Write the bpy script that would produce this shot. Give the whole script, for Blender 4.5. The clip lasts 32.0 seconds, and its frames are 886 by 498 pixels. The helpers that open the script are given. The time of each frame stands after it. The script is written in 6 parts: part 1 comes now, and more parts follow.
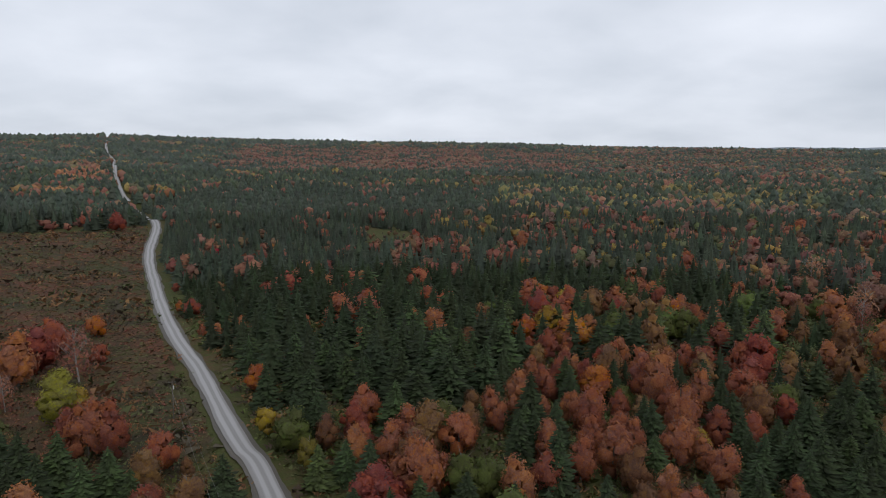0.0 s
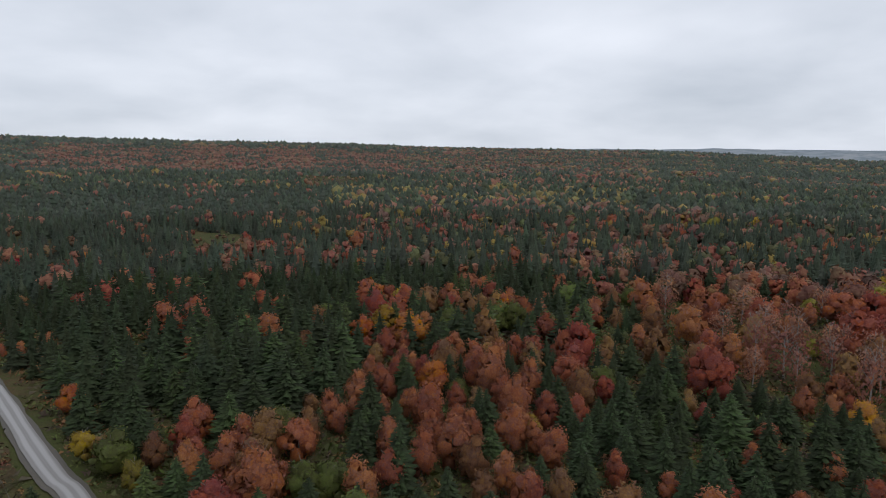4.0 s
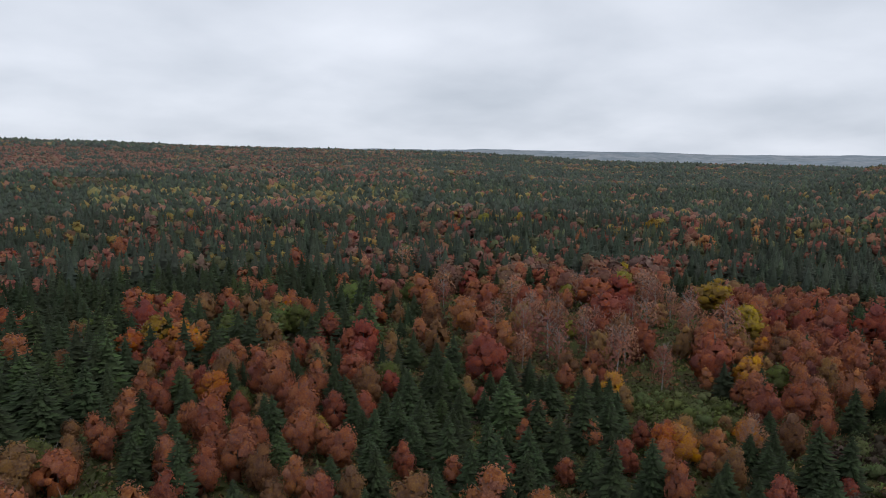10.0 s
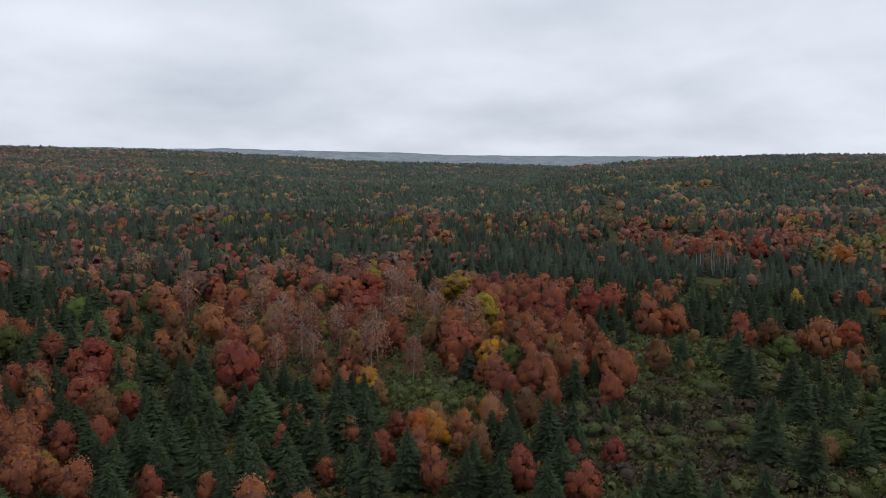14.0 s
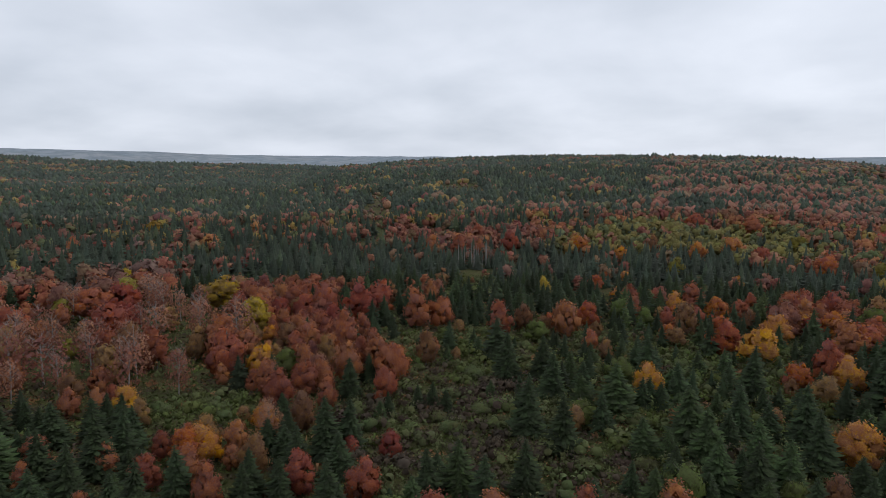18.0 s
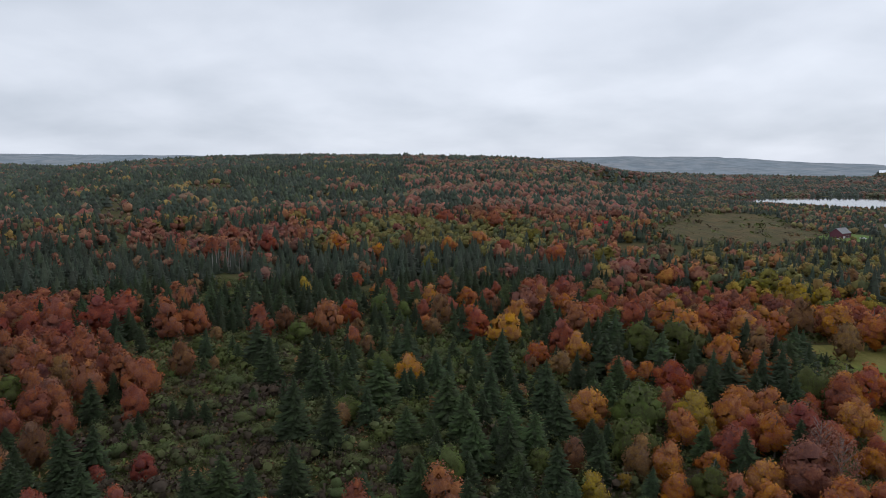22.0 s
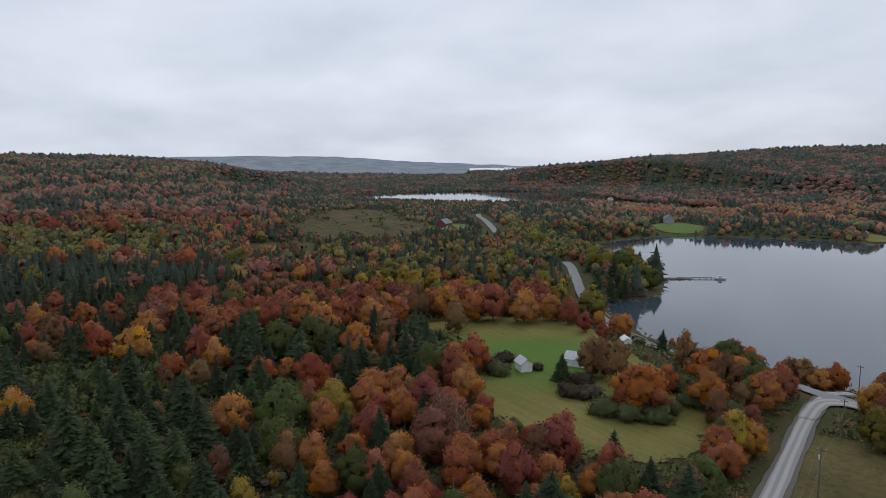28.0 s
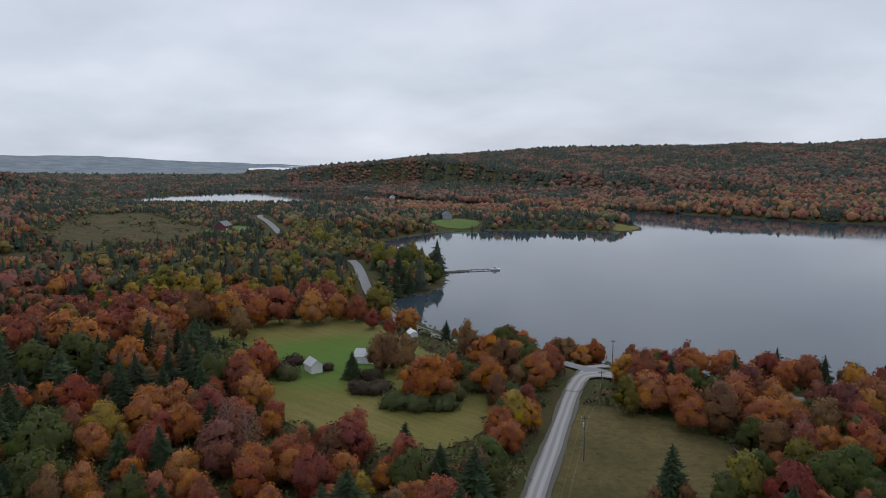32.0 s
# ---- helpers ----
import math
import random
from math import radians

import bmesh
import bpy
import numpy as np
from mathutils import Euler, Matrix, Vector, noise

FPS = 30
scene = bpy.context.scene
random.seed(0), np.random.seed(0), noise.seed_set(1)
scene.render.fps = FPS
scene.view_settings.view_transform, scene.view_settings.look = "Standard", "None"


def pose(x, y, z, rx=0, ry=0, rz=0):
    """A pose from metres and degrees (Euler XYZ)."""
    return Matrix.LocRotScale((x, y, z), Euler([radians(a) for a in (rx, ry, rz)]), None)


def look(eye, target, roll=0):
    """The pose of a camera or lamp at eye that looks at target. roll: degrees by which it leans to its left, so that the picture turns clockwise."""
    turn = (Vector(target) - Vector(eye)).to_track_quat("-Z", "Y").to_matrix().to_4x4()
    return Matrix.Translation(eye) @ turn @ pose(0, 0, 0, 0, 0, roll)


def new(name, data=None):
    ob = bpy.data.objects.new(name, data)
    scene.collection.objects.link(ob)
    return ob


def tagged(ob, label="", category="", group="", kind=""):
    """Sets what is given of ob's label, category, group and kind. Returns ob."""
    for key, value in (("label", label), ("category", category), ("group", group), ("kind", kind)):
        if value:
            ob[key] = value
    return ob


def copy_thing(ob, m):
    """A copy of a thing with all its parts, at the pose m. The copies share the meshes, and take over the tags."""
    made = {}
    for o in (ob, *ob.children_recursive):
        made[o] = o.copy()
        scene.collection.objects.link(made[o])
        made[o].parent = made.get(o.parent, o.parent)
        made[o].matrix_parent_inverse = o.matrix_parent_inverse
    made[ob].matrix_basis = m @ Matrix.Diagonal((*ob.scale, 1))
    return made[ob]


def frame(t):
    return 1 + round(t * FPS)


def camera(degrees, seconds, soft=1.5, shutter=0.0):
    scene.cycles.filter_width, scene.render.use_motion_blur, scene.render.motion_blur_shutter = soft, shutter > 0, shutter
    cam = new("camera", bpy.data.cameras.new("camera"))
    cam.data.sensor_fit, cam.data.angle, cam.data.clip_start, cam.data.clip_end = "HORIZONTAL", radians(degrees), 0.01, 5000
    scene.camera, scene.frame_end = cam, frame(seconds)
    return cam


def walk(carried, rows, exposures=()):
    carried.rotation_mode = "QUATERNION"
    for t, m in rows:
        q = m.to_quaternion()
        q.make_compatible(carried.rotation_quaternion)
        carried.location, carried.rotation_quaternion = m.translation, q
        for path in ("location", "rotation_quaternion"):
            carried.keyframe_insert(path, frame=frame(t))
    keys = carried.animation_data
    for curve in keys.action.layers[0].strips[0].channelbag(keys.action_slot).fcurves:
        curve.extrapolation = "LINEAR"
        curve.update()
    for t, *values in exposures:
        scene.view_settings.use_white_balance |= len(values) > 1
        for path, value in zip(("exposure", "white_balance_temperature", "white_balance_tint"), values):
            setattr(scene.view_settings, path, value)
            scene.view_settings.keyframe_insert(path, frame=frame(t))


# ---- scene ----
# the camera hangs at one place over the woods and turns slowly to its right
EXPO = ((0.0, 0.12, 6500, 10), (14.0, 0.12, 6450, 10), (24.0, 0.07, 6350, 10), (32.0, -0.08, 6250, 10))
EYE_Z = 66.0
cam = camera(64.91, 32.0, soft=0.6)
walk(cam, [
    (0.0, pose(0, 0, EYE_Z, 82.89, -0.03, -0.00)), (0.5, pose(0, 0, EYE_Z, 82.89, -0.02, -1.66)),
    (1.0, pose(0, 0, EYE_Z, 82.89, -0.05, -3.33)), (1.5, pose(0, 0, EYE_Z, 82.89, -0.05, -4.98)),
    (2.0, pose(0, 0, EYE_Z, 82.89, -0.01, -6.54)), (2.5, pose(0, 0, EYE_Z, 82.89, -0.01, -7.70)),
    (3.0, pose(0, 0, EYE_Z, 82.90, -0.03, -9.26)), (3.5, pose(0, 0, EYE_Z, 82.91, -0.02, -11.62)),
    (5.5, pose(0, 0, EYE_Z, 82.93, -0.02, -16.35)), (6.0, pose(0, 0, EYE_Z, 82.93, -0.02, -16.96)),
    (6.5, pose(0, 0, EYE_Z, 82.92, -0.05, -18.40)), (7.0, pose(0, 0, EYE_Z, 82.91, -0.02, -19.90)),
    (7.5, pose(0, 0, EYE_Z, 82.91, 0.00, -21.91)), (8.0, pose(0, 0, EYE_Z, 82.91, -0.05, -23.68)),
    (8.5, pose(0, 0, EYE_Z, 82.91, -0.05, -25.55)), (9.0, pose(0, 0, EYE_Z, 82.90, -0.03, -27.87)),
    (9.5, pose(0, 0, EYE_Z, 82.90, -0.04, -29.88)), (10.0, pose(0, 0, EYE_Z, 82.89, -0.05, -31.53)),
    (10.5, pose(0, 0, EYE_Z, 82.87, -0.06, -32.94)), (11.0, pose(0, 0, EYE_Z, 82.86, -0.08, -34.42)),
    (11.5, pose(0, 0, EYE_Z, 82.86, -0.03, -37.35)), (12.0, pose(0, 0, EYE_Z, 82.87, -0.06, -40.73)),
    (12.5, pose(0, 0, EYE_Z, 82.87, -0.03, -43.83)), (13.0, pose(0, 0, EYE_Z, 82.88, -0.09, -46.77)),
    (13.5, pose(0, 0, EYE_Z, 82.88, -0.02, -49.36)), (14.0, pose(0, 0, EYE_Z, 82.88, -0.00, -52.05)),
    (14.5, pose(0, 0, EYE_Z, 82.87, 0.01, -54.71)), (15.0, pose(0, 0, EYE_Z, 82.87, -0.03, -57.29)),
    (15.5, pose(0, 0, EYE_Z, 82.88, -0.07, -59.83)), (17.5, pose(0, 0, EYE_Z, 82.88, -0.07, -68.72)),
    (18.0, pose(0, 0, EYE_Z, 82.88, -0.02, -70.94)), (18.5, pose(0, 0, EYE_Z, 82.86, -0.03, -73.13)),
    (19.0, pose(0, 0, EYE_Z, 82.86, -0.03, -75.34)), (19.5, pose(0, 0, EYE_Z, 82.87, -0.02, -77.81)),
    (20.0, pose(0, 0, EYE_Z, 82.88, -0.02, -80.42)), (20.5, pose(0, 0, EYE_Z, 82.87, 0.01, -82.95)),
    (21.0, pose(0, 0, EYE_Z, 82.86, 0.01, -85.53)), (21.5, pose(0, 0, EYE_Z, 82.84, -0.04, -88.13)),
    (22.0, pose(0, 0, EYE_Z, 82.83, -0.07, -90.70)), (22.5, pose(0, 0, EYE_Z, 82.84, -0.04, -93.24)),
    (23.0, pose(0, 0, EYE_Z, 82.83, -0.05, -95.78)), (23.5, pose(0, 0, EYE_Z, 82.83, -0.06, -98.31)),
    (24.0, pose(0, 0, EYE_Z, 82.84, -0.02, -100.85)), (24.5, pose(0, 0, EYE_Z, 82.83, -0.04, -103.36)),
    (25.0, pose(0, 0, EYE_Z, 82.84, -0.02, -105.86)), (25.5, pose(0, 0, EYE_Z, 82.83, -0.03, -108.42)),
    (26.0, pose(0, 0, EYE_Z, 82.81, -0.01, -110.95)), (26.5, pose(0, 0, EYE_Z, 82.82, -0.04, -113.47)),
    (28.5, pose(0, 0, EYE_Z, 82.81, -0.04, -122.68)), (29.0, pose(0, 0, EYE_Z, 82.79, 0.01, -124.95)),
    (29.5, pose(0, 0, EYE_Z, 82.79, 0.02, -127.21)), (30.0, pose(0, 0, EYE_Z, 82.79, -0.01, -129.48)),
    (30.5, pose(0, 0, EYE_Z, 82.78, 0.03, -131.74)), (31.0, pose(0, 0, EYE_Z, 82.79, 0.02, -133.88)),
    (31.5, pose(0, 0, EYE_Z, 82.77, 0.05, -135.99)), (32.0, pose(0, 0, EYE_Z, 82.77, 0.04, -138.10)),
], exposures=EXPO)

# ---- overcast sky, one wide weak sun behind the cloud ----
world = bpy.data.worlds.new("overcast")
scene.world = world
world.use_nodes = True
wn, wl = world.node_tree.nodes, world.node_tree.links
wn.clear()

def wnode(kind, **sets):
    n = wn.new(kind)
    for k, v in sets.items():
        n.inputs[k].default_value = v
    return n

def wmath(op, a, b=None, c=None):
    n = wn.new("ShaderNodeMath")
    n.operation = op
    for i, v in enumerate((a, b, c)):
        if v is None:
            continue
        if isinstance(v, (int, float)):
            n.inputs[i].default_value = v
        else:
            wl.new(v, n.inputs[i])
    return n.outputs[0]

w_co = wn.new("ShaderNodeTexCoord")
w_sep = wn.new("ShaderNodeSeparateXYZ")
wl.new(w_co.outputs["Generated"], w_sep.inputs[0])
w_up = wmath("ADD", wmath("MAXIMUM", w_sep.outputs[2], 0.0), 0.26)
w_vec = wn.new("ShaderNodeCombineXYZ")
wl.new(wmath("DIVIDE", w_sep.outputs[0], w_up), w_vec.inputs[0])
wl.new(wmath("DIVIDE", w_sep.outputs[1], w_up), w_vec.inputs[1])
w_big = wnode("ShaderNodeTexNoise", Scale=1.5, Detail=5.0, Roughness=0.48, Distortion=0.12)
wl.new(w_vec.outputs[0], w_big.inputs["Vector"])
w_soft = wnode("ShaderNodeTexNoise", Scale=0.55, Detail=2.0, Roughness=0.45, Distortion=0.0)
wl.new(w_vec.outputs[0], w_soft.inputs["Vector"])
w_mix = wmath("ADD", wmath("MULTIPLY", w_big.outputs[0], 0.62), wmath("MULTIPLY", w_soft.outputs[0], 0.38))
w_ramp = wn.new("ShaderNodeValToRGB")
w_ramp.color_ramp.elements[0].position, w_ramp.color_ramp.elements[1].position = 0.28, 0.70
w_ramp.color_ramp.elements[0].color = (0.50, 0.55, 0.63, 1)
w_ramp.color_ramp.elements[1].color = (0.83, 0.87, 0.955, 1)
wl.new(w_mix, w_ramp.inputs[0])
w_sky = wn.new("ShaderNodeTexSky")
w_sky.sky_type, w_sky.sun_disc = "NISHITA", False
w_sky.sun_elevation, w_sky.sun_rotation = radians(38), radians(150)
w_bg_sky, w_bg_cloud = wnode("ShaderNodeBackground", Strength=0.06), wnode("ShaderNodeBackground", Strength=1.0)
wl.new(w_sky.outputs[0], w_bg_sky.inputs[0])
wl.new(w_ramp.outputs[0], w_bg_cloud.inputs[0])
w_over = wnode("ShaderNodeMixShader", Fac=0.94)
wl.new(w_bg_sky.outputs[0], w_over.inputs[1])
wl.new(w_bg_cloud.outputs[0], w_over.inputs[2])
w_out = wn.new("ShaderNodeOutputWorld")
wl.new(w_over.outputs[0], w_out.inputs[0])

sun = new("sun", bpy.data.lights.new("sun", "SUN"))
sun.data.energy, sun.data.angle, sun.data.color = 0.6, radians(25), (1.0, 0.97, 0.93)
sun.matrix_world = look((300 * math.sin(radians(150)), 300 * math.cos(radians(150)), 250), (0, 0, 0))

# ---- lie of the land: az in degrees clockwise from +y, r in metres from the origin ----

def bend(x):
    x = np.clip(x, 0.0, 1.0)
    return x * x * (3 - 2 * x)

def wavy(x, y, s, k=0.0):
    """A smooth, cheap value in -1..1 that varies over about s metres."""
    u, v = x / s * 6.28, y / s * 6.28
    return (np.sin(u + 1.3 * np.sin(v * 0.7 + k) + k) + np.sin(v * 1.1 + 1.7 * np.sin(u * 0.6 - k) + 2 * k)
            + np.sin((u + v) * 0.73 + 3 * k)) / 3

def inside(px, py, poly):
    """Signed distance to a polygon: positive inside."""
    px, py = np.asarray(px, float), np.asarray(py, float)
    d = np.full(px.shape, 1e18)
    odd = np.zeros(px.shape, bool)
    for (x0, y0), (x1, y1) in zip(poly, poly[1:] + poly[:1]):
        ex, ey = x1 - x0, y1 - y0
        t = np.clip(((px - x0) * ex + (py - y0) * ey) / (ex * ex + ey * ey + 1e-9), 0, 1)
        d = np.minimum(d, (px - x0 - t * ex) ** 2 + (py - y0 - t * ey) ** 2)
        cross = (y0 > py) != (y1 > py)
        odd ^= cross & (px < ex * (py - y0) / (ey if ey else 1e-9) + x0)
    return np.where(odd, 1, -1) * np.sqrt(d)

def off_line(px, py, line):
    """Distance to an open polyline."""
    px, py = np.asarray(px, float), np.asarray(py, float)
    d = np.full(px.shape, 1e18)
    for (x0, y0), (x1, y1) in zip(line, line[1:]):
        ex, ey = x1 - x0, y1 - y0
        t = np.clip(((px - x0) * ex + (py - y0) * ey) / (ex * ex + ey * ey + 1e-9), 0, 1)
        d = np.minimum(d, (px - x0 - t * ex) ** 2 + (py - y0 - t * ey) ** 2)
    return np.sqrt(d)

# ridges: azimuth knots, elevation of the skyline over the eye (degrees), distance of the crest, where the rise begins
RIDGES = [
    ((-75, -32, -25, -16, -4, 5, 14, 20, 24, 28, 33, 38, 44, 50, 58, 66), (1.6, 1.8, 1.93, 1.71, 1.55, 1.42, 1.21, 1.08, 1.0, 0.9, 0.78, 0.5, 0.1, -0.1, -0.25, -0.6), 2600, 420, 10),
    ((55, 60, 63, 66, 70, 73, 77, 83, 88, 93, 97, 100, 103, 105, 109, 114), (-2.5, -0.9, -0.2, 0.0, 0.36, 0.48, 0.62, 0.66, 0.58, 0.48, 0.37, 0.15, -0.2, -0.6, -1.2, -2.5), 1500, 430, 9),
    ((10, 18, 23, 32, 36, 40, 47, 53, 62, 85, 98, 104, 112, 116, 118, 121, 124, 132), (0.9, 1.08, 1.03, 0.97, 1.0, 0.85, 0.74, 0.5, 0.42, 0.3, 0.2, 0.32, 0.3, 0.03, -0.1, -0.22, -0.3, -0.6), 4400, 3300, 2),
    ((119, 123, 127, 130, 132, 136.5, 143, 150, 158, 161, 166, 170, 200), (-2.5, -1.3, -0.55, -0.2, 0.0, 0.5, 0.82, 1.18, 1.25, 1.43, 1.3, 1.58, 1.6), 2000, 860, 9),
]
# shores, roads and fields in plan
LAKE = [(230, -221), (211, -210), (199, -206), (186, -199), (171, -196), (119, -198), (75, -212), (32, -228)]
LAKE += [(-120, -245), (-420, -330), (-620, -640), (-300, -860), (-60, -870), (137, -835), (221, -822), (356, -838), (436, -837), (503, -806), (390, -742),
         (312, -645), (297, -606), (310, -581), (352, -565), (412, -512), (428, -490), (431, -447), (415, -391), (429, -378), (380, -349), (349, -339)]
LAKE += [(302, -323), (272, -307), (241, -270), (235, -252), (238, -231)]
INLET = [(1192, -494), (1092, -533), (1009, -582), (953, -643), (890, -696), (810, -729), (722, -748), (633, -755), (559, -756), (534, -774), (536, -826), (605, -833), (707, -843), (827, -856), (1040, -937), (1189, -963), (1278, -895), (1325, -765), (1291, -616), (1247, -517)]
ROAD_A = [(-330, 735), (-284, 663), (-233, 564), (-186, 437), (-144, 343), (-114, 278), (-91, 232), (-73, 200), (-60, 175), (-50, 155), (-42, 140), (-34, 126),
          (-6, 62), (20, 0), (45, -58), (63, -92), (70, -106), (76, -119), (83, -134), (91, -151), (96, -164), (99, -176), (99, -184)]
ROAD_FAR = [(-330, 730), (-380, 822), (-472, 1010), (-551, 1177), (-600, 1280), (-688, 1441), (-817, 1708), (-960, 2010), (-1110, 2330)]
ROAD_P = [(-300, -262), (-60, -214), (30, -190), (62, -179), (82, -173), (99, -171.5), (116, -174.5), (137, -180), (162, -184), (174, -186), (186, -189), (200, -195), (219, -205), (236, -215),
          (246, -222), (260, -231), (270, -238), (299, -260), (318, -272)]
ROAD_H = [(466, -325), (512, -351), (566, -381), (628, -414), (665, -438)]
FIELD = [(223, -118), (221, -149), (212, -166), (195, -172), (175, -169), (156, -158), (106, -144), (94, -121), (91, -104), (110, -90), (136, -91), (156, -103), (173, -116), (206, -121)]
ROUGH_FIELD = [(88, -146), (81, -149), (72, -150), (52, -150), (40, -132), (36, -112), (44, -85), (56, -84), (66, -101), (76, -124)]
HEATH_FIELD = [(-345, 500), (-300, 512), (-262, 526), (-246, 560), (-234, 552), (-167, 382), (-116, 270), (-83, 205), (-61, 166), (-45, 135), (-60, 120), (-90, 140), (-140, 200), (-190, 260), (-300, 400)]
PASTURE_FIELD = [(545, -176), (600, -196), (666, -232), (751, -286), (790, -335), (740, -360), (690, -345), (628, -322), (575, -312), (545, -312), (505, -287), (480, -252), (482, -215), (500, -184)]
LAWN_A = [(517, -285), (560, -318), (548, -345), (520, -335), (495, -310)]
LAWN_B = [(474, -512), (470, -547), (432, -538), (424, -520), (432, -498), (450, -486)]
LAWN_C = [(322, -600), (326, -640), (314, -642), (300, -608), (312, -586)]

def land(x, y):
    """Height of the ground."""
    r, az = np.hypot(x, y), np.degrees(np.arctan2(x, y))
    az = np.where(az < -120, az + 360, az)
    z = 6.0 + 0.8 * wavy(x, y, 140, 1.0) + 2.0 * wavy(x, y, 520, 2.0) * bend((r - 250) / 300)
    for knots, elev, crest, start, cut in RIDGES:
        e = np.interp(az, knots, elev)
        side = bend((az - knots[0] + 6) / 6) * bend((knots[-1] + 6 - az) / 6)
        wob = 1 + 0.06 * np.sin(az * 0.21 + crest)
        top = (EYE_Z + crest * wob * np.tan(np.radians(e)) - cut - 6) * side
        u = np.clip((r - start) / (crest * wob - start), 0, 1)
        up = 0.62 * u + 0.38 * bend(u)
        down = 1 - 0.75 * bend((r - crest * wob) / (0.5 * crest))
        z = np.maximum(z, 6 + top * np.where(u < 1, up, down) + 3.0 * wavy(x, y, 330, crest) * bend(u * 3) * bend((1 - u) * 4))
    # the hollow that hides a stretch of the gravel road
    z = z - 8 * bend((r - 640) / 60) * bend((880 - r) / 110) * bend((az + 29) / 3) * bend((-19 - az) / 3)
    d = inside(x, y, LAKE)
    z = np.where(d > -60, np.minimum(z, np.where(d > 0, -0.25 * d, 0.02 - d * 0.10 + np.maximum(-d - 15, 0) * 0.35)), z)
    d = inside(x, y, INLET)
    z = np.where(d > -260, np.minimum(z, np.where(d > 0, -0.25 * d, 0.3 - d * 0.012 + np.maximum(-d - 170, 0) * 0.15)), z)
    z = np.maximum(z, -4)
    return z

# ---- materials ----
class Mat:
    """A small builder of node materials."""
    def __init__(self, name, rough=0.8, spec=0.3):
        self.m = bpy.data.materials.new(name)
        self.m.use_nodes = True
        self.n, self.l = self.m.node_tree.nodes, self.m.node_tree.links
        self.p = self.n["Principled BSDF"]
        self.p.inputs["Roughness"].default_value = rough
        self.p.inputs["Specular IOR Level"].default_value = spec
        self.co = None

    def put(self, value, socket):
        if hasattr(value, "is_output"):
            self.l.new(value, socket)
        else:
            socket.default_value = value

    def noise(self, scale, detail=4.0, rough=0.55, stretch=None, world=True):
        if self.co is None:
            self.co = self.n.new("ShaderNodeNewGeometry") if world else self.n.new("ShaderNodeTexCoord")
        out = self.co.outputs["Position"] if world else self.co.outputs["Object"]
        if stretch:
            mp = self.n.new("ShaderNodeMapping")
            mp.inputs["Scale"].default_value = stretch[:3]
            if len(stretch) > 3:
                mp.inputs["Rotation"].default_value = (0, 0, radians(stretch[3]))
            self.l.new(out, mp.inputs[0])
            out = mp.outputs[0]
        t = self.n.new("ShaderNodeTexNoise")
        t.inputs["Scale"].default_value, t.inputs["Detail"].default_value, t.inputs["Roughness"].default_value = scale, detail, rough
        self.l.new(out, t.inputs["Vector"])
        return t.outputs[0]

    def span(self, fac, lo, hi, a=0.0, b=1.0):
        r = self.n.new("ShaderNodeMapRange")
        for s, v in zip(("Value", "From Min", "From Max", "To Min", "To Max"), (fac, lo, hi, a, b)):
            self.put(v, r.inputs[s])
        return r.outputs[0]

    def mix(self, fac, a, b, how="MIX"):
        x = self.n.new("ShaderNodeMix")
        x.data_type, x.blend_type = "RGBA", how
        self.put(fac, x.inputs["Factor"])
        self.put(a if hasattr(a, "is_output") else (*a, 1), x.inputs["A"])
        self.put(b if hasattr(b, "is_output") else (*b, 1), x.inputs["B"])
        return x.outputs["Result"]

    def hsv(self, color, h=0.5, s=1.0, v=1.0):
        x = self.n.new("ShaderNodeHueSaturation")
        self.put(h, x.inputs["Hue"]), self.put(s, x.inputs["Saturation"]), self.put(v, x.inputs["Value"])
        self.put(color if hasattr(color, "is_output") else (*color, 1), x.inputs["Color"])
        return x.outputs[0]

    def attr(self, name):
        a = self.n.new("ShaderNodeAttribute")
        a.attribute_name = name
        return a.outputs["Color"]

    def island(self):
        return self.n.new("ShaderNodeNewGeometry").outputs["Random Per Island"]

    def rand(self):
        return self.n.new("ShaderNodeObjectInfo").outputs["Random"]

    def base(self, color):
        self.put(color if hasattr(color, "is_output") else (*color, 1), self.p.inputs["Base Color"])
        return self

    def bump(self, height, dist=0.1, strength=0.6):
        b = self.n.new("ShaderNodeBump")
        b.inputs["Distance"].default_value, b.inputs["Strength"].default_value = dist, strength
        self.l.new(height, b.inputs["Height"])
        self.l.new(b.outputs[0], self.p.inputs["Normal"])
        return self

    def see_through(self, color, share=0.3):
        """Light that comes through thin leaves."""
        t = self.n.new("ShaderNodeBsdfTranslucent")
        self.put(color, t.inputs[0])
        x = self.n.new("ShaderNodeMixShader")
        x.inputs[0].default_value = share
        self.l.new(self.p.outputs[0], x.inputs[1])
        self.l.new(t.outputs[0], x.inputs[2])
        self.l.new(x.outputs[0], self.n["Material Output"].inputs[0])
        return self


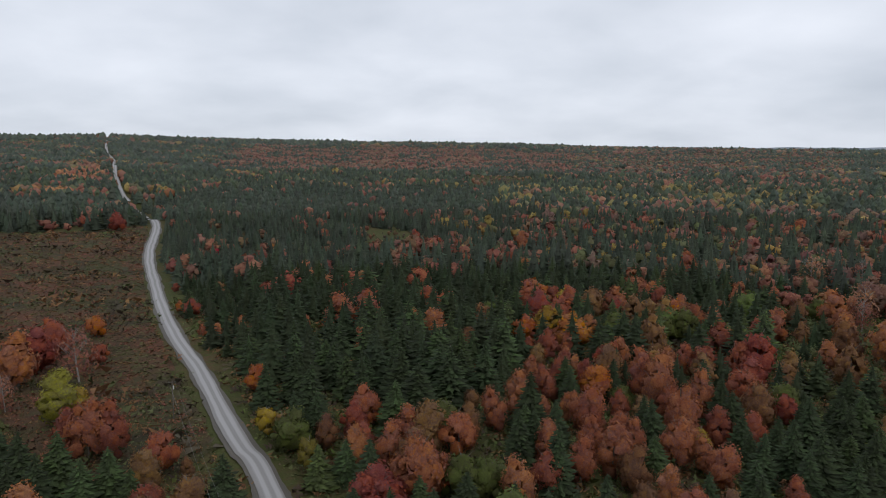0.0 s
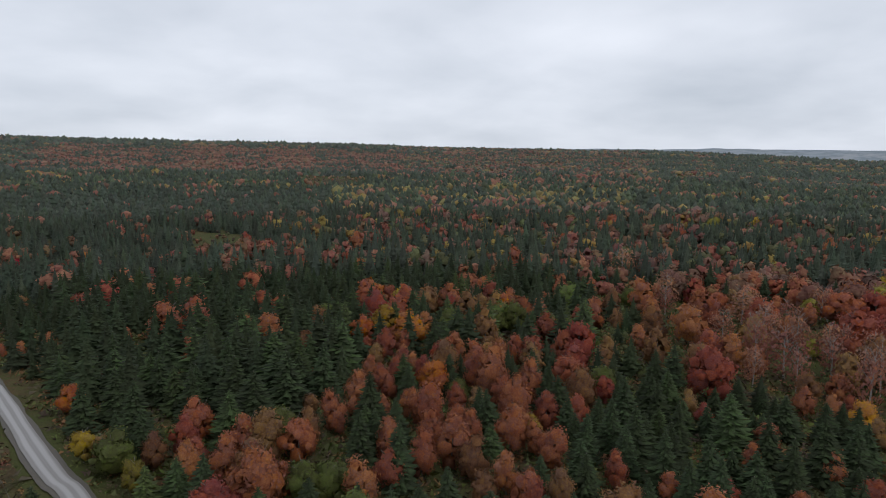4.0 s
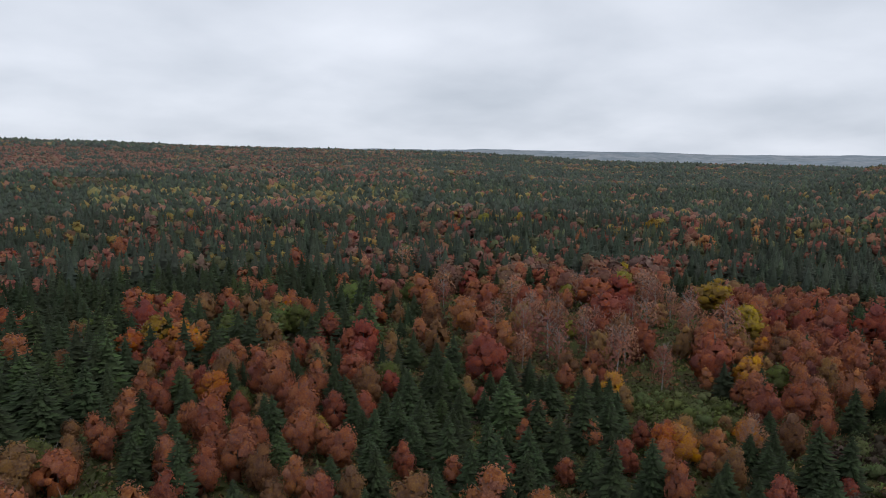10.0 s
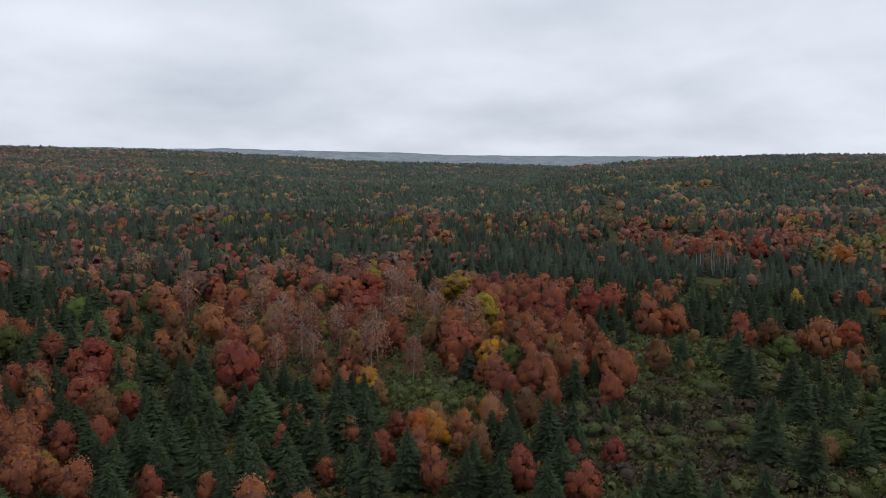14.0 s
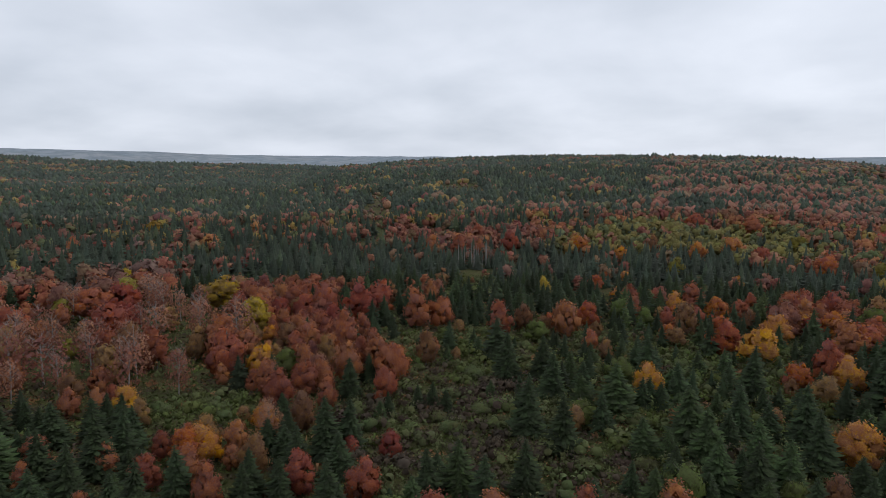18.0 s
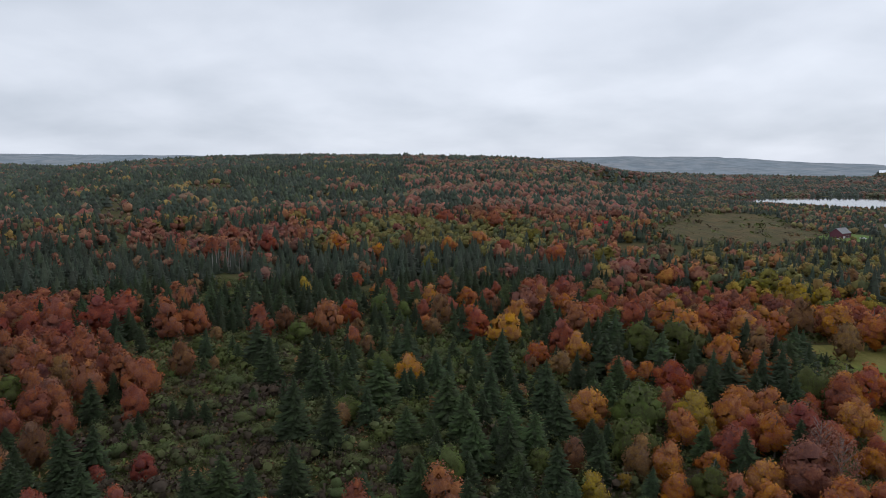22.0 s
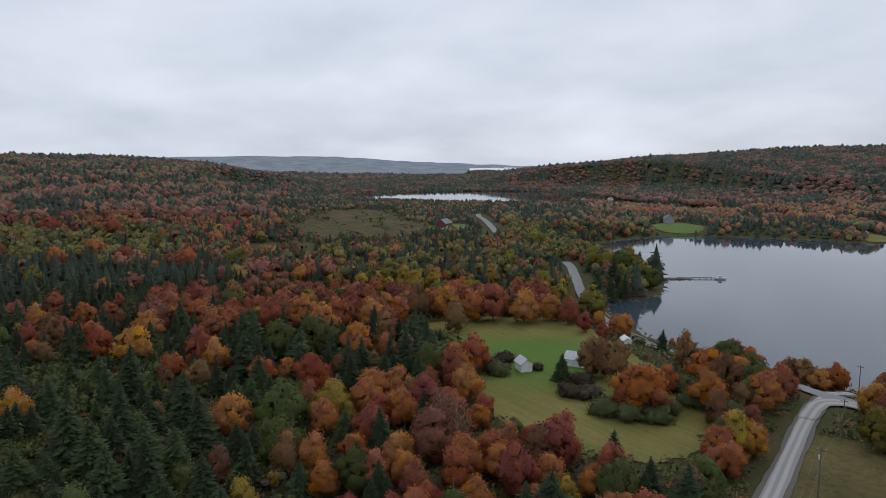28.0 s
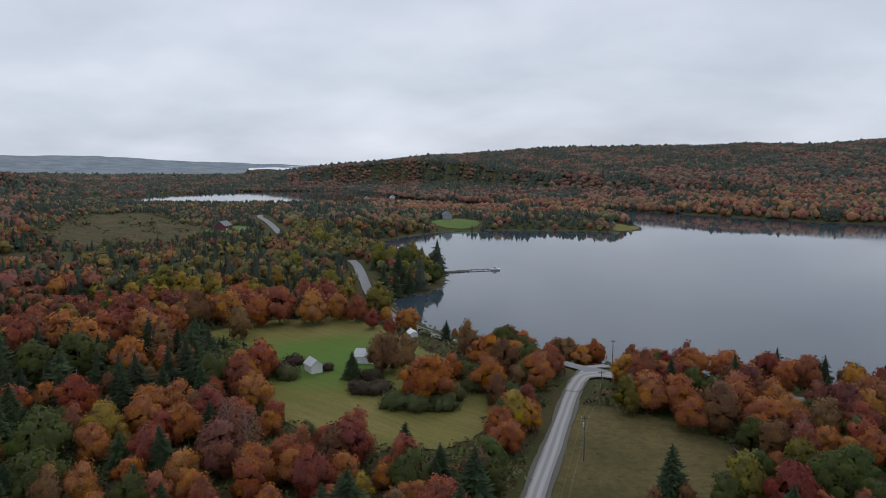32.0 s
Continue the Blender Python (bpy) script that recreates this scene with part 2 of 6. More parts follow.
def leaf_mat(name, color, sway=0.03, dark=0.84, light=1.18, share=0.30, spec=0.12):
    """Foliage: each tree and each spray of leaves has its own shade."""
    m = Mat(name, 0.8, spec)
    one, tree_r = m.island(), m.rand()
    c = m.hsv(color, m.span(tree_r, 0, 1, 0.5 - sway, 0.5 + sway), m.span(one, 0, 1, 0.85, 1.1), m.span(tree_r, 0, 1, 0.82, 1.22))
    c = m.hsv(c, m.span(one, 0, 1, 0.5 - sway * 0.6, 0.5 + sway * 0.6), 1.0, m.span(one, 0, 1, dark, light))
    mottle = m.noise(0.45, 3, 0.6)
    c = m.hsv(c, m.span(mottle, 0.35, 0.65, 0.5 - sway * 0.45, 0.5 + sway * 0.45), 1.0, m.span(mottle, 0.35, 0.65, 0.86, 1.15))
    fine = m.noise(2.6, 3, 0.65)
    c = m.hsv(c, m.span(fine, 0.35, 0.65, 0.5 - sway * 0.5, 0.5 + sway * 0.5), 1.0, m.span(fine, 0.35, 0.65, 0.80, 1.20))
    m.base(c).see_through(c, share)
    return m.m


def tint_mat(name, share=0.2, dark=0.84, light=1.18):
    """Foliage of joined woods: the tint comes with each tree."""
    m = Mat(name, 0.8, 0.15)
    one = m.island()
    c = m.hsv(m.attr("tint"), m.span(one, 0, 1, 0.49, 0.51), 1.0, m.span(one, 0, 1, dark, light))
    mottle = m.noise(0.6, 4, 0.65)
    c = m.hsv(c, m.span(mottle, 0.35, 0.65, 0.488, 0.512), 1.0, m.span(mottle, 0.35, 0.65, 0.82, 1.18))
    m.base(c).see_through(c, share)
    return m.m


TINTS = {
    "spruce": (0.038, 0.051, 0.025), "fir": (0.048, 0.066, 0.028), "pine": (0.072, 0.092, 0.034), "red": (0.290, 0.084, 0.050), "maroon": (0.220, 0.084, 0.060),
    "rust": (0.290, 0.104, 0.055), "brown": (0.215, 0.112, 0.052), "orange": (0.390, 0.146, 0.036), "yellow": (0.310, 0.200, 0.034),
    "amber": (0.375, 0.128, 0.046), "green": (0.100, 0.118, 0.034), "lime": (0.215, 0.185, 0.036), "bare": (0.300, 0.132, 0.086), "scarlet": (0.420, 0.030, 0.055),
}
LEAF = {k: leaf_mat("leaves_" + k, v, 0.012, 0.70, 1.40, 0.10, 0.08) if k in ("spruce", "fir", "pine") else leaf_mat("leaves_" + k, v, 0.020 if k in ("amber", "orange", "green") else 0.012) for k, v in TINTS.items()}
WOODS = tint_mat("leaves_of_woods")

m = Mat("bark", 0.9, 0.1)
BARK = m.base(m.mix(m.noise(3.0), (0.10, 0.085, 0.07), (0.22, 0.20, 0.18))).m
m = Mat("pale_bark", 0.85, 0.15)
PALE_BARK = m.base(m.mix(m.noise(2.0), (0.20, 0.18, 0.165), (0.34, 0.32, 0.30))).m

m = Mat("ground", 0.95, 0.1)
c = m.mix(m.span(m.noise(0.03, 5), 0.4, 0.62), (0.060, 0.058, 0.022), (0.105, 0.062, 0.036))
c = m.mix(m.span(m.noise(0.4, 6, 0.65), 0.35, 0.7), c, (0.062, 0.078, 0.022))
c = m.mix(m.span(m.noise(2.3, 3), 0.5, 0.75, 0, 0.6), c, (0.03, 0.028, 0.016))
GROUND = m.base(c).bump(m.noise(1.3, 6, 0.7), 0.5, 0.8).m

def turf(name, a, b, c3, rows=None, small=1.2, lush=None):
    m = Mat(name, 0.95, 0.1)
    c = m.mix(m.span(m.noise(0.045, 4), 0.38, 0.62), a, b)
    if lush:
        d = m.n.new("ShaderNodeVectorMath")
        d.operation = "DISTANCE"
        m.noise(1.0)
        m.l.new(m.co.outputs["Position"], d.inputs[0])
        d.inputs[1].default_value = lush[:3]
        far = m.n.new("ShaderNodeMath")
        far.operation = "MULTIPLY_ADD"
        m.l.new(m.noise(0.08, 4), far.inputs[0])
        far.inputs[1].default_value = 22.0
        m.l.new(d.outputs["Value"], far.inputs[2])
        c = m.mix(m.span(far.outputs[0], lush[3] * 0.75, lush[3] * 1.25, 0.9, 0.0), c, (0.082, 0.185, 0.028))
    if rows:
        c = m.mix(m.span(m.noise(0.5, 3, 0.6, rows), 0.44, 0.64, 0, 0.5), c, c3)
    c = m.mix(m.span(m.noise(small, 5, 0.7), 0.42, 0.72, 0, 0.6), c, c3)
    return m.base(c).bump(m.noise(2.5, 5, 0.7), 0.25, 0.7).m

# aerial haze painted into the distant hills' base colour as pale blue-grey
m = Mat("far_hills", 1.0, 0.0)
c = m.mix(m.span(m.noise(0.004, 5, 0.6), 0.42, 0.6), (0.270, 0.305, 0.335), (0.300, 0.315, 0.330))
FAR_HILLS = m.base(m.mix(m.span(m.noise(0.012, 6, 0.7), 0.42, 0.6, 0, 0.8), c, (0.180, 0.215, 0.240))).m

MEADOW = turf("mown_meadow", (0.175, 0.160, 0.042), (0.230, 0.185, 0.066), (0.118, 0.116, 0.034), (0.10, 1.5, 1.0, 28), lush=(165, -130, 6, 36))
LAWN = turf("green_lawn", (0.115, 0.180, 0.045), (0.125, 0.165, 0.048), (0.085, 0.130, 0.034))
ROUGH = turf("rough_grass", (0.076, 0.068, 0.025), (0.140, 0.110, 0.044), (0.038, 0.039, 0.016), small=0.6)
m = Mat("heath", 0.95, 0.1)
c = m.mix(m.span(m.noise(0.022, 4, 0.6), 0.44, 0.58), (0.110, 0.050, 0.032), (0.062, 0.055, 0.025))
c = m.mix(m.span(m.noise(0.05, 5, 0.65), 0.50, 0.62), c, (0.040, 0.036, 0.022))
c = m.mix(m.span(m.noise(0.35, 5, 0.7), 0.50, 0.70, 0, 0.7), c, (0.085, 0.075, 0.030))
HEATH = m.base(m.mix(m.span(m.noise(1.1, 4, 0.7), 0.5, 0.75, 0, 0.6), c, (0.030, 0.026, 0.017))).bump(m.noise(1.2, 6, 0.7), 0.5, 0.9).m
PASTURE = turf("hill_pasture", (0.086, 0.076, 0.032), (0.130, 0.092, 0.042), (0.046, 0.044, 0.022), (0.05, 0.35, 1.0, 60), 0.12)

def track(name, pale, dark, wheels=()):
    m = Mat(name, 0.75, 0.2)
    lie = m.n.new("ShaderNodeMapping")
    lie.inputs["Scale"].default_value = (5.0, 40.0, 1.0)
    m.l.new(m.attr("tint"), lie.inputs[0])
    streak = m.n.new("ShaderNodeTexNoise")
    streak.inputs["Scale"].default_value, streak.inputs["Detail"].default_value, streak.inputs["Roughness"].default_value = 1.0, 5.0, 0.65
    m.l.new(lie.outputs[0], streak.inputs["Vector"])
    c = m.mix(m.span(streak.outputs[0], 0.36, 0.66), dark, pale)
    c = m.mix(m.span(m.noise(1.6, 5, 0.7), 0.4, 0.7, 0, 0.25), c, tuple(v * 0.7 for v in dark))
    if wheels:
        s = m.n.new("ShaderNodeSeparateXYZ")
        m.l.new(m.attr("tint"), s.inputs[0])
        wob = m.span(m.noise(0.03, 2), 0.3, 0.7, -0.06, 0.06)
        across = m.n.new("ShaderNodeMath")
        across.operation = "ADD"
        m.l.new(s.outputs[0], across.inputs[0]), m.l.new(wob, across.inputs[1])
        for at, half, color in wheels:
            d = m.n.new("ShaderNodeMath")
            d.operation = "SUBTRACT"
            m.l.new(across.outputs[0], d.inputs[0])
            d.inputs[1].default_value = at
            ab = m.n.new("ShaderNodeMath")
            ab.operation = "ABSOLUTE"
            m.l.new(d.outputs[0], ab.inputs[0])
            c = m.mix(m.span(ab.outputs[0], half * 0.4, half, 0.75, 0.0), c, color)
    m.base(c).bump(m.noise(3.0, 4, 0.7), 0.08, 0.7)
    m.put(m.span(streak.outputs[0], 0.4, 0.6, 0.55, 0.8), m.p.inputs["Roughness"])
    return m.m

GRAVEL = track("wet_gravel", (0.27, 0.258, 0.250), (0.185, 0.172, 0.164), ((0.22, 0.17, (0.37, 0.36, 0.352)), (0.66, 0.17, (0.38, 0.37, 0.362)), (0.43, 0.08, (0.24, 0.23, 0.222)), (0.90, 0.08, (0.23, 0.22, 0.21))))
VERGE = track("muddy_verge", (0.12, 0.108, 0.09), (0.07, 0.062, 0.05))
ASPHALT = track("wet_asphalt", (0.235, 0.235, 0.245), (0.17, 0.17, 0.175), ((0.25, 0.16, (0.20, 0.20, 0.205)), (0.75, 0.16, (0.20, 0.20, 0.205))))

m = Mat("lake_water", 0.06, 0.5)
m.base((0.046, 0.064, 0.080))
m.p.inputs["IOR"].default_value = 1.333
m.put(m.span(m.noise(0.006, 3, 0.5), 0.42, 0.62, 0.02, 0.07), m.p.inputs["Roughness"])
WATER = m.bump(m.noise(0.7, 3, 0.5), 0.03, 0.08).m

m = Mat("far_water", 0.05, 0.5)
FAR_WATER = m.base(m.mix(m.noise(0.004), (0.02, 0.024, 0.026), (0.03, 0.034, 0.036))).m

def plain(name, color, rough=0.6, spec=0.3, vary=0.25, scale=1.5):
    m = Mat(name, rough, spec)
    return m.base(m.mix(m.span(m.noise(scale, 4), 0.3, 0.7), tuple(v * (1 - vary) for v in color), color)).m

WHITE = plain("white_paint", (0.78, 0.78, 0.77), vary=0.12)
ROOF_GREY = plain("grey_shingles", (0.24, 0.24, 0.25), 0.85)
ROOF_PALE = plain("pale_metal_roof", (0.55, 0.55, 0.56), 0.5)
MAROON = plain("maroon_siding", (0.16, 0.05, 0.07), 0.7)
GREY_WALL = plain("grey_siding", (0.32, 0.34, 0.37), 0.7)
DARK = plain("dark_opening", (0.02, 0.02, 0.022), 0.4)
WOOD = plain("weathered_wood", (0.20, 0.17, 0.14), 0.85)
TARRED = plain("dark_wet_planks", (0.060, 0.055, 0.050), 0.7)
POLE = plain("grey_pole_wood", (0.14, 0.12, 0.10), 0.9)
WIRE = plain("wire", (0.16, 0.155, 0.15), 0.5)
# the bay's sky reflection is painted on as a pale base colour
BAY = plain("painted_sky_water", (0.78, 0.81, 0.85), 0.5, 0.3, 0.06, 0.01)
STONE = plain("shore_stones", (0.20, 0.18, 0.16), 0.9, vary=0.5)

# ---- the ground: one sheet to the horizon, on rings that widen outwards ----
def mesh_of(name, verts, faces, material, tint=None, smooth=False, normals=None):
    """A mesh from arrays of corners and of triangles or quads."""
    verts, faces = np.asarray(verts, np.float32), np.asarray(faces, np.int32)
    me = bpy.data.meshes.new(name)
    me.vertices.add(len(verts))
    me.vertices.foreach_set("co", verts.ravel())
    k = faces.shape[1]
    me.loops.add(faces.size)
    me.loops.foreach_set("vertex_index", faces.ravel())
    me.polygons.add(len(faces))
    me.polygons.foreach_set("loop_start", np.arange(len(faces), dtype=np.int32) * k)
    if smooth:
        me.polygons.foreach_set("use_smooth", np.ones(len(faces), bool))
    me.update(calc_edges=True)
    if tint is not None:
        a = me.attributes.new("tint", "FLOAT_COLOR", "POINT")
        a.data.foreach_set("color", np.column_stack([tint, np.ones(len(tint))]).astype(np.float32).ravel())
    if normals is not None:
        a = me.attributes.new("custom_normal", "FLOAT_VECTOR", "POINT")
        a.data.foreach_set("vector", np.asarray(normals, np.float32).ravel())
    for mt in (material if isinstance(material, (list, tuple)) else [material]):
        me.materials.append(mt)
    return me


def part(name, bm, material, parent, label=""):
    me = bpy.data.meshes.new(name)
    bm.to_mesh(me)
    bm.free()
    me.materials.append(material)
    ob = new(name, me)
    ob.parent = parent
    return tagged(ob, label)


N_AZ, N_R = 720, 170
G_R = np.concatenate([[0.0], np.geomspace(20, 4950, N_R - 1)])
G_AZ = np.arange(N_AZ) * 2 * np.pi / N_AZ
G_X, G_Y = np.sin(G_AZ)[:, None] * G_R, np.cos(G_AZ)[:, None] * G_R
G_Z = land(G_X, G_Y)
# the basin of the far bay
basin = np.abs(np.degrees(G_AZ)[:, None] - 125.3) + 0.5 * wavy(G_X, G_Y, 240, 1.0)
G_Z = np.where((basin < 3.0) & (G_R > 2750) & (G_R < 2960), np.maximum(G_Z, 29.0), G_Z)
G_Z = np.where((basin < 2.3) & (G_R > 2960) & (G_R < 4800), np.minimum(G_Z, 23.0), G_Z)

def ground_z(x, y):
    """The height of the sheet itself at a place."""
    x, y = np.asarray(x, float), np.asarray(y, float)
    a = (np.arctan2(x, y) % (2 * np.pi)) / (2 * np.pi) * N_AZ
    r = np.clip(np.interp(np.hypot(x, y), G_R, np.arange(N_R)), 0, N_R - 1.001)
    i, j = np.floor(a).astype(int), np.floor(r).astype(int)
    fa, fr = a - i, r - j
    i0, i1 = i % N_AZ, (i + 1) % N_AZ
    return (G_Z[i0, j] * (1 - fa) + G_Z[i1, j] * fa) * (1 - fr) + (G_Z[i0, j + 1] * (1 - fa) + G_Z[i1, j + 1] * fa) * fr

ii, jj = np.meshgrid(np.arange(N_AZ), np.arange(N_R - 1), indexing="ij")
i2 = (ii + 1) % N_AZ
quads = np.stack([ii * N_R + jj, ii * N_R + jj + 1, i2 * N_R + jj + 1, i2 * N_R + jj], -1).reshape(-1, 4)
g = new("ground", mesh_of("ground", np.stack([G_X, G_Y, G_Z], -1).reshape(-1, 3), quads, GROUND, smooth=True))
tagged(g, "brown and olive forest floor with moss and low growth", "ground", kind="structure")


def drape(name, poly, material, label, category, lift=0.14, rings=14, around=120, ragged=1.6):
    """A patch of ground cover that lies on the sheet, inside a rounded outline."""
    p = np.array(poly, float)
    for _ in range(2):
        q = np.roll(p, -1, 0)
        p = np.stack([p * 0.75 + q * 0.25, p * 0.25 + q * 0.75], 1).reshape(-1, 2)
    seg = np.linalg.norm(np.roll(p, -1, 0) - p, axis=1)
    s = np.concatenate([[0], np.cumsum(seg)])
    u = np.linspace(0, s[-1], around, endpoint=False)
    p2 = np.vstack([p, p[:1]])
    edge = np.stack([np.interp(u, s, p2[:, 0]), np.interp(u, s, p2[:, 1])], -1)
    mid = edge.mean(0)
    k = np.linspace(0, 1, rings + 1)[1:]
    pts = np.vstack([mid[None], (mid + (edge - mid)[None] * k[:, None, None]).reshape(-1, 2)])
    pts[-around:] += (np.random.RandomState(5).rand(around, 2) - 0.5) * ragged
    v = np.column_stack([pts, ground_z(pts[:, 0], pts[:, 1]) + lift])
    f = [(0, 1 + i, 1 + (i + 1) % around) for i in range(around)]
    for r in range(rings - 1):
        for i in range(around):
            a, b = 1 + r * around + i, 1 + r * around + (i + 1) % around
            f += [(a, a + around, b + around), (a, b + around, b)]
    ob = new(name, mesh_of(name, v, f, material, smooth=True))
    return tagged(ob, label, category, kind="structure")


def smooth_line(pts, step=1.5):
    """A rounded way through the points, in even steps."""
    p = np.array(pts, float)
    q = np.vstack([2 * p[0] - p[1], p, 2 * p[-1] - p[-2]])
    out = []
    for i in range(1, len(q) - 2):
        n = max(2, int(np.linalg.norm(q[i + 1] - q[i]) / step))
        t = np.linspace(0, 1, n, endpoint=False)[:, None]
        out.append(0.5 * (2 * q[i] + (q[i + 1] - q[i - 1]) * t + (2 * q[i - 1] - 5 * q[i] + 4 * q[i + 1] - q[i + 2]) * t ** 2
                          + (3 * q[i] - q[i - 1] - 3 * q[i + 1] + q[i + 2]) * t ** 3))
    return np.vstack(out + [p[-1:]])


def soften(z, n=12):
    return np.convolve(np.pad(z, n, "edge"), np.ones(2 * n + 1) / (2 * n + 1), "valid")


def ribbon(name, line, half, material, lift=0.2, shift=0.0, wob=0.0, crown=0.0, across=6):
    """A strip along a way; half: its half width, one number or one for each end. Its tint holds the place across and along."""
    d = np.gradient(line, axis=0)
    d /= np.linalg.norm(d, axis=1)[:, None] + 1e-9
    nrm = np.stack([d[:, 1], -d[:, 0]], -1)
    n = len(line)
    rs = np.random.RandomState(len(name) + n)
    h0, h1 = half if isinstance(half, tuple) else (half, half)
    wide = np.linspace(h0, h1, n) * (1 + wob * np.convolve(rs.rand(n + 24) - 0.5, np.ones(9) / 9, "same")[12:12 + n] * 3)
    cols, tint = [], []
    level = ground_z(line[:, 0], line[:, 1])
    level = soften(level)
    for k in np.linspace(-1, 1, across + 1):
        q = line + nrm * (shift + k * wide)[:, None]
        cols.append(np.column_stack([q, np.maximum(level + crown * (1 - k * k), ground_z(q[:, 0], q[:, 1])) + lift]))
        tint.append(np.column_stack([np.full(n, 0.5 + 0.5 * k), np.linspace(0, 1, n), np.zeros(n)]))
    v, w = np.stack(cols, 1).reshape(-1, 3), across + 1
    f = [(i * w + j, (i + 1) * w + j, (i + 1) * w + j + 1, i * w + j + 1) for i in range(n - 1) for j in range(across)]
    return new(name, mesh_of(name, v, f, material, np.stack(tint, 1).reshape(-1, 3), smooth=True))


GRAVEL_WAY = smooth_line(ROAD_A)
verge = ribbon("road_verge", GRAVEL_WAY, (4.2, 2.6), VERGE, 0.30, wob=0.25)
tagged(verge, "dark gravel and mud verge of the gravel road", "verge", kind="structure")
road = ribbon("gravel_road", GRAVEL_WAY, (3.2, 1.6), GRAVEL, 0.42, wob=0.12, crown=0.06)
tagged(road, "pale wet gravel road with worn wheel tracks through the woods", "road", kind="structure")
road = ribbon("far_gravel_road", smooth_line(ROAD_FAR, 12), 3.2, GRAVEL, 1.3)
tagged(road, "pale gravel road climbing the far ridge between dark spruces", "road", kind="structure")
mouth = ribbon("road_junction", smooth_line([(91.5, -152), (94.5, -160), (95.5, -165.5), (93, -169.5), (87, -171.5)], 1.0), (1.7, 2.8), GRAVEL, 0.50, wob=0.25)
tagged(mouth, "wide muddy gravel mouth where the roads meet", "road", kind="structure")
PAVED_WAY = smooth_line(ROAD_P)
road = ribbon("paved_road", PAVED_WAY, 2.6, ASPHALT, 0.44, wob=0.03, crown=0.05)
tagged(road, "grey wet paved road along the lake shore", "road", kind="structure")
road = ribbon("hill_road", smooth_line(ROAD_H), 2.9, ASPHALT, 0.6)
tagged(road, "short stretch of grey paved road beyond the hill pasture", "road", kind="structure")

drape("hay_meadow", FIELD, MEADOW, "mown hay meadow with faint swath lines", "meadow", 0.16)
drape("rough_field", ROUGH_FIELD, ROUGH, "rough olive and straw-coloured grass beside the gravel road", "field", 0.15)
drape("heath", HEATH_FIELD, HEATH, "reddish brown boggy heath with low scrub", "heath", 0.15, 20, 160)
drape("hill_pasture", PASTURE_FIELD, PASTURE, "straw-coloured old pasture on a low hill", "pasture", 0.5, ragged=9.0)
drape("lawn", LAWN_A, LAWN, "green mown lawn round the maroon house", "lawn", 0.55, 6, 48)
drape("shore_lawn", LAWN_B, LAWN, "bright green lawn at the lake shore", "lawn", 0.4, 6, 48)

drape("cape_lawn", LAWN_C, MEADOW, "olive grass on the tip of the wooded cape", "lawn", 0.4, 6, 48)

def flat_sheet(name, poly, z, material, label, category):
    xs, ys = [p[0] for p in poly], [p[1] for p in poly]
    x0, x1, y0, y1 = min(xs) - 15, max(xs) + 15, min(ys) - 15, max(ys) + 15
    ob = new(name, mesh_of(name, [(x0, y0, z), (x1, y0, z), (x1, y1, z), (x0, y1, z)], [(0, 1, 2, 3)], material))
    return tagged(ob, label, category, kind="structure")

flat_sheet("lake", LAKE, 0.0, WATER, "still grey lake mirroring the overcast sky", "lake")
flat_sheet("inlet", INLET, -0.02, FAR_WATER, "long dark inlet behind the wooded flats", "water")

# distant hills and the bay, far beyond the woods
keep_az = [i for i in range(N_AZ) if 4 < i * 360 / N_AZ < 140]
keep_r = [j for j in range(N_R) if G_R[j] > 2850]
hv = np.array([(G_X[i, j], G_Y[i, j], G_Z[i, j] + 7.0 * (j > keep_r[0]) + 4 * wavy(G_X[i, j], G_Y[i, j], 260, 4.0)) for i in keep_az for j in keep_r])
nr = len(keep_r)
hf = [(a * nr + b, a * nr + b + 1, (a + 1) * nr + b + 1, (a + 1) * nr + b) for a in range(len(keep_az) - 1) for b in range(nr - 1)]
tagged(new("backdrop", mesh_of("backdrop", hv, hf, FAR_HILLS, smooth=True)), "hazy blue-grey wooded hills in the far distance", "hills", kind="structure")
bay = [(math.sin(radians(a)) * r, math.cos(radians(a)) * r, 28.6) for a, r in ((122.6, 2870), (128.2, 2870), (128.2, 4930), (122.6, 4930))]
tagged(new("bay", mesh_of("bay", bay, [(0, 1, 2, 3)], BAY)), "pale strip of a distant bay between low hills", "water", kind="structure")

# woods in plan: azimuth from, to (degrees), distance from, to (metres), mix, density, height
ZONES = []
ZONES += [
    (-32.2, 32.2, 787, 5000, 'far_spruce', 1.0, 1.26),
    (-17.2, 14.3, 1209, 2041, 'far_red', 1.0, 1.0),
    (9.9, 32.2, 1334, 4391, 'far_mixed', 1.0, 1.0),
    (-28.2, -25.2, 918, 1325, 'orange_mix', 1.0, 1.26),
    (-32.5, -21.4, 542, 886, 'spruce_mix', 1.0, 1.4),
    (-23.9, 14.7, 106, 884, 'spruce', 1.0, 1.0),
    (-16.5, -7.8, 108, 312, 'spruce_mix', 1.0, 1.0),
    (-33.4, -20.9, 119, 264, 'rust', 0.5, 0.85),
    (-6.2, -2.5, 438, 553, 'open', 0.3, 0.84),
    (-3.9, 2.6, 305, 449, 'red_mix', 1.0, 1.26),
    (-8.8, 2.2, 106, 181, 'rust_mix', 1.0, 1.0),
    (-16.0, 22.4, 183, 349, 'spruce', 1.0, 1.4),
]
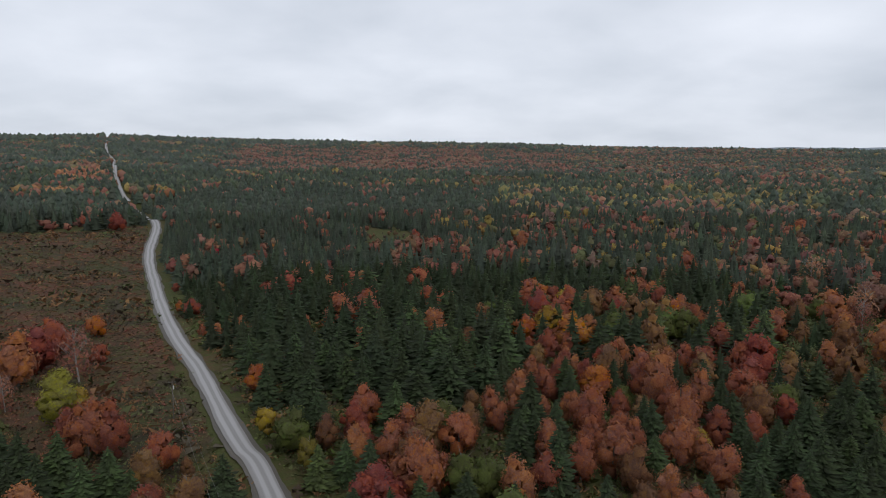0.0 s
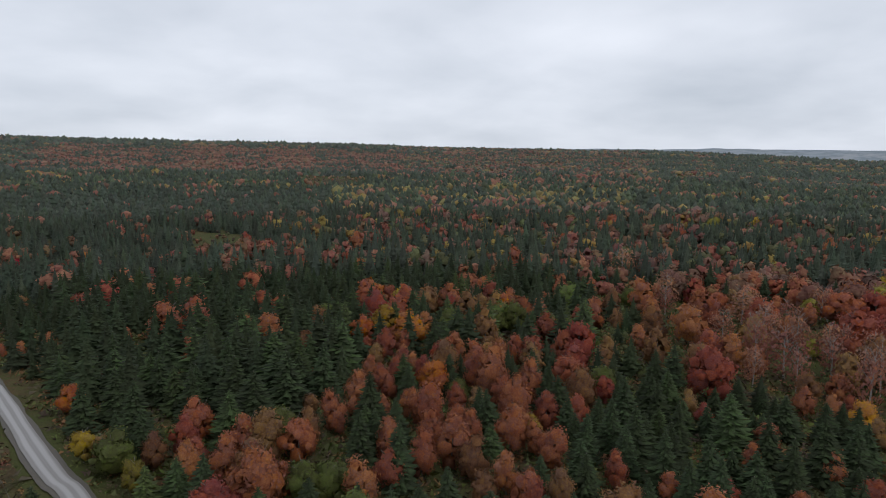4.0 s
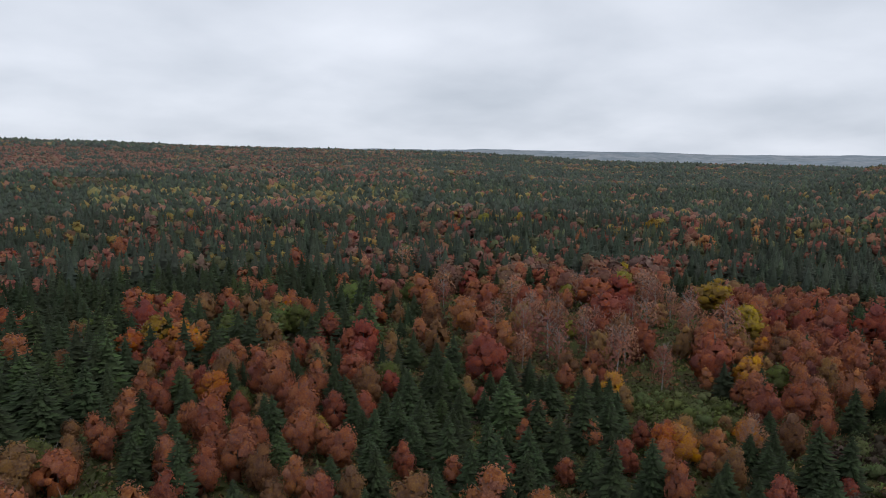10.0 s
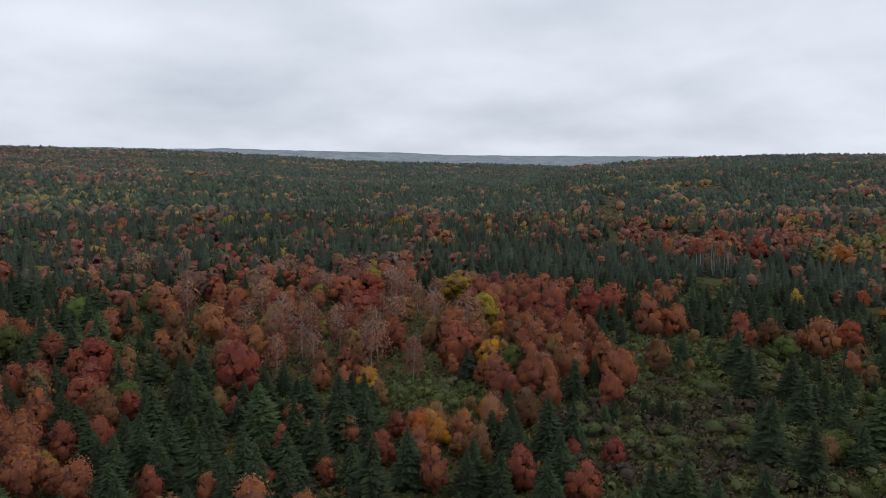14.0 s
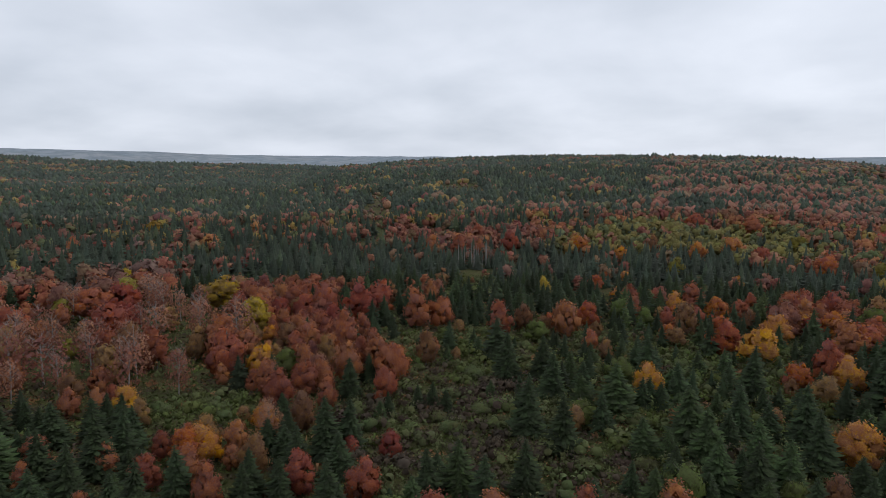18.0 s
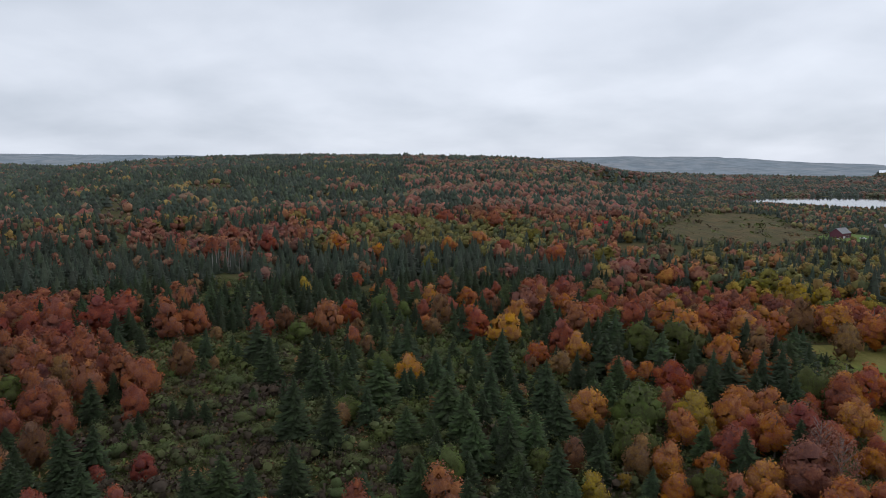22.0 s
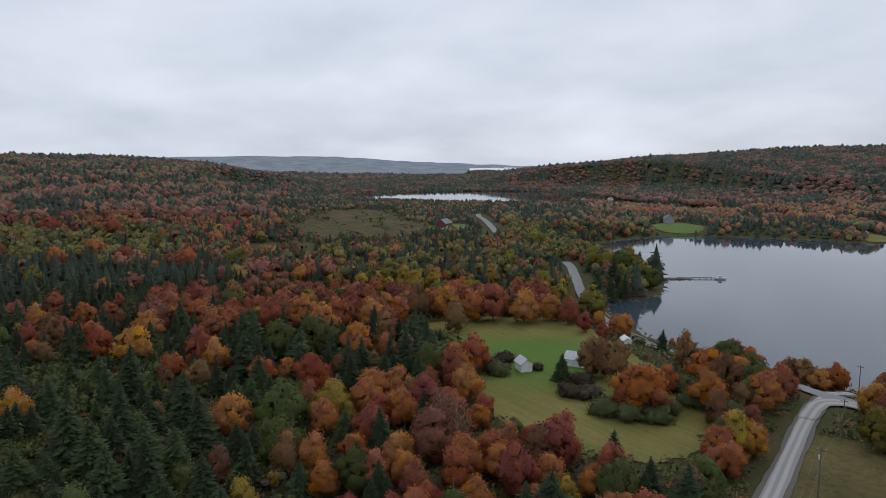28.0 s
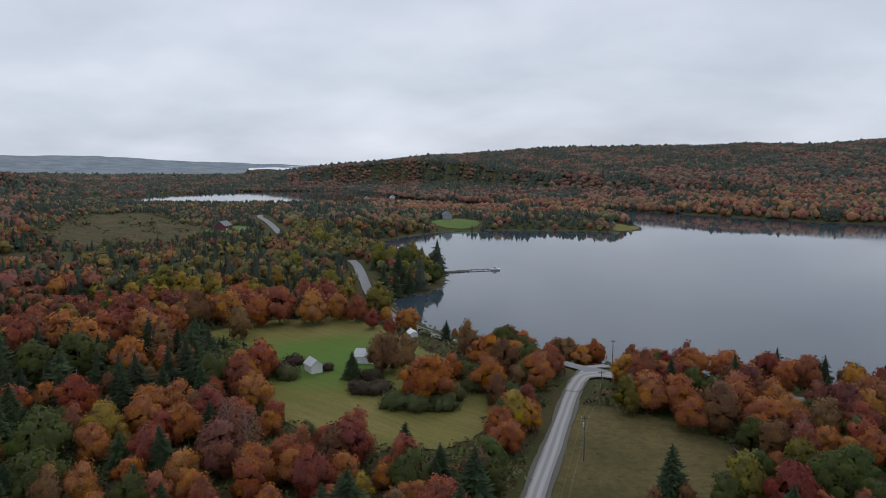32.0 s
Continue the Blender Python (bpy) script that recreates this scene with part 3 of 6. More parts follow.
ZONES += [
    (4.9, 27.8, 665, 948, 'yellow_mix', 1.0, 1.4),
    (0.4, 49.6, 364, 670, 'mixed', 1.0, 1.26),
    (1.9, 7.6, 927, 1125, 'open', 0.3, 0.84),
    (6.3, 27.7, 105, 214, 'rust_mix', 1.0, 0.95),
    (1.6, 8.1, 112, 133, 'alder', 0.8, 0.6),
    (27.3, 39.3, 109, 185, 'spruce', 1.2, 0.8),
    (20.1, 29.4, 209, 310, 'alder_mix', 0.9, 1.05),
    (31.0, 55.6, 190, 370, 'bare_mix', 1.0, 1.4),
    (40.5, 61.3, 135, 209, 'rust_open', 0.7, 0.8),
    (40.6, 61.5, 115, 154, 'rust_mix', 0.9, 0.8),
    (24.8, 38.2, 113, 182, 'spruce', 1.2, 0.8),
    (29.5, 79.1, 732, 3934, 'far_spruce', 1.0, 1.08),
]
ZONES += [
    (14.5, 29.6, 973, 1506, 'far_mixed', 1.0, 1.4),
    (14.2, 48.5, 370, 687, 'mixed', 1.0, 1.26),
    (47.5, 79.4, 447, 642, 'spruce_mix', 1.0, 1.08),
    (48.9, 79.6, 272, 473, 'spruce', 1.1, 0.9),
    (67.2, 75.7, 394, 574, 'red_open', 0.7, 0.96),
    (52.3, 70.6, 245, 317, 'red_mix', 1.1, 1.2),
    (54.2, 69.2, 165, 245, 'rust', 1.0, 0.95),
    (65.2, 80.1, 150, 223, 'alder', 1.0, 0.6),
    (46.6, 56.1, 134, 183, 'open', 0.5, 0.6),
    (42.7, 55.3, 105, 147, 'rust_mix', 0.9, 0.7),
    (55.3, 67.5, 109, 168, 'spruce_mix', 1.0, 0.75),
    (67.6, 80.5, 119, 158, 'alder_mix', 0.9, 0.6),
]
ZONES += [
    (61.6, 87.9, 754, 5000, 'far_spruce', 1.0, 1.08),
    (87.9, 107.7, 817, 5000, 'far_mixed', 1.0, 1.2),
    (60.2, 80.7, 535, 753, 'spruce_mix', 1.0, 1.08),
    (88.0, 107.8, 562, 846, 'far_red', 1.0, 1.2),
    (78.4, 108.0, 374, 596, 'orange_mix', 1.0, 1.08),
    (82.6, 89.3, 468, 549, 'lime', 1.0, 0.96),
    (68.6, 78.9, 423, 533, 'red_mix', 1.0, 1.08),
    (61.3, 85.4, 237, 451, 'spruce', 1.1, 0.96),
    (85.4, 108.2, 256, 408, 'spruce_mix', 1.1, 1.08),
    (68.4, 81.9, 105, 237, 'alder', 0.9, 0.55),
    (79.9, 93.7, 125, 241, 'spruce_alder', 0.9, 0.7),
    (88.3, 102.5, 172, 272, 'spruce_rust', 1.0, 0.85),
]
ZONES += [
    (62.3, 88.9, 113, 194, 'alder_dark', 0.8, 0.55),
    (88.9, 106.1, 122, 205, 'spruce_alder', 1.0, 0.8),
    (96.5, 116.9, 208, 310, 'red_orange', 1.1, 1.2),
    (98.9, 114.8, 208, 260, 'spruce_rust', 1.0, 1.2),
    (111.1, 128.3, 456, 973, 'spruce_mix', 0.9, 0.84),
    (110.3, 128.5, 315, 455, 'yellow_spruce', 1.1, 0.74),
    (105.9, 128.8, 229, 297, 'red_orange', 1.1, 1.26),
    (100.4, 124.1, 110, 189, 'orange_grove', 1.05, 1.0),
    (91.7, 101.4, 105, 132, 'spruce_alder', 1.0, 0.8),
    (100.7, 116.3, 1001, 3781, 'far_mixed', 1.0, 1.2),
    (107.0, 129.6, 447, 1475, 'flats', 1.0, 0.6),
    (125.3, 143.4, 642, 1421, 'flats', 1.0, 0.96),
]
ZONES += [
    (125.2, 143.2, 1385, 5000, 'far_red', 1.0, 1.0),
    (109.4, 131.0, 293, 477, 'yellow_spruce', 1.1, 0.74),
    (102.3, 121.1, 234, 288, 'red_orange', 1.1, 1.26),
    (118.5, 130.4, 108, 144, 'orange_grove', 1.0, 1.0),
    (105.2, 117.1, 229, 375, 'red_mix', 1.1, 1.2),
    (104.6, 123.7, 116, 222, 'orange_grove', 1.1, 1.0),
    (108.0, 123.6, 114, 166, 'rust_mix', 1.1, 0.9),
    (123.5, 140.3, 106, 118, 'orange_grove', 1.0, 1.0),
    (131.3, 138.8, 273, 536, 'green_yellow', 1.1, 1.56),
    (129.5, 134.2, 301, 579, 'yellow_spruce', 1.0, 0.74),
    (134.2, 152.1, 624, 905, 'flats', 1.1, 0.72),
    (152.0, 170.6, 737, 1073, 'hill_low', 1.0, 1.08),
]
ZONES += [
    (127.8, 152.0, 852, 1204, 'hill_low', 1.0, 1.08),
    (127.8, 170.4, 1049, 1401, 'far_red', 1.0, 1.2),
    (129.7, 170.3, 1359, 5000, 'hill_top', 1.0, 1.0),
    (152.5, 171.5, 137, 246, 'orange_grove', 1.1, 1.0),
    (161.8, 171.8, 119, 142, 'green_orange', 1.1, 0.9),
    (141.8, 148.5, 105, 159, 'orange_green', 1.1, 0.9),
    (85.4, 99.3, 425, 573, 'lime', 0.9, 0.96),
    (63.0, 94.7, 296, 442, 'spruce', 1.1, 0.96),
    (78.2, 104.2, 295, 386, 'spruce', 1.1, 0.96),
    (77.7, 102.2, 143, 253, 'spruce_alder', 1.0, 0.8),
    (91.4, 107.8, 116, 189, 'spruce_alder', 1.0, 0.75),
    (113.1, 121.1, 177, 227, 'spruce_alder', 0.9, 0.5),
]
ZONES += [
    (133.6, 152.4, 152, 285, 'grove', 1.0, 0.95),
    (114.5, 131.2, 882, 1535, 'flats', 0.8, 0.54),
    (111.4, 123.4, 178, 229, 'spruce_alder', 0.9, 0.42),
    (129.5, 137.0, 357, 676, 'yellow_spruce', 1.1, 0.84),
    (132.6, 139.4, 194, 226, 'wild', 0.0, 0.5),
    (129.6, 132.6, 237, 327, 'wild', 0.15, 0.48),
    (133.6, 140.1, 175, 235, 'wild', 0.0, 0.4),
    (-14.0, 3.5, 165, 400, 'spruce', 1.1, 1.35),
    (3.5, 26.0, 215, 300, 'spruce_mix', 1.0, 1.25),
    (27.0, 46.5, 126, 178, 'spruce', 1.25, 0.85),
    (30.0, 54.0, 188, 300, 'bare_mix', 0.36, 1.25),
    (100.5, 119.0, 185, 240, 'spruce', 1.1, 1.1),
    (100.0, 109.0, 118, 186, 'spruce_alder', 1.0, 0.9),
    (109.0, 132.0, 108, 184, 'orange_grove', 1.1, 1.0),
    (105.0, 129.3, 240, 306, 'red_orange', 1.1, 0.95),
    (105.0, 123.0, 306, 335, 'spruce_mix', 1.1, 0.9),
    (111.0, 123.0, 330, 420, 'yellow_spruce', 1.1, 0.9),
    (123.0, 130.2, 306, 470, 'lime_spruce', 1.1, 0.8),
    (126.0, 131.0, 470, 640, 'lime_spruce', 1.0, 0.8),
    (104.0, 111.5, 425, 520, 'open', 0.35, 0.7),
    (-34.0, -24.0, 585, 800, 'spruce', 1.1, 1.4),
    (-30.0, -26.0, 590, 625, 'red_mix', 0.6, 0.8),
    (-6.6, -2.9, 477, 574, 'clearing', 0.6, 0.5),
    (2.4, 7.2, 990, 1150, 'clearing', 0.6, 0.5),
    (32.0, 33.8, 1180, 1290, 'clearing', 0.6, 0.5),
    (44.5, 47.6, 985, 1085, 'clearing', 0.6, 0.5),
    (71.0, 74.0, 820, 960, 'clearing', 0.6, 0.5),
    (64.6, 66.4, 484, 870, 'clearing', 0.6, 0.5),
    (68.0, 73.2, 515, 565, 'clearing', 0.6, 0.5),
    (71.6, 76.0, 311, 385, 'open', 0.2, 0.6),
]

# ---- trees ----
MIXES = {
    "spruce": {"spruce": 80, "fir": 14, "rust": 3, "red": 1, "maroon": 1, "brown": 1},
    "far_spruce": {"spruce": 52, "fir": 16, "pine": 22, "rust": 3, "brown": 3, "yellow": 3, "red": 1},
    "spruce_mix": {"spruce": 45, "fir": 13, "pine": 12, "rust": 9, "red": 4, "yellow": 4, "green": 6, "brown": 5, "orange": 2},
    "far_red": {"spruce": 36, "fir": 8, "red": 12, "rust": 26, "maroon": 4, "brown": 14},
    "far_mixed": {"spruce": 36, "fir": 8, "pine": 12, "rust": 16, "red": 8, "brown": 12, "yellow": 4, "green": 4},
    "orange_mix": {"spruce": 30, "fir": 8, "orange": 8, "amber": 16, "rust": 14, "yellow": 6, "red": 4, "green": 8, "lime": 6},
    "rust": {"rust": 54, "red": 16, "maroon": 4, "orange": 2, "brown": 14, "spruce": 8, "green": 2},
    "rust_mix": {"rust": 42, "brown": 14, "red": 10, "orange": 1, "spruce": 18, "fir": 5, "green": 8, "bush": 2},
    "open": {"bush": 60, "brown": 20, "rust": 10, "spruce": 10},
    "red_mix": {"red": 26, "maroon": 20, "rust": 24, "brown": 8, "spruce": 18, "orange": 4},
    "red_open": {"red": 20, "rust": 26, "bush": 24, "bare": 10, "spruce": 20},
    "yellow_mix": {"yellow": 11, "lime": 10, "pine": 16, "spruce": 36, "fir": 16, "brown": 5, "rust": 6},
    "mixed": {"spruce": 62, "fir": 14, "rust": 4, "red": 3, "bare": 4, "brown": 3, "yellow": 3, "green": 5, "maroon": 2},
    "alder": {"bush": 62, "green": 8, "spruce": 16, "fir": 6, "brown": 6, "rust": 2},
    "alder_dark": {"bush": 42, "brown_bush": 26, "spruce": 18, "fir": 6, "brown": 8},
    "alder_mix": {"bush": 36, "green": 8, "spruce": 24, "brown": 14, "rust": 12, "maroon": 6},
    "bare_mix": {"bare": 40, "rust": 16, "red": 10, "brown": 12, "spruce": 6, "lime": 3, "bush": 13},
    "rust_open": {"rust": 26, "brown": 24, "bare": 16, "bush": 22, "orange": 6, "spruce": 6},
    "lime": {"lime": 50, "green": 30, "spruce": 12, "rust": 8},
    "spruce_alder": {"spruce": 48, "fir": 16, "bush": 24, "green": 6, "brown": 6},
    "spruce_rust": {"spruce": 46, "fir": 12, "rust": 20, "orange": 8, "brown": 8, "red": 6},
    "red_orange": {"red": 20, "rust": 34, "maroon": 8, "amber": 14, "orange": 6, "brown": 8, "green": 6, "spruce": 6},
    "yellow_spruce": {"spruce": 34, "fir": 12, "yellow": 18, "lime": 20, "rust": 9, "orange": 2, "brown": 4, "green": 8},
    "orange_grove": {"orange": 14, "amber": 28, "yellow": 4, "rust": 18, "red": 12, "maroon": 6, "brown": 8, "green": 10, "spruce": 12},
    "grove": {"amber": 28, "brown": 24, "orange": 12, "rust": 14, "bush": 16, "green": 6},
    "flats": {"spruce": 42, "fir": 18, "rust": 8, "brown": 8, "amber": 4, "lime": 10, "green": 10},
    "green_yellow": {"green": 50, "lime": 16, "yellow": 2, "spruce": 32},
    "hill_low": {"spruce": 20, "fir": 6, "amber": 14, "rust": 16, "orange": 12, "yellow": 8, "red": 10, "green": 10, "brown": 4},
    "hill_top": {"spruce": 46, "fir": 6, "pine": 16, "rust": 14, "brown": 12, "red": 6},
    "green_orange": {"green": 32, "lime": 14, "orange": 22, "red": 16, "rust": 10, "spruce": 6},
    "orange_green": {"orange": 20, "yellow": 18, "green": 28, "amber": 20, "bush": 8, "spruce": 6},
    "lime_spruce": {"spruce": 30, "fir": 10, "lime": 26, "yellow": 10, "green": 14, "amber": 6, "rust": 6},
    "clearing": {"brown_bush": 50, "brown": 20, "bush": 20, "rust": 10},
    "wild": {"spruce": 60, "fir": 10, "rust": 16, "brown": 6, "green": 8},
}
CONIFER = ("spruce", "fir", "pine")
BUSHY = ("bush", "brown_bush")
TINTS["bush"], TINTS["brown_bush"] = (0.112, 0.124, 0.050), (0.084, 0.062, 0.043)
LEAF["bush"], LEAF["brown_bush"] = leaf_mat("leaves_bush", TINTS["bush"], 0.03), leaf_mat("leaves_brown_bush", TINTS["brown_bush"], 0.02)


def unit(a):
    return a / (np.linalg.norm(a, axis=-1, keepdims=True) + 1e-9)


def facing(v, f, n):
    """Turns each triangle so that it looks the way its corners' normals look."""
    face = np.cross(v[f[:, 1]] - v[f[:, 0]], v[f[:, 2]] - v[f[:, 0]])
    back = (face * n[f].sum(1)).sum(1) < 0
    f = f.copy()
    f[back] = f[back][:, ::-1]
    return v, f, n


def spruce_arrays(rs, tiers=17, boughs=13, spread=0.25, broad=0.20):
    """A conifer one unit high: whorls of narrow boughs with hanging sides round a slim core, tips a little raised."""
    v, n, f = [], [], []
    lop = rs.rand() * 6.28
    for k in range(tiers):
        t = 0.03 + 0.93 * ((k + 0.5 * rs.rand()) / (tiers - 0.5)) ** 0.92
        reach = spread * (1 - t) ** 0.78 * (0.88 + 0.28 * rs.rand()) + 0.012
        turn, count = rs.rand() * 6.28, max(4, int(boughs * (1 - 0.6 * t)))
        for b in range(count):
            a = turn + 6.283 * b / count + (rs.rand() - 0.5) * 0.6
            L = reach * (0.62 + 0.62 * rs.rand()) * (1 + 0.13 * math.cos(a - lop))
            w, sag = max(L * broad, 0.006) * (0.8 + 0.5 * rs.rand()), L * (0.10 + 0.26 * rs.rand())
            ca, sa = math.cos(a), math.sin(a)
            z0, i = t + (rs.rand() - 0.5) * 0.03, len(v)
            for u, side, h, up, out in ((0.1, 0, 0.5, 0.9, 0.35), (0.62, 0, -0.25, 0.85, 0.5), (0.5 + 0.25 * rs.rand(), 1, -0.95, 0.30, 0.55),
                                        (0.5 + 0.25 * rs.rand(), -1, -0.95, 0.30, 0.55), (1.05, 0, -0.8 + 0.6 * rs.rand(), 0.6, 0.8)):
                v.append((ca * u * L - sa * side * w, sa * u * L + ca * side * w, z0 + h * sag))
                n.append((ca * out - sa * side * 0.4, sa * out + ca * side * 0.4, up))
            f += [(i, i + 1, i + 2), (i, i + 3, i + 1), (i + 1, i + 4, i + 2), (i + 1, i + 3, i + 4)]
    i = len(v)
    for q in range(6):
        a = 6.283 * q / 6
        v.append((math.cos(a) * spread * 0.62, math.sin(a) * spread * 0.62, 0.02))
        n.append((math.cos(a), math.sin(a), 0.4))
    v.append((0, 0, 0.97))
    n.append((0, 0, 1))
    f += [(i + q, i + (q + 1) % 6, i + 6) for q in range(6)]
    return facing(np.array(v), np.array(f), unit(np.array(n)))


def ico():
    b = bmesh.new()
    bmesh.ops.create_icosphere(b, subdivisions=1, radius=1.0)
    v = np.array([p.co[:] for p in b.verts])
    f = np.array([[p.index for p in q.verts] for q in b.faces])
    b.free()
    return v, f

ICO_V, ICO_F = ico()


def crown_arrays(rs, sprays=1500, size=0.018, wide=0.36, tall=0.42, mid=0.53, lobes=18, tip=0.25, knob=0.5, solid=0.84, lean=0.16, fray=0.44):
    """A leafy crown one unit high: uneven leafy boughs that bulge from a dome, fringed all over with fine leaf sprays."""
    off = (rs.rand(2) - 0.5) * lean

    def egg(d):
        up, low = np.clip(d[:, 2:3], 0, 1), np.clip(-d[:, 2:3], 0, 1)
        p = d * np.array((wide, wide, tall)) * (1 - np.concatenate([tip * up, tip * up, 0.12 * low], 1))
        p[:, :2] += off * (p[:, 2:3] + tall)
        return p

    k = np.arange(lobes) + 0.5
    z = 1 - 1.9 * k / lobes
    a = k * 2.39996 + rs.rand() * 6.28
    c = unit(np.column_stack([np.cos(a) * np.sqrt(1 - z * z), np.sin(a) * np.sqrt(1 - z * z), z]) + rs.normal(size=(lobes, 3)) * 0.22)
    at = egg(c) * (0.42 + 0.46 * rs.rand(lobes, 1))
    big = knob * wide * (0.55 + 0.75 * rs.rand(lobes))
    which = rs.choice(lobes, sprays, p=big ** 2 / (big ** 2).sum())
    d = unit(unit(rs.normal(size=(sprays, 3))) + c[which] * 0.7 + np.array((0, 0, 0.10)))
    p = at[which] + d * big[which][:, None] * (0.80 + fray * rs.rand(sprays, 1) ** 1.4) * np.array((1, 1, 0.95))
    nrm = unit(d * 0.5 + c[which] * 0.6 + np.array((0, 0, 0.15)))
    flat = unit(nrm + rs.normal(size=(sprays, 3)) * 0.5)
    e1 = unit(np.cross(flat, rs.normal(size=(sprays, 3))))
    e2 = np.cross(flat, e1)
    q = size * (0.5 + 1.0 * rs.rand(sprays, 1))
    v = [np.stack([p + e1 * q * 1.2, p - e1 * q * 0.8 + e2 * q, p - e1 * q * 0.6 - e2 * q * 0.9], 1).reshape(-1, 3)]
    n, f = [np.repeat(nrm, 3, 0)], [np.arange(sprays * 3).reshape(-1, 3)]
    for i in range(lobes if solid else 0):
        b = unit(ICO_V)
        v.append(at[i] + b * big[i] * solid * (0.82 + 0.36 * rs.rand(len(b), 1)) * np.array((1, 1, 0.95)))
        n.append(unit(b * 0.5 + c[i] * 0.6 + np.array((0, 0, 0.15))))
        f.append(ICO_F + sprays * 3 + i * len(b))
    return facing(np.vstack(v) + np.array((0, 0, mid)), np.vstack(f), np.vstack(n))


def limb(bm, a, b, r0, r1, sides=5):
    """A tapered round piece from a to b."""
    a, b = Vector(a), Vector(b)
    q = (b - a).to_track_quat("Z", "Y")
    rings = []
    for p, r in ((a, r0), (b, r1)):
        rings.append([bm.verts.new(p + q @ Vector((math.cos(6.283 * i / sides) * r, math.sin(6.283 * i / sides) * r, 0))) for i in range(sides)])
    for i in range(sides):
        j = (i + 1) % sides
        bm.faces.new((rings[0][i], rings[0][j], rings[1][j], rings[1][i]))
    bm.faces.new(rings[1])


def trunk_mesh(kind, rs):
    bm = bmesh.new()
    if kind in CONIFER:
        limb(bm, (0, 0, -0.04), (0, 0, 0.5), 0.020, 0.011)
        limb(bm, (0, 0, 0.5), (0, 0, 0.98), 0.011, 0.002)
    elif kind in BUSHY:
        for k in range(5):
            a = 1.256 * k + rs.rand()
            limb(bm, (0, 0, -0.06), (math.cos(a) * 0.3, math.sin(a) * 0.3, 0.55), 0.025, 0.008, 4)
    else:
        sway = (rs.rand(2) - 0.5) * 0.06
        fork = (sway[0], sway[1], 0.36)
        limb(bm, (0, 0, -0.04), fork, 0.020, 0.014, 6)
        top = (sway[0] * 2, sway[1] * 2, 0.86 if kind != "bare" else 0.97)
        limb(bm, fork, top, 0.014, 0.003)
        for k in range(7 if kind != "bare" else 18):
            a, u = 2.4 * k + rs.rand(), (k + 0.5) / (7 if kind != "bare" else 18)
            s = Vector(fork).lerp(Vector(top), u * 0.85)
            L = (0.26 - 0.12 * u) * (0.8 + 0.4 * rs.rand())
            e = s + Vector((math.cos(a) * L, math.sin(a) * L, L * (0.75 + 0.5 * rs.rand())))
            limb(bm, s, e, 0.008 if kind != "bare" else 0.0045, 0.0015, 4)
            if kind == "bare":
                for d in (-0.6, 0.6):
                    s2 = s.lerp(e, 0.5)
                    limb(bm, s2, s2 + Vector((math.cos(a + d) * L * 0.5, math.sin(a + d) * L * 0.5, L * 0.6)), 0.0025, 0.0008, 3)
    me = bpy.data.meshes.new("trunk")
    bm.to_mesh(me)
    bm.free()
    me.materials.append(PALE_BARK if kind in ("yellow", "lime", "bare") else BARK)
    return me


def crown_data(kind, rs, fine=True):
    """The crown of a kind; fine for those that stand near."""
    n, z = (1.7, 1.0) if fine else (0.65, 1.55)
    if kind in CONIFER:
        return spruce_arrays(rs, 28 if fine else 17, 24 if fine else 15, 0.31 if kind == "spruce" else 0.36, 0.15 if fine else 0.2)
    if kind in BUSHY:
        return crown_arrays(rs, int(700 * n), 0.040 * z, 0.80, 0.40, 0.36, 26, 0.0, 0.34, fray=0.8)
    if kind == "bare":
        return crown_arrays(rs, int(800 * n), 0.016 * z, 0.27, 0.46, 0.50, 24, 0.65, 0.6, 0, 0.1, 0.6)
    if kind in ("yellow", "lime"):
        return crown_arrays(rs, int(1050 * n), 0.019 * z, 0.29, 0.47, 0.45, 28, 0.50, 0.42)
    if kind in ("brown", "rust"):
        return crown_arrays(rs, int(1150 * n), 0.018 * z, 0.32, 0.48, 0.44, 32, 0.62, 0.40, fray=0.6)
    return crown_arrays(rs, int(1300 * n), 0.018 * z, 0.38, 0.46, 0.43, 36, 0.46, 0.36)


NAMES = {
    "spruce": ("spruce_tree", "dark green spruce with drooping boughs in the woods"), "fir": ("fir_tree", "olive green fir with dense boughs in the woods"), "pine": ("pine_tree", "light green pine in an even stand"),
    "red": ("red_maple_tree", "red-leaved maple in autumn colour"), "maroon": ("maroon_maple_tree", "deep maroon maple in autumn colour"),
    "rust": ("rust_maple_tree", "rust-coloured maple in full autumn leaf"), "brown": ("brown_birch_tree", "brown-leaved birch past its autumn colour"),
    "amber": ("amber_maple_tree", "amber-orange maple in full autumn leaf"), "orange": ("orange_maple_tree", "bright orange maple in autumn colour"), "yellow": ("yellow_birch_tree", "yellow-leaved birch with a pale trunk"),
    "green": ("green_alder_tree", "green-leaved tree not yet turned"), "lime": ("aspen_tree", "yellow-green aspen with a pale trunk"),
    "bare": ("bare_birch_tree", "half-bare pale birch with thin pinkish brown leaves"), "scarlet": ("scarlet_maple_tree", "small bright scarlet maple among the spruces"),
    "bush": ("alder_bush", "low olive green alder bush"), "brown_bush": ("heath_bush", "low brown leafless bush"),
}
TINTS["bare"] = (0.190, 0.098, 0.070)
# greys that paint distance haze into the leaf colours of the farther woods
HAZE_LEAF, HAZE_CONIFER = (0.175, 0.145, 0.128), (0.128, 0.146, 0.134)
FORMS, COUNT = {}, {}


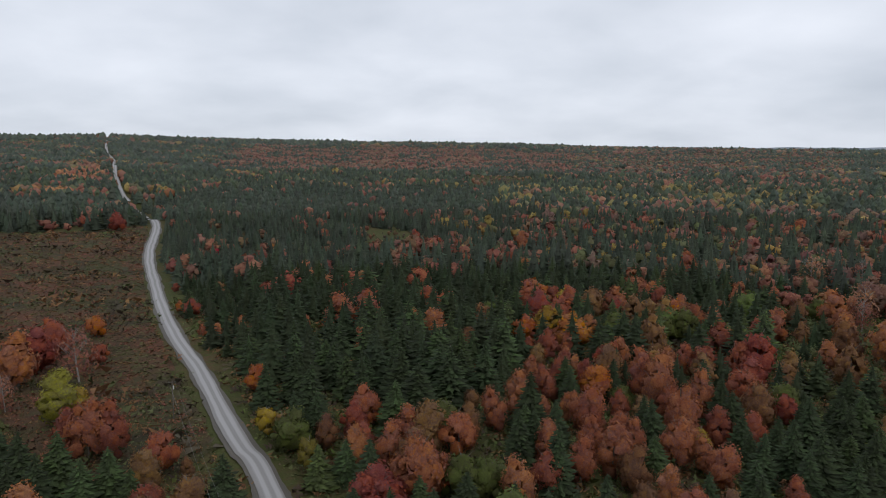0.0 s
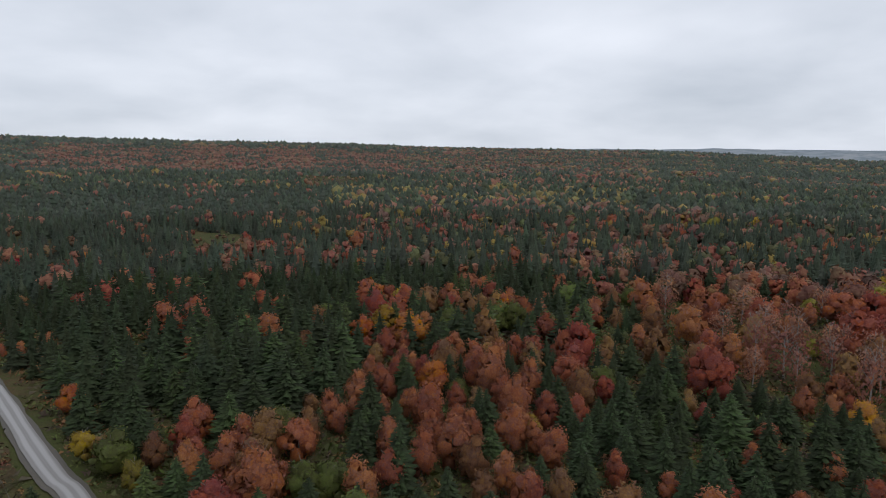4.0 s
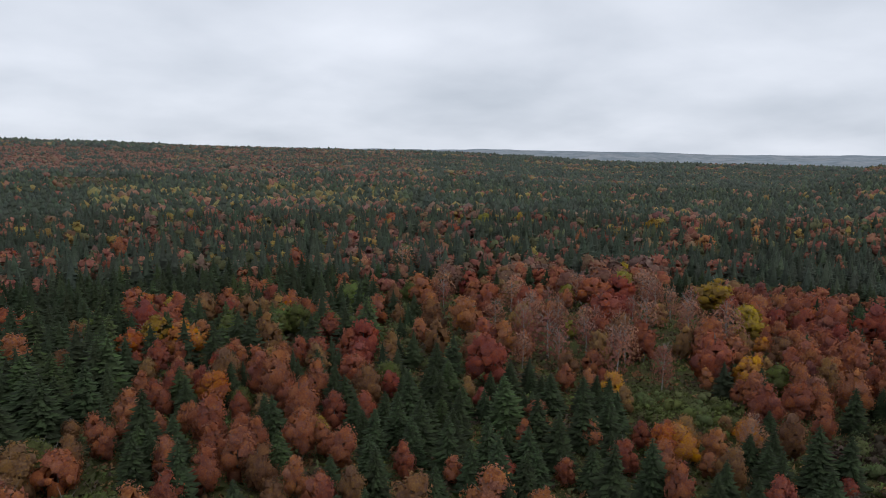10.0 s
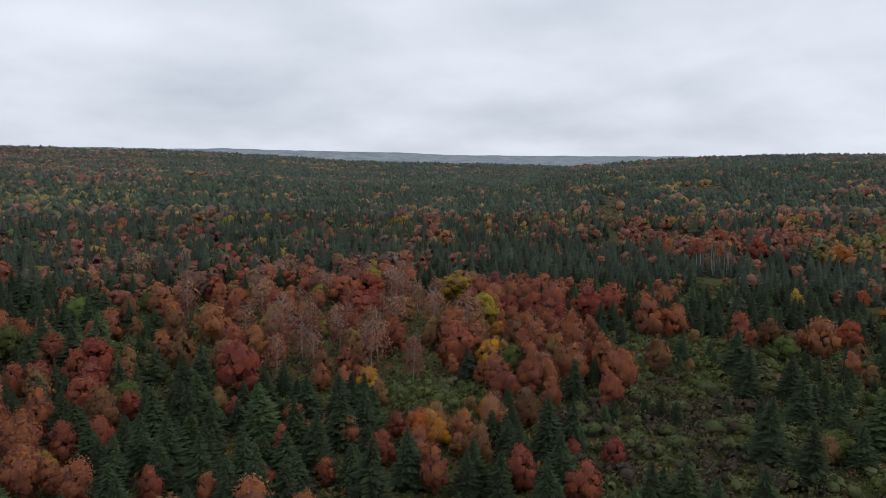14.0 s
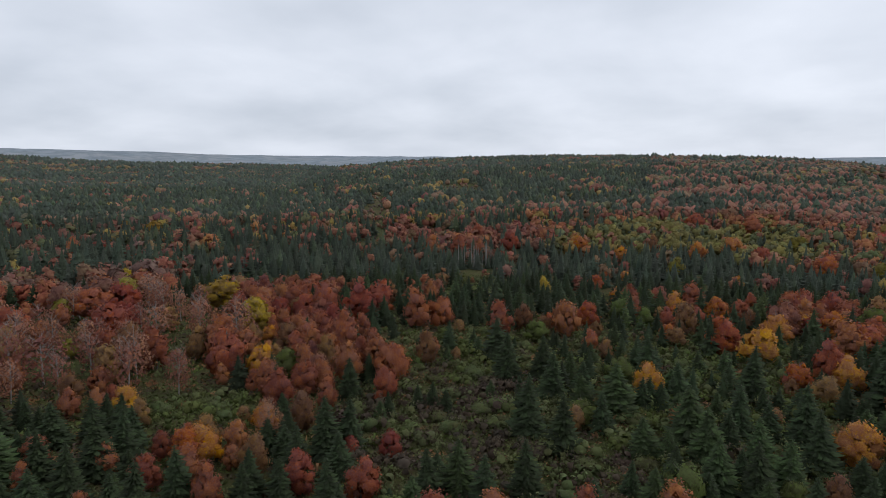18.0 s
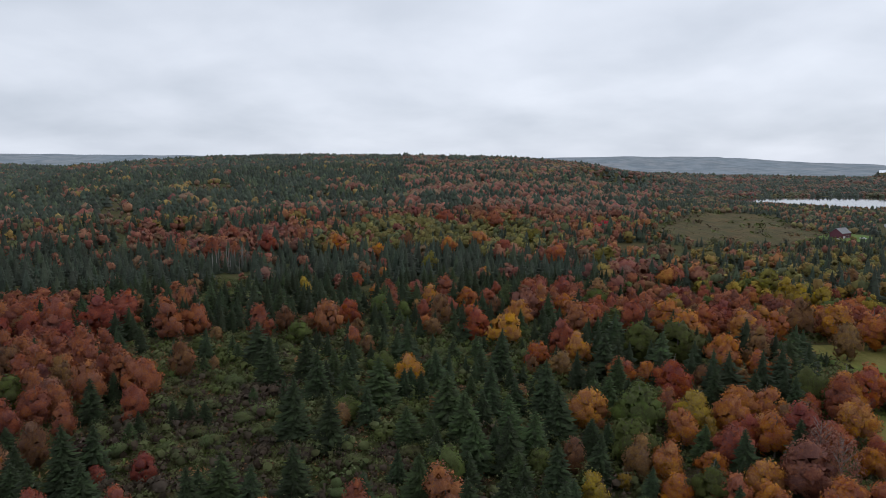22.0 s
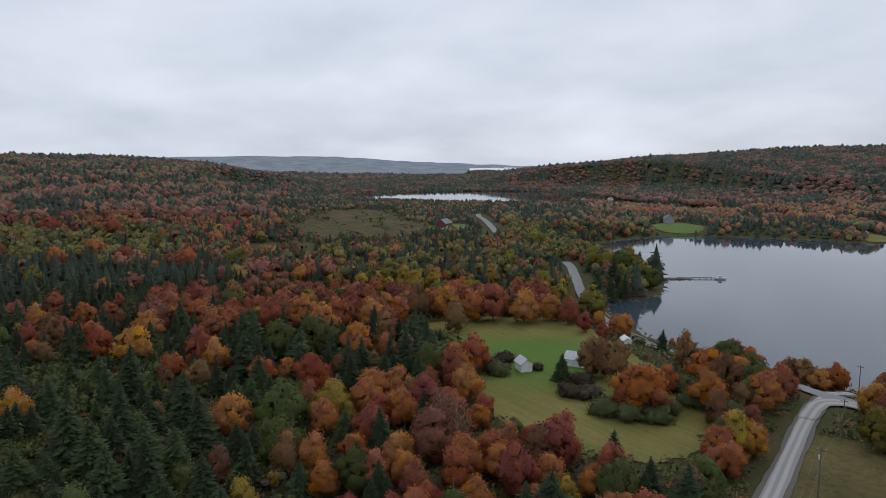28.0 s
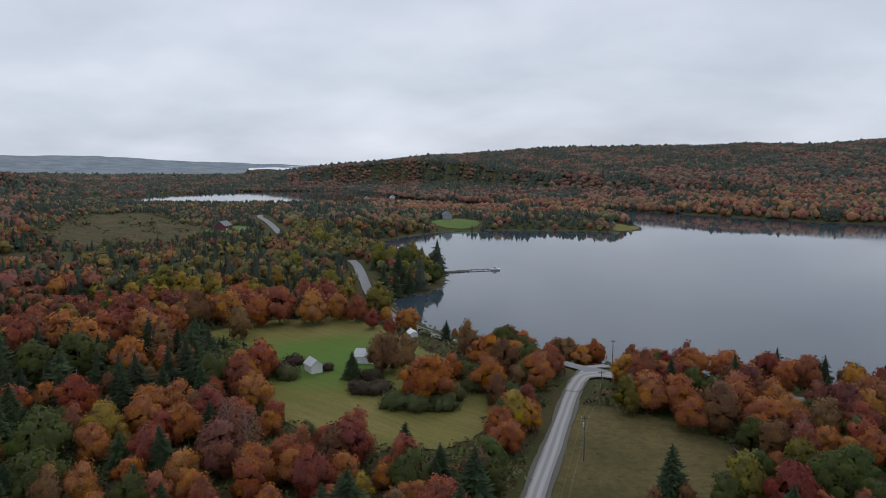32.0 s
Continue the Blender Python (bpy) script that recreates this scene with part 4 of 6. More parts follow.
def tree(kind, x, y, h, wide=1.0, turn=0.0):
    """One tree as a thing: a root with its trunk and crown."""
    rs = np.random.RandomState(int(abs(x * 7 + y * 13)) % 9999)
    fine = math.hypot(x, y) < 190
    var = COUNT.get(kind, 0) % 6 + 10 * fine
    COUNT[kind] = COUNT.get(kind, 0) + 1
    if kind in ("rust", "brown", "red", "bare", "maroon"):
        h, wide = h * 1.1, wide * 0.86
    m = pose(x, y, float(ground_z(x, y)), 0, 0, turn) @ Matrix.Diagonal((h * wide, h * wide, h, 1))
    if (kind, var) in FORMS:
        first = FORMS[kind, var]
        return copy_thing(first, m @ Matrix.Diagonal((1 / first.scale[0], 1 / first.scale[1], 1 / first.scale[2], 1)))
    name, label = NAMES[kind]
    root = tagged(new(name), label, "bush" if kind in BUSHY else "tree", name.replace("_", " ") + "s of the woods")
    trunk = new("trunk", trunk_mesh(kind, rs))
    v, f, n = crown_data(kind, np.random.RandomState(31 * var + len(kind)), fine)
    crown = new("crown", mesh_of("crown", v, f, LEAF[kind], normals=n))
    trunk.parent = crown.parent = root
    root.matrix_basis = m
    FORMS[kind, var] = root
    return root

# trees that can be told apart: kind, place, height, breadth
LANDMARKS = []
LANDMARKS += [
    ("rust", -113.5, 180.2, 15, 1.07), ("red", -116.8, 194.6, 13.4, 1), ("red", -119.3, 209.4, 12.9, 1), ("orange", -118.9, 233.5, 8.9, 1),
    ("red", -102.1, 201.6, 7.3, 1), ("bare", -99.6, 184.9, 14, 1.13), ("lime", -87.2, 154, 15, 1.08), ("yellow", -83.4, 155, 9.6, 1),
    ("rust", -71.4, 134.2, 13.5, 1), ("rust", -67, 135.3, 11.8, 1), ("rust", -76.6, 137.1, 10.4, 1), ("red", -54.8, 128.8, 9.5, 1),
    ("brown", -54, 120.5, 9, 1), ("rust", -64.3, 101.3, 11.1, 1), ("brown", -49.8, 113.6, 5.7, 1), ("orange", -44.4, 114.7, 5.9, 1),
    ("bare", -105.4, 161.7, 8.8, 1), ("fir", -70, 121.2, 11.9, 1), ("spruce", -75.2, 118.1, 13.2, 1), ("fir", -58.4, 116.1, 11.2, 1),
    ("spruce", -68, 110.8, 12.4, 1), ("fir", -60.9, 111.4, 11, 1),
]
LANDMARKS += [
    ("brown", -48.9, 126.9, 4.3, 1), ("fir", -52.9, 112.2, 9, 1), ("spruce", -70.3, 106.9, 12.2, 1), ("orange", -104.8, 272.6, 5.6, 1),
    ("rust", -76.3, 229.7, 6.2, 1), ("rust", -72.9, 245.4, 4.9, 1), ("rust", -82.9, 234.8, 4.3, 1), ("orange", -48.4, 176.5, 9, 1),
    ("yellow", -38.8, 147, 8, 1), ("brown", -34.8, 145.9, 6.7, 1), ("brown", -42, 164.7, 4.7, 1), ("rust", -48.8, 242.1, 6.3, 1),
    ("rust", -41.4, 251.6, 5.4, 1), ("scarlet", -140.8, 426.4, 6.9, 1), ("red", -132.3, 435.4, 7.6, 1), ("orange", -112, 451.3, 6.8, 1),
    ("rust", -122.7, 314.9, 5, 1), ("lime", -26.3, 130.4, 7.6, 1), ("brown", -24.4, 138.9, 7.6, 1), ("red", -19.6, 146.7, 8.3, 1),
    ("red", -17.2, 153, 9.4, 1), ("red", -16.6, 137, 7.5, 1),
]
LANDMARKS += [
    ("fir", -18.1, 124.7, 9.1, 1), ("red", -4.9, 274, 12.2, 1), ("red", 1.3, 262, 11.7, 1), ("brown", 12.4, 244.7, 9.4, 1),
    ("brown", 8.2, 214.8, 9.3, 1), ("red", 27.2, 216.3, 5.2, 1), ("red", 39.3, 224.6, 7.8, 1), ("rust", 11.4, 148.6, 9.6, 1),
    ("brown", 12.7, 176.5, 6.2, 1), ("brown", 6.9, 160.9, 6.4, 1), ("brown", 5.6, 143.9, 8.1, 1), ("rust", 16.6, 157.1, 5.6, 1),
    ("rust", -3.8, 115.9, 13.5, 1), ("rust", -10.3, 129.6, 9.5, 1), ("rust", 0.1, 119, 8.5, 1), ("rust", -8.4, 117.7, 8.2, 1),
    ("green", 3.6, 116.9, 10.9, 1), ("green", 7.8, 116.7, 9.5, 1), ("green", -0.4, 141, 6.3, 1), ("rust", 13.1, 113.2, 9.6, 1),
    ("rust", 18.7, 118.5, 8.6, 1), ("rust", 29.3, 154.2, 8, 1),
]
LANDMARKS += [
    ("rust", 30, 133.7, 8.7, 1), ("rust", 23, 155.3, 6.3, 1), ("rust", 21.2, 131.3, 9.1, 1), ("rust", 25.5, 122.4, 8.9, 1),
    ("rust", 40.9, 156.7, 7.5, 1), ("rust", 36.8, 138.2, 9, 1), ("rust", 38.7, 134.5, 7.9, 1), ("brown", 43.3, 175.7, 12.3, 1),
    ("rust", 50.4, 169.7, 11.6, 1), ("red", -19, 476.6, 12.5, 1), ("red", -3.3, 451, 10.4, 1), ("rust", 9.4, 442.9, 11.6, 1),
    ("rust", 12.2, 361.8, 11.4, 1), ("rust", -19, 363.5, 11.5, 1), ("rust", 51.2, 445.1, 15, 1.25), ("rust", 36.9, 372.2, 11.8, 1),
    ("rust", 40.3, 348.7, 11.8, 1), ("red", 49.5, 363.7, 8.5, 1), ("red", 102, 489.5, 15, 1.45), ("rust", -84.2, 494.9, 10.5, 1),
    ("scarlet", -281.3, 588.9, 14.2, 1), ("red", -248.2, 529.7, 15, 1.22),
]
LANDMARKS += [
    ("red", -285, 548.9, 9.7, 1), ("bare", -145.9, 416.2, 7.7, 1), ("red", 114.6, 475.4, 12.8, 1), ("spruce", 0.2, 196, 14.5, 1.23),
    ("spruce", -5.6, 153.9, 14.5, 1.4), ("spruce", -19.8, 164.8, 12.7, 1), ("fir", -20.4, 227.1, 12.9, 1), ("spruce", -9, 201.8, 14, 1),
    ("spruce", -0.5, 172, 14.5, 1.36), ("fir", -24.5, 171.3, 11.9, 1), ("fir", -10.4, 147.6, 12.9, 1), ("spruce", -28.8, 178.7, 13.8, 1),
    ("spruce", -13.1, 188.5, 14.3, 1), ("spruce", -30.3, 155.1, 14.5, 1.01), ("spruce", 31.7, 217.7, 13.2, 1), ("spruce", 19.3, 220.2, 14.5, 1.05),
    ("spruce", 31, 164.1, 10.8, 1), ("spruce", 23.5, 139, 11, 1), ("spruce", 19.3, 147.7, 14.4, 1), ("spruce", 15, 131.1, 11.7, 1),
    ("spruce", 20.7, 119.2, 13.6, 1), ("spruce", 57.2, 215.5, 14.5, 1.38),
]
LANDMARKS += [
    ("spruce", 43, 143.7, 10.7, 1), ("spruce", -44.4, 203.2, 14.4, 1), ("fir", -49.6, 196.8, 12.7, 1), ("spruce", -43.1, 164.5, 12, 1),
    ("spruce", -27.1, 144.5, 11.4, 1), ("spruce", -31.3, 205.6, 13.8, 1), ("spruce", -32.4, 146.5, 10.7, 1), ("spruce", -36, 193.7, 13.1, 1),
    ("spruce", -54.9, 192.3, 12.1, 1), ("spruce", 11.1, 175.6, 14.5, 1.02), ("spruce", 6.9, 229.9, 14.5, 1.04), ("spruce", 46.6, 203.7, 14.5, 1.08),
    ("spruce", 26.5, 106.8, 9.9, 1), ("spruce", -13, 119.3, 11.6, 1), ("spruce", -8.5, 105.7, 8.8, 1), ("brown", 64, 207.3, 14, 1),
    ("rust", 52.5, 163.8, 13.6, 1), ("rust", 51.7, 145.1, 12.3, 1), ("rust", 45.3, 129.3, 10.5, 1), ("yellow", 53.5, 138, 6.3, 1),
    ("rust", 60.6, 157.7, 11.2, 1), ("rust", 58, 140.5, 9.5, 1),
]
LANDMARKS += [
    ("red", 65.5, 141.6, 8, 1), ("brown", 70.5, 149.2, 12, 1), ("brown", 95.6, 185.9, 9, 1), ("red", 79.1, 153.9, 7.6, 1),
    ("red", 87.4, 188.7, 13.5, 1), ("brown", 107.7, 179.1, 12.6, 1), ("rust", 130.5, 196.6, 15, 1.11), ("bare", 167.1, 219.7, 14, 1.45),
    ("red", 105.6, 149.4, 15, 1.17), ("brown", 93.7, 140.7, 6.7, 1), ("red", 94.3, 135.4, 5.5, 1), ("scarlet", 189.4, 290.8, 8.4, 1),
    ("lime", 218.4, 326.7, 10.1, 1), ("lime", 236.3, 319, 8.4, 1), ("bare", 175.1, 327.1, 14, 1.4), ("rust", 163.9, 357.2, 10.7, 1),
    ("red", 141.9, 293.5, 7.6, 1), ("rust", 122.8, 345.8, 15, 1.03), ("red", 185.8, 427.4, 12.7, 1), ("red", 271.8, 429.2, 15, 1.06),
    ("red", 260.8, 506.9, 15, 1.43), ("orange", 264.3, 449, 14.2, 1),
]
LANDMARKS += [
    ("lime", 333.3, 478.3, 15, 1.36), ("yellow", 363, 467.6, 15, 1.07), ("bare", 192.9, 315.7, 14, 1.24), ("yellow", 432.5, 386.5, 15, 1.43),
    ("yellow", 420.4, 401, 14.4, 1), ("rust", 317, 342.9, 14.7, 1), ("red", 330.1, 336, 12.8, 1), ("orange", 309.7, 288.1, 10.7, 1),
    ("yellow", 253.6, 242.6, 13.1, 1), ("rust", 59, 110.2, 7.2, 1), ("brown", 45.2, 102.5, 8.1, 1), ("red", 66.2, 103.7, 5.7, 1),
    ("red", 74.4, 99.2, 5.7, 1), ("red", 40.3, 105.6, 7.9, 1), ("rust", 38.8, 112.5, 8.5, 1), ("brown", 33.2, 108, 7.9, 1),
    ("spruce", 50.4, 104.5, 10.5, 1), ("spruce", 44, 109.5, 8.8, 1), ("spruce", 58.7, 121.6, 11.1, 1), ("spruce", 75.7, 138.7, 12.7, 1),
    ("spruce", 82.5, 135.9, 11.8, 1), ("spruce", 67.2, 118.2, 13.3, 1),
]
LANDMARKS += [
    ("spruce", 67.4, 107.7, 12.1, 1), ("spruce", 63.3, 114.7, 10.8, 1), ("spruce", 66, 125.7, 12.4, 1), ("fir", 90.9, 121.8, 13, 1.18),
    ("spruce", 74.7, 105.2, 11.5, 1), ("spruce", 71.1, 96.6, 11.6, 1), ("spruce", 95.9, 159.4, 11.9, 1), ("spruce", 103.5, 162.9, 12.3, 1),
    ("spruce", 75, 199.3, 14.5, 1.15), ("spruce", 87.5, 201.8, 14.5, 1.41), ("spruce", 62.5, 162.4, 13.8, 1), ("spruce", 43, 138.5, 11.8, 1),
    ("spruce", 44, 95.3, 8.7, 1), ("spruce", 55.5, 93.8, 8.9, 1), ("spruce", 67.1, 99.5, 10, 1), ("spruce", 79.4, 122.5, 11.4, 1),
    ("lime", 194.6, 217.7, 11, 1), ("orange", 201.5, 242.1, 5.3, 1), ("red", 201.2, 210.2, 15, 1.36), ("red", 208.2, 201.8, 15, 1.23),
    ("red", 172.9, 175, 15, 1.33), ("bare", 221.8, 202, 14, 1.45),
]
LANDMARKS += [
    ("bare", 175.5, 156.3, 14, 1.25), ("bare", 136.5, 160.9, 14, 1.36), ("lime", 158.2, 175.1, 7, 1), ("bare", 131.2, 149.7, 12, 1),
    ("brown", 125.7, 139.8, 9.4, 1), ("rust", 134.6, 139.7, 8.8, 1), ("bare", 143, 122.1, 12, 1), ("bare", 147.6, 182.9, 14, 1),
    ("rust", 130.1, 163.6, 9, 1), ("orange", 106.9, 90.4, 9.8, 1), ("rust", 98.9, 101.9, 7.3, 1), ("brown", 121.5, 114.6, 7.4, 1),
    ("rust", 83.6, 92.9, 6, 1), ("rust", 88.9, 112, 5.8, 1), ("spruce", 91.7, 111, 11.7, 1), ("spruce", 87.3, 99, 12.5, 1),
    ("spruce", 98.2, 103.9, 13.9, 1), ("spruce", 105.4, 103.9, 11.5, 1), ("spruce", 72.6, 90.5, 10.5, 1), ("spruce", 81.3, 78.5, 14.5, 1.04),
    ("spruce", 92.8, 80.7, 12.2, 1), ("rust", 108.7, 97.5, 6.5, 1),
]
LANDMARKS += [
    ("yellow", 232.7, 173.1, 17, 1.5), ("yellow", 203.5, 140, 15, 1.16), ("rust", 224.1, 148.9, 14.3, 1), ("brown", 247.3, 157.1, 9.9, 1),
    ("rust", 247.1, 149.9, 9.8, 1), ("red", 235.5, 130, 14.3, 1), ("red", 234.4, 114.8, 15, 1.11), ("red", 243.9, 111, 15, 1.18),
    ("rust", 227.4, 88.4, 14.6, 1), ("red", 234.5, 80.7, 13.2, 1), ("rust", 186.3, 96.8, 15, 1.09), ("rust", 165.4, 97.5, 10.4, 1),
    ("orange", 162.3, 109.8, 11.1, 1), ("brown", 182.4, 113.7, 11.6, 1), ("rust", 164.9, 83.9, 12.5, 1), ("rust", 180.9, 82.9, 10.8, 1),
    ("red", 169.1, 72.5, 13.2, 1), ("red", 155.5, 68.8, 9.7, 1), ("rust", 144.6, 79.5, 8.4, 1), ("brown", 129.8, 77.2, 9.4, 1),
    ("bare", 190.8, 137.2, 7.7, 1), ("bare", 186.9, 148.9, 14, 1.02),
]
LANDMARKS += [
    ("brown", 168.6, 136.7, 10.7, 1), ("lime", 167.6, 124.9, 7.5, 1), ("rust", 151.4, 114.8, 6.2, 1), ("bare", 123.3, 81.9, 9.2, 1),
    ("spruce", 155.1, 78.8, 11.2, 1), ("spruce", 167.3, 79, 9, 1), ("spruce", 164.1, 116.1, 6.1, 1), ("spruce", 121.5, 67.5, 13.1, 1),
    ("spruce", 125.7, 63.8, 11.5, 1), ("spruce", 203, 94.7, 8.4, 1), ("spruce", 107.6, 65.5, 12.1, 1), ("spruce", 100.4, 71.1, 9.9, 1),
    ("spruce", 95.6, 69.2, 9.5, 1), ("spruce", 99.1, 64.1, 9.9, 1), ("spruce", 199.4, 51.7, 14.5, 1.45), ("spruce", 206.8, 69.1, 10.5, 1),
    ("orange", 110.1, 88.1, 9.5, 1), ("rust", 115.3, 84.6, 8.3, 1), ("brown", 108.4, 75.4, 9, 1), ("red", 104.2, 63.4, 8.7, 1),
    ("red", 105.1, 51.5, 8.4, 1), ("red", 123.8, 53.9, 6.4, 1),
]
LANDMARKS += [
    ("rust", 93.7, 75, 8.6, 1), ("red", 122.2, 61.9, 4.6, 1), ("brown", 189.2, 70.7, 10.9, 1), ("rust", 227.9, 57.5, 13.1, 1),
    ("brown", 237.5, 51.6, 10.9, 1), ("orange", 244.1, 43.8, 6.9, 1), ("rust", 234.2, 36.3, 14.2, 1), ("red", 440.4, 106.1, 15, 1.01),
    ("orange", 447.5, 63.8, 15, 1.01), ("yellow", 303.6, 57.4, 10, 1), ("bare", 402.2, 117.3, 9.8, 1), ("bare", 395, 109.7, 9.6, 1),
    ("bare", 379.9, 115.4, 9.3, 1), ("bare", 391, 105.4, 8.3, 1), ("rust", 407.5, 130.9, 15, 1.2), ("rust", 400.3, 145.8, 15, 1.19),
    ("red", 479.4, 138.5, 13.6, 1), ("rust", 402.6, 115.9, 13.2, 1), ("spruce", 145.9, 30.4, 14.4, 1), ("spruce", 138.3, 21.5, 13.2, 1),
    ("fir", 111.5, 35.6, 12, 1), ("spruce", 116.4, 24.7, 11.5, 1),
]
LANDMARKS += [
    ("spruce", 108.9, 30, 11, 1), ("spruce", 107.8, 40.2, 11.2, 1), ("spruce", 171.5, 29.6, 13.3, 1), ("spruce", 182.7, 44.3, 14.3, 1),
    ("spruce", 186.7, 35.2, 13.2, 1), ("spruce", 98.8, 54.8, 11, 1), ("fir", 100.3, 40.1, 9.6, 1), ("spruce", 95.3, 50.7, 8.9, 1),
    ("orange", 180.9, 6.9, 9.9, 1), ("amber", 252.1, 31.1, 11.4, 1), ("red", 220.4, 26.3, 7.6, 1), ("orange", 296.9, 25.5, 8.2, 1),
    ("brown", 246, -2.2, 13.7, 1), ("amber", 225.6, -13.1, 14.6, 1), ("orange", 218.8, -22.5, 14.2, 1), ("amber", 237, 3.6, 8.1, 1),
    ("amber", 246.2, -30.2, 13.2, 1), ("orange", 196.7, -30, 9.9, 1), ("red", 210.3, -39.5, 12, 1), ("orange", 200.5, -42.6, 11.1, 1),
    ("amber", 149.2, -33.9, 11.2, 1), ("brown", 126.3, -26, 7.4, 1),
]
LANDMARKS += [
    ("yellow", 114.6, -28, 7.4, 1), ("red", 253.2, -59.3, 11.6, 1), ("fir", 151, -2.8, 13, 1.24), ("fir", 140.9, -6.2, 12.4, 1),
    ("fir", 164.5, 13.4, 13, 1.27), ("spruce", 156.4, -13.2, 12.6, 1), ("spruce", 184.1, -18.3, 14.5, 1.01), ("fir", 139.2, -15.3, 11.9, 1),
    ("spruce", 222.8, -9.3, 14, 1), ("spruce", 194.8, 7.8, 14.5, 1.02), ("fir", 128.8, -7.9, 11.1, 1), ("spruce", 126.2, -14, 12.1, 1),
    ("fir", 165.6, 21.9, 9.7, 1), ("spruce", 110.4, 11.9, 9.1, 1), ("fir", 115, 2.6, 10.1, 1), ("spruce", 177, -0.3, 11.3, 1),
    ("spruce", 142.6, -26.1, 13.6, 1), ("spruce", 155.9, -25.8, 14.5, 1.01), ("spruce", 207.7, -55.4, 14.5, 1.33), ("spruce", 186.2, -46.9, 14.5, 1),
    ("fir", 131.5, -19.9, 11.4, 1), ("spruce", 117, -21.7, 11.5, 1),
]
LANDMARKS += [
    ("spruce", 123.2, -30.9, 10.1, 1), ("orange", 441.7, 61.5, 15, 1), ("brown", 445.6, 18.1, 15, 1), ("amber", 436.9, -8.8, 14.7, 1),
    ("amber", 461, -29.7, 15, 1.36), ("red", 422, -40.8, 15, 1.07), ("amber", 393.9, -69.4, 15, 1.18), ("red", 567.9, -9, 15, 1.45),
    ("red", 552.9, -48.6, 15, 1.45), ("lime", 370, 2.9, 13.9, 1), ("red", 304.8, -27.4, 7.1, 1), ("orange", 349.1, -25.6, 8.1, 1),
    ("amber", 352.1, 25.8, 7.4, 1), ("orange", 351.2, 35.9, 7.4, 1), ("amber", 322.9, 37, 10.3, 1), ("orange", 415.6, 33.9, 13.1, 1),
    ("lime", 477.1, -68.7, 15, 1.45), ("lime", 383.5, -94.7, 15, 1.45), ("amber", 180.2, -50.1, 9.4, 1), ("amber", 181.3, -56.9, 7.4, 1),
    ("amber", 168.7, -60, 12.9, 1), ("brown", 179.3, -71.4, 6.7, 1),
]
LANDMARKS += [
    ("yellow", 145.4, -56.5, 12.3, 1), ("amber", 145.4, -64.3, 11.6, 1), ("amber", 139.5, -52.2, 10, 1), ("yellow", 141.4, -58.4, 7.2, 1),
    ("amber", 138.6, -64.9, 8.8, 1), ("orange", 135.2, -69.5, 10.5, 1), ("amber", 154, -76.7, 9.8, 1), ("brown", 175.5, -80.3, 6.7, 1),
    ("amber", 154.7, -86, 8.1, 1), ("orange", 184.7, -89, 9.3, 1), ("brown", 183.8, -95.2, 8.9, 1), ("amber", 161, -99, 12.3, 1),
    ("amber", 161.9, -105, 12.6, 1), ("amber", 141.6, -90.4, 11.5, 1), ("bare", 124.3, -72.7, 11.2, 1), ("bare", 117.4, -72.6, 10.8, 1),
    ("amber", 123.6, -43.3, 9.2, 1), ("orange", 123.4, -52.2, 7.9, 1), ("brown", 124.2, -38.3, 8.9, 1), ("orange", 112.6, -41.6, 7.8, 1),
    ("orange", 108.4, -55.9, 8.7, 1), ("amber", 117.2, -58.6, 8.9, 1),
]
LANDMARKS += [
    ("amber", 107.4, -67.7, 10.5, 1), ("orange", 102.8, -63.8, 8.7, 1), ("amber", 108.7, -74.9, 9.3, 1), ("spruce", 120.2, -69.8, 6.1, 1),
    ("amber", 102.6, -73.2, 8.7, 1), ("red", 94.9, -71.8, 10.5, 1), ("yellow", 120.2, -34.5, 4.4, 1), ("red", 100.9, -41.2, 6.4, 1),
    ("orange", 93.4, -61.8, 7.9, 1), ("amber", 98.8, -54.8, 6.6, 1), ("amber", 131, -88.4, 7, 1), ("spruce", 129.9, -43.7, 6.9, 1),
    ("spruce", 113.9, -37.7, 8.1, 1), ("spruce", 119.5, -56, 6.7, 1), ("spruce", 107, -49.7, 8, 1), ("fir", 132.4, -54, 8.5, 1),
    ("spruce", 127, -70, 11.8, 1), ("spruce", 159.7, -76.3, 11.3, 1), ("green", 161.2, -90.7, 12.5, 1), ("spruce", 154.9, -83.6, 11.3, 1),
    ("green", 145.4, -44.3, 13.5, 1), ("green", 129.5, -38.2, 12.2, 1),
]
LANDMARKS += [
    ("spruce", 102.2, -45.9, 7.7, 1), ("spruce", 130.8, -47.1, 4.8, 1), ("spruce", 159.6, -66.7, 12.2, 1), ("spruce", 101, -48.5, 7.7, 1),
    ("red", 231, -68.5, 15, 1.03), ("amber", 231.8, -79.3, 15, 1.05), ("amber", 213.5, -79.9, 15, 1.01), ("amber", 228.6, -91, 13.7, 1),
    ("amber", 220.1, -100.5, 13.5, 1), ("orange", 223.4, -112.1, 12.3, 1), ("brown", 230.8, -124.1, 14.5, 1), ("amber", 227.3, -134.3, 14.6, 1),
    ("amber", 215.9, -139.4, 15, 1.1), ("red", 213.1, -147.2, 15, 1.1), ("amber", 203.7, -155.1, 15, 1.09), ("spruce", 224.5, -160.6, 10.6, 1),
    ("amber", 189.4, -80.9, 13.4, 1), ("brown", 197.7, -94.3, 11.8, 1), ("green", 201.3, -72.5, 15, 1.11), ("green", 201.8, -61.6, 14.1, 1),
    ("brown", 204.6, -125.5, 12.8, 1), ("yellow", 320.3, -146.1, 9.6, 1),
]
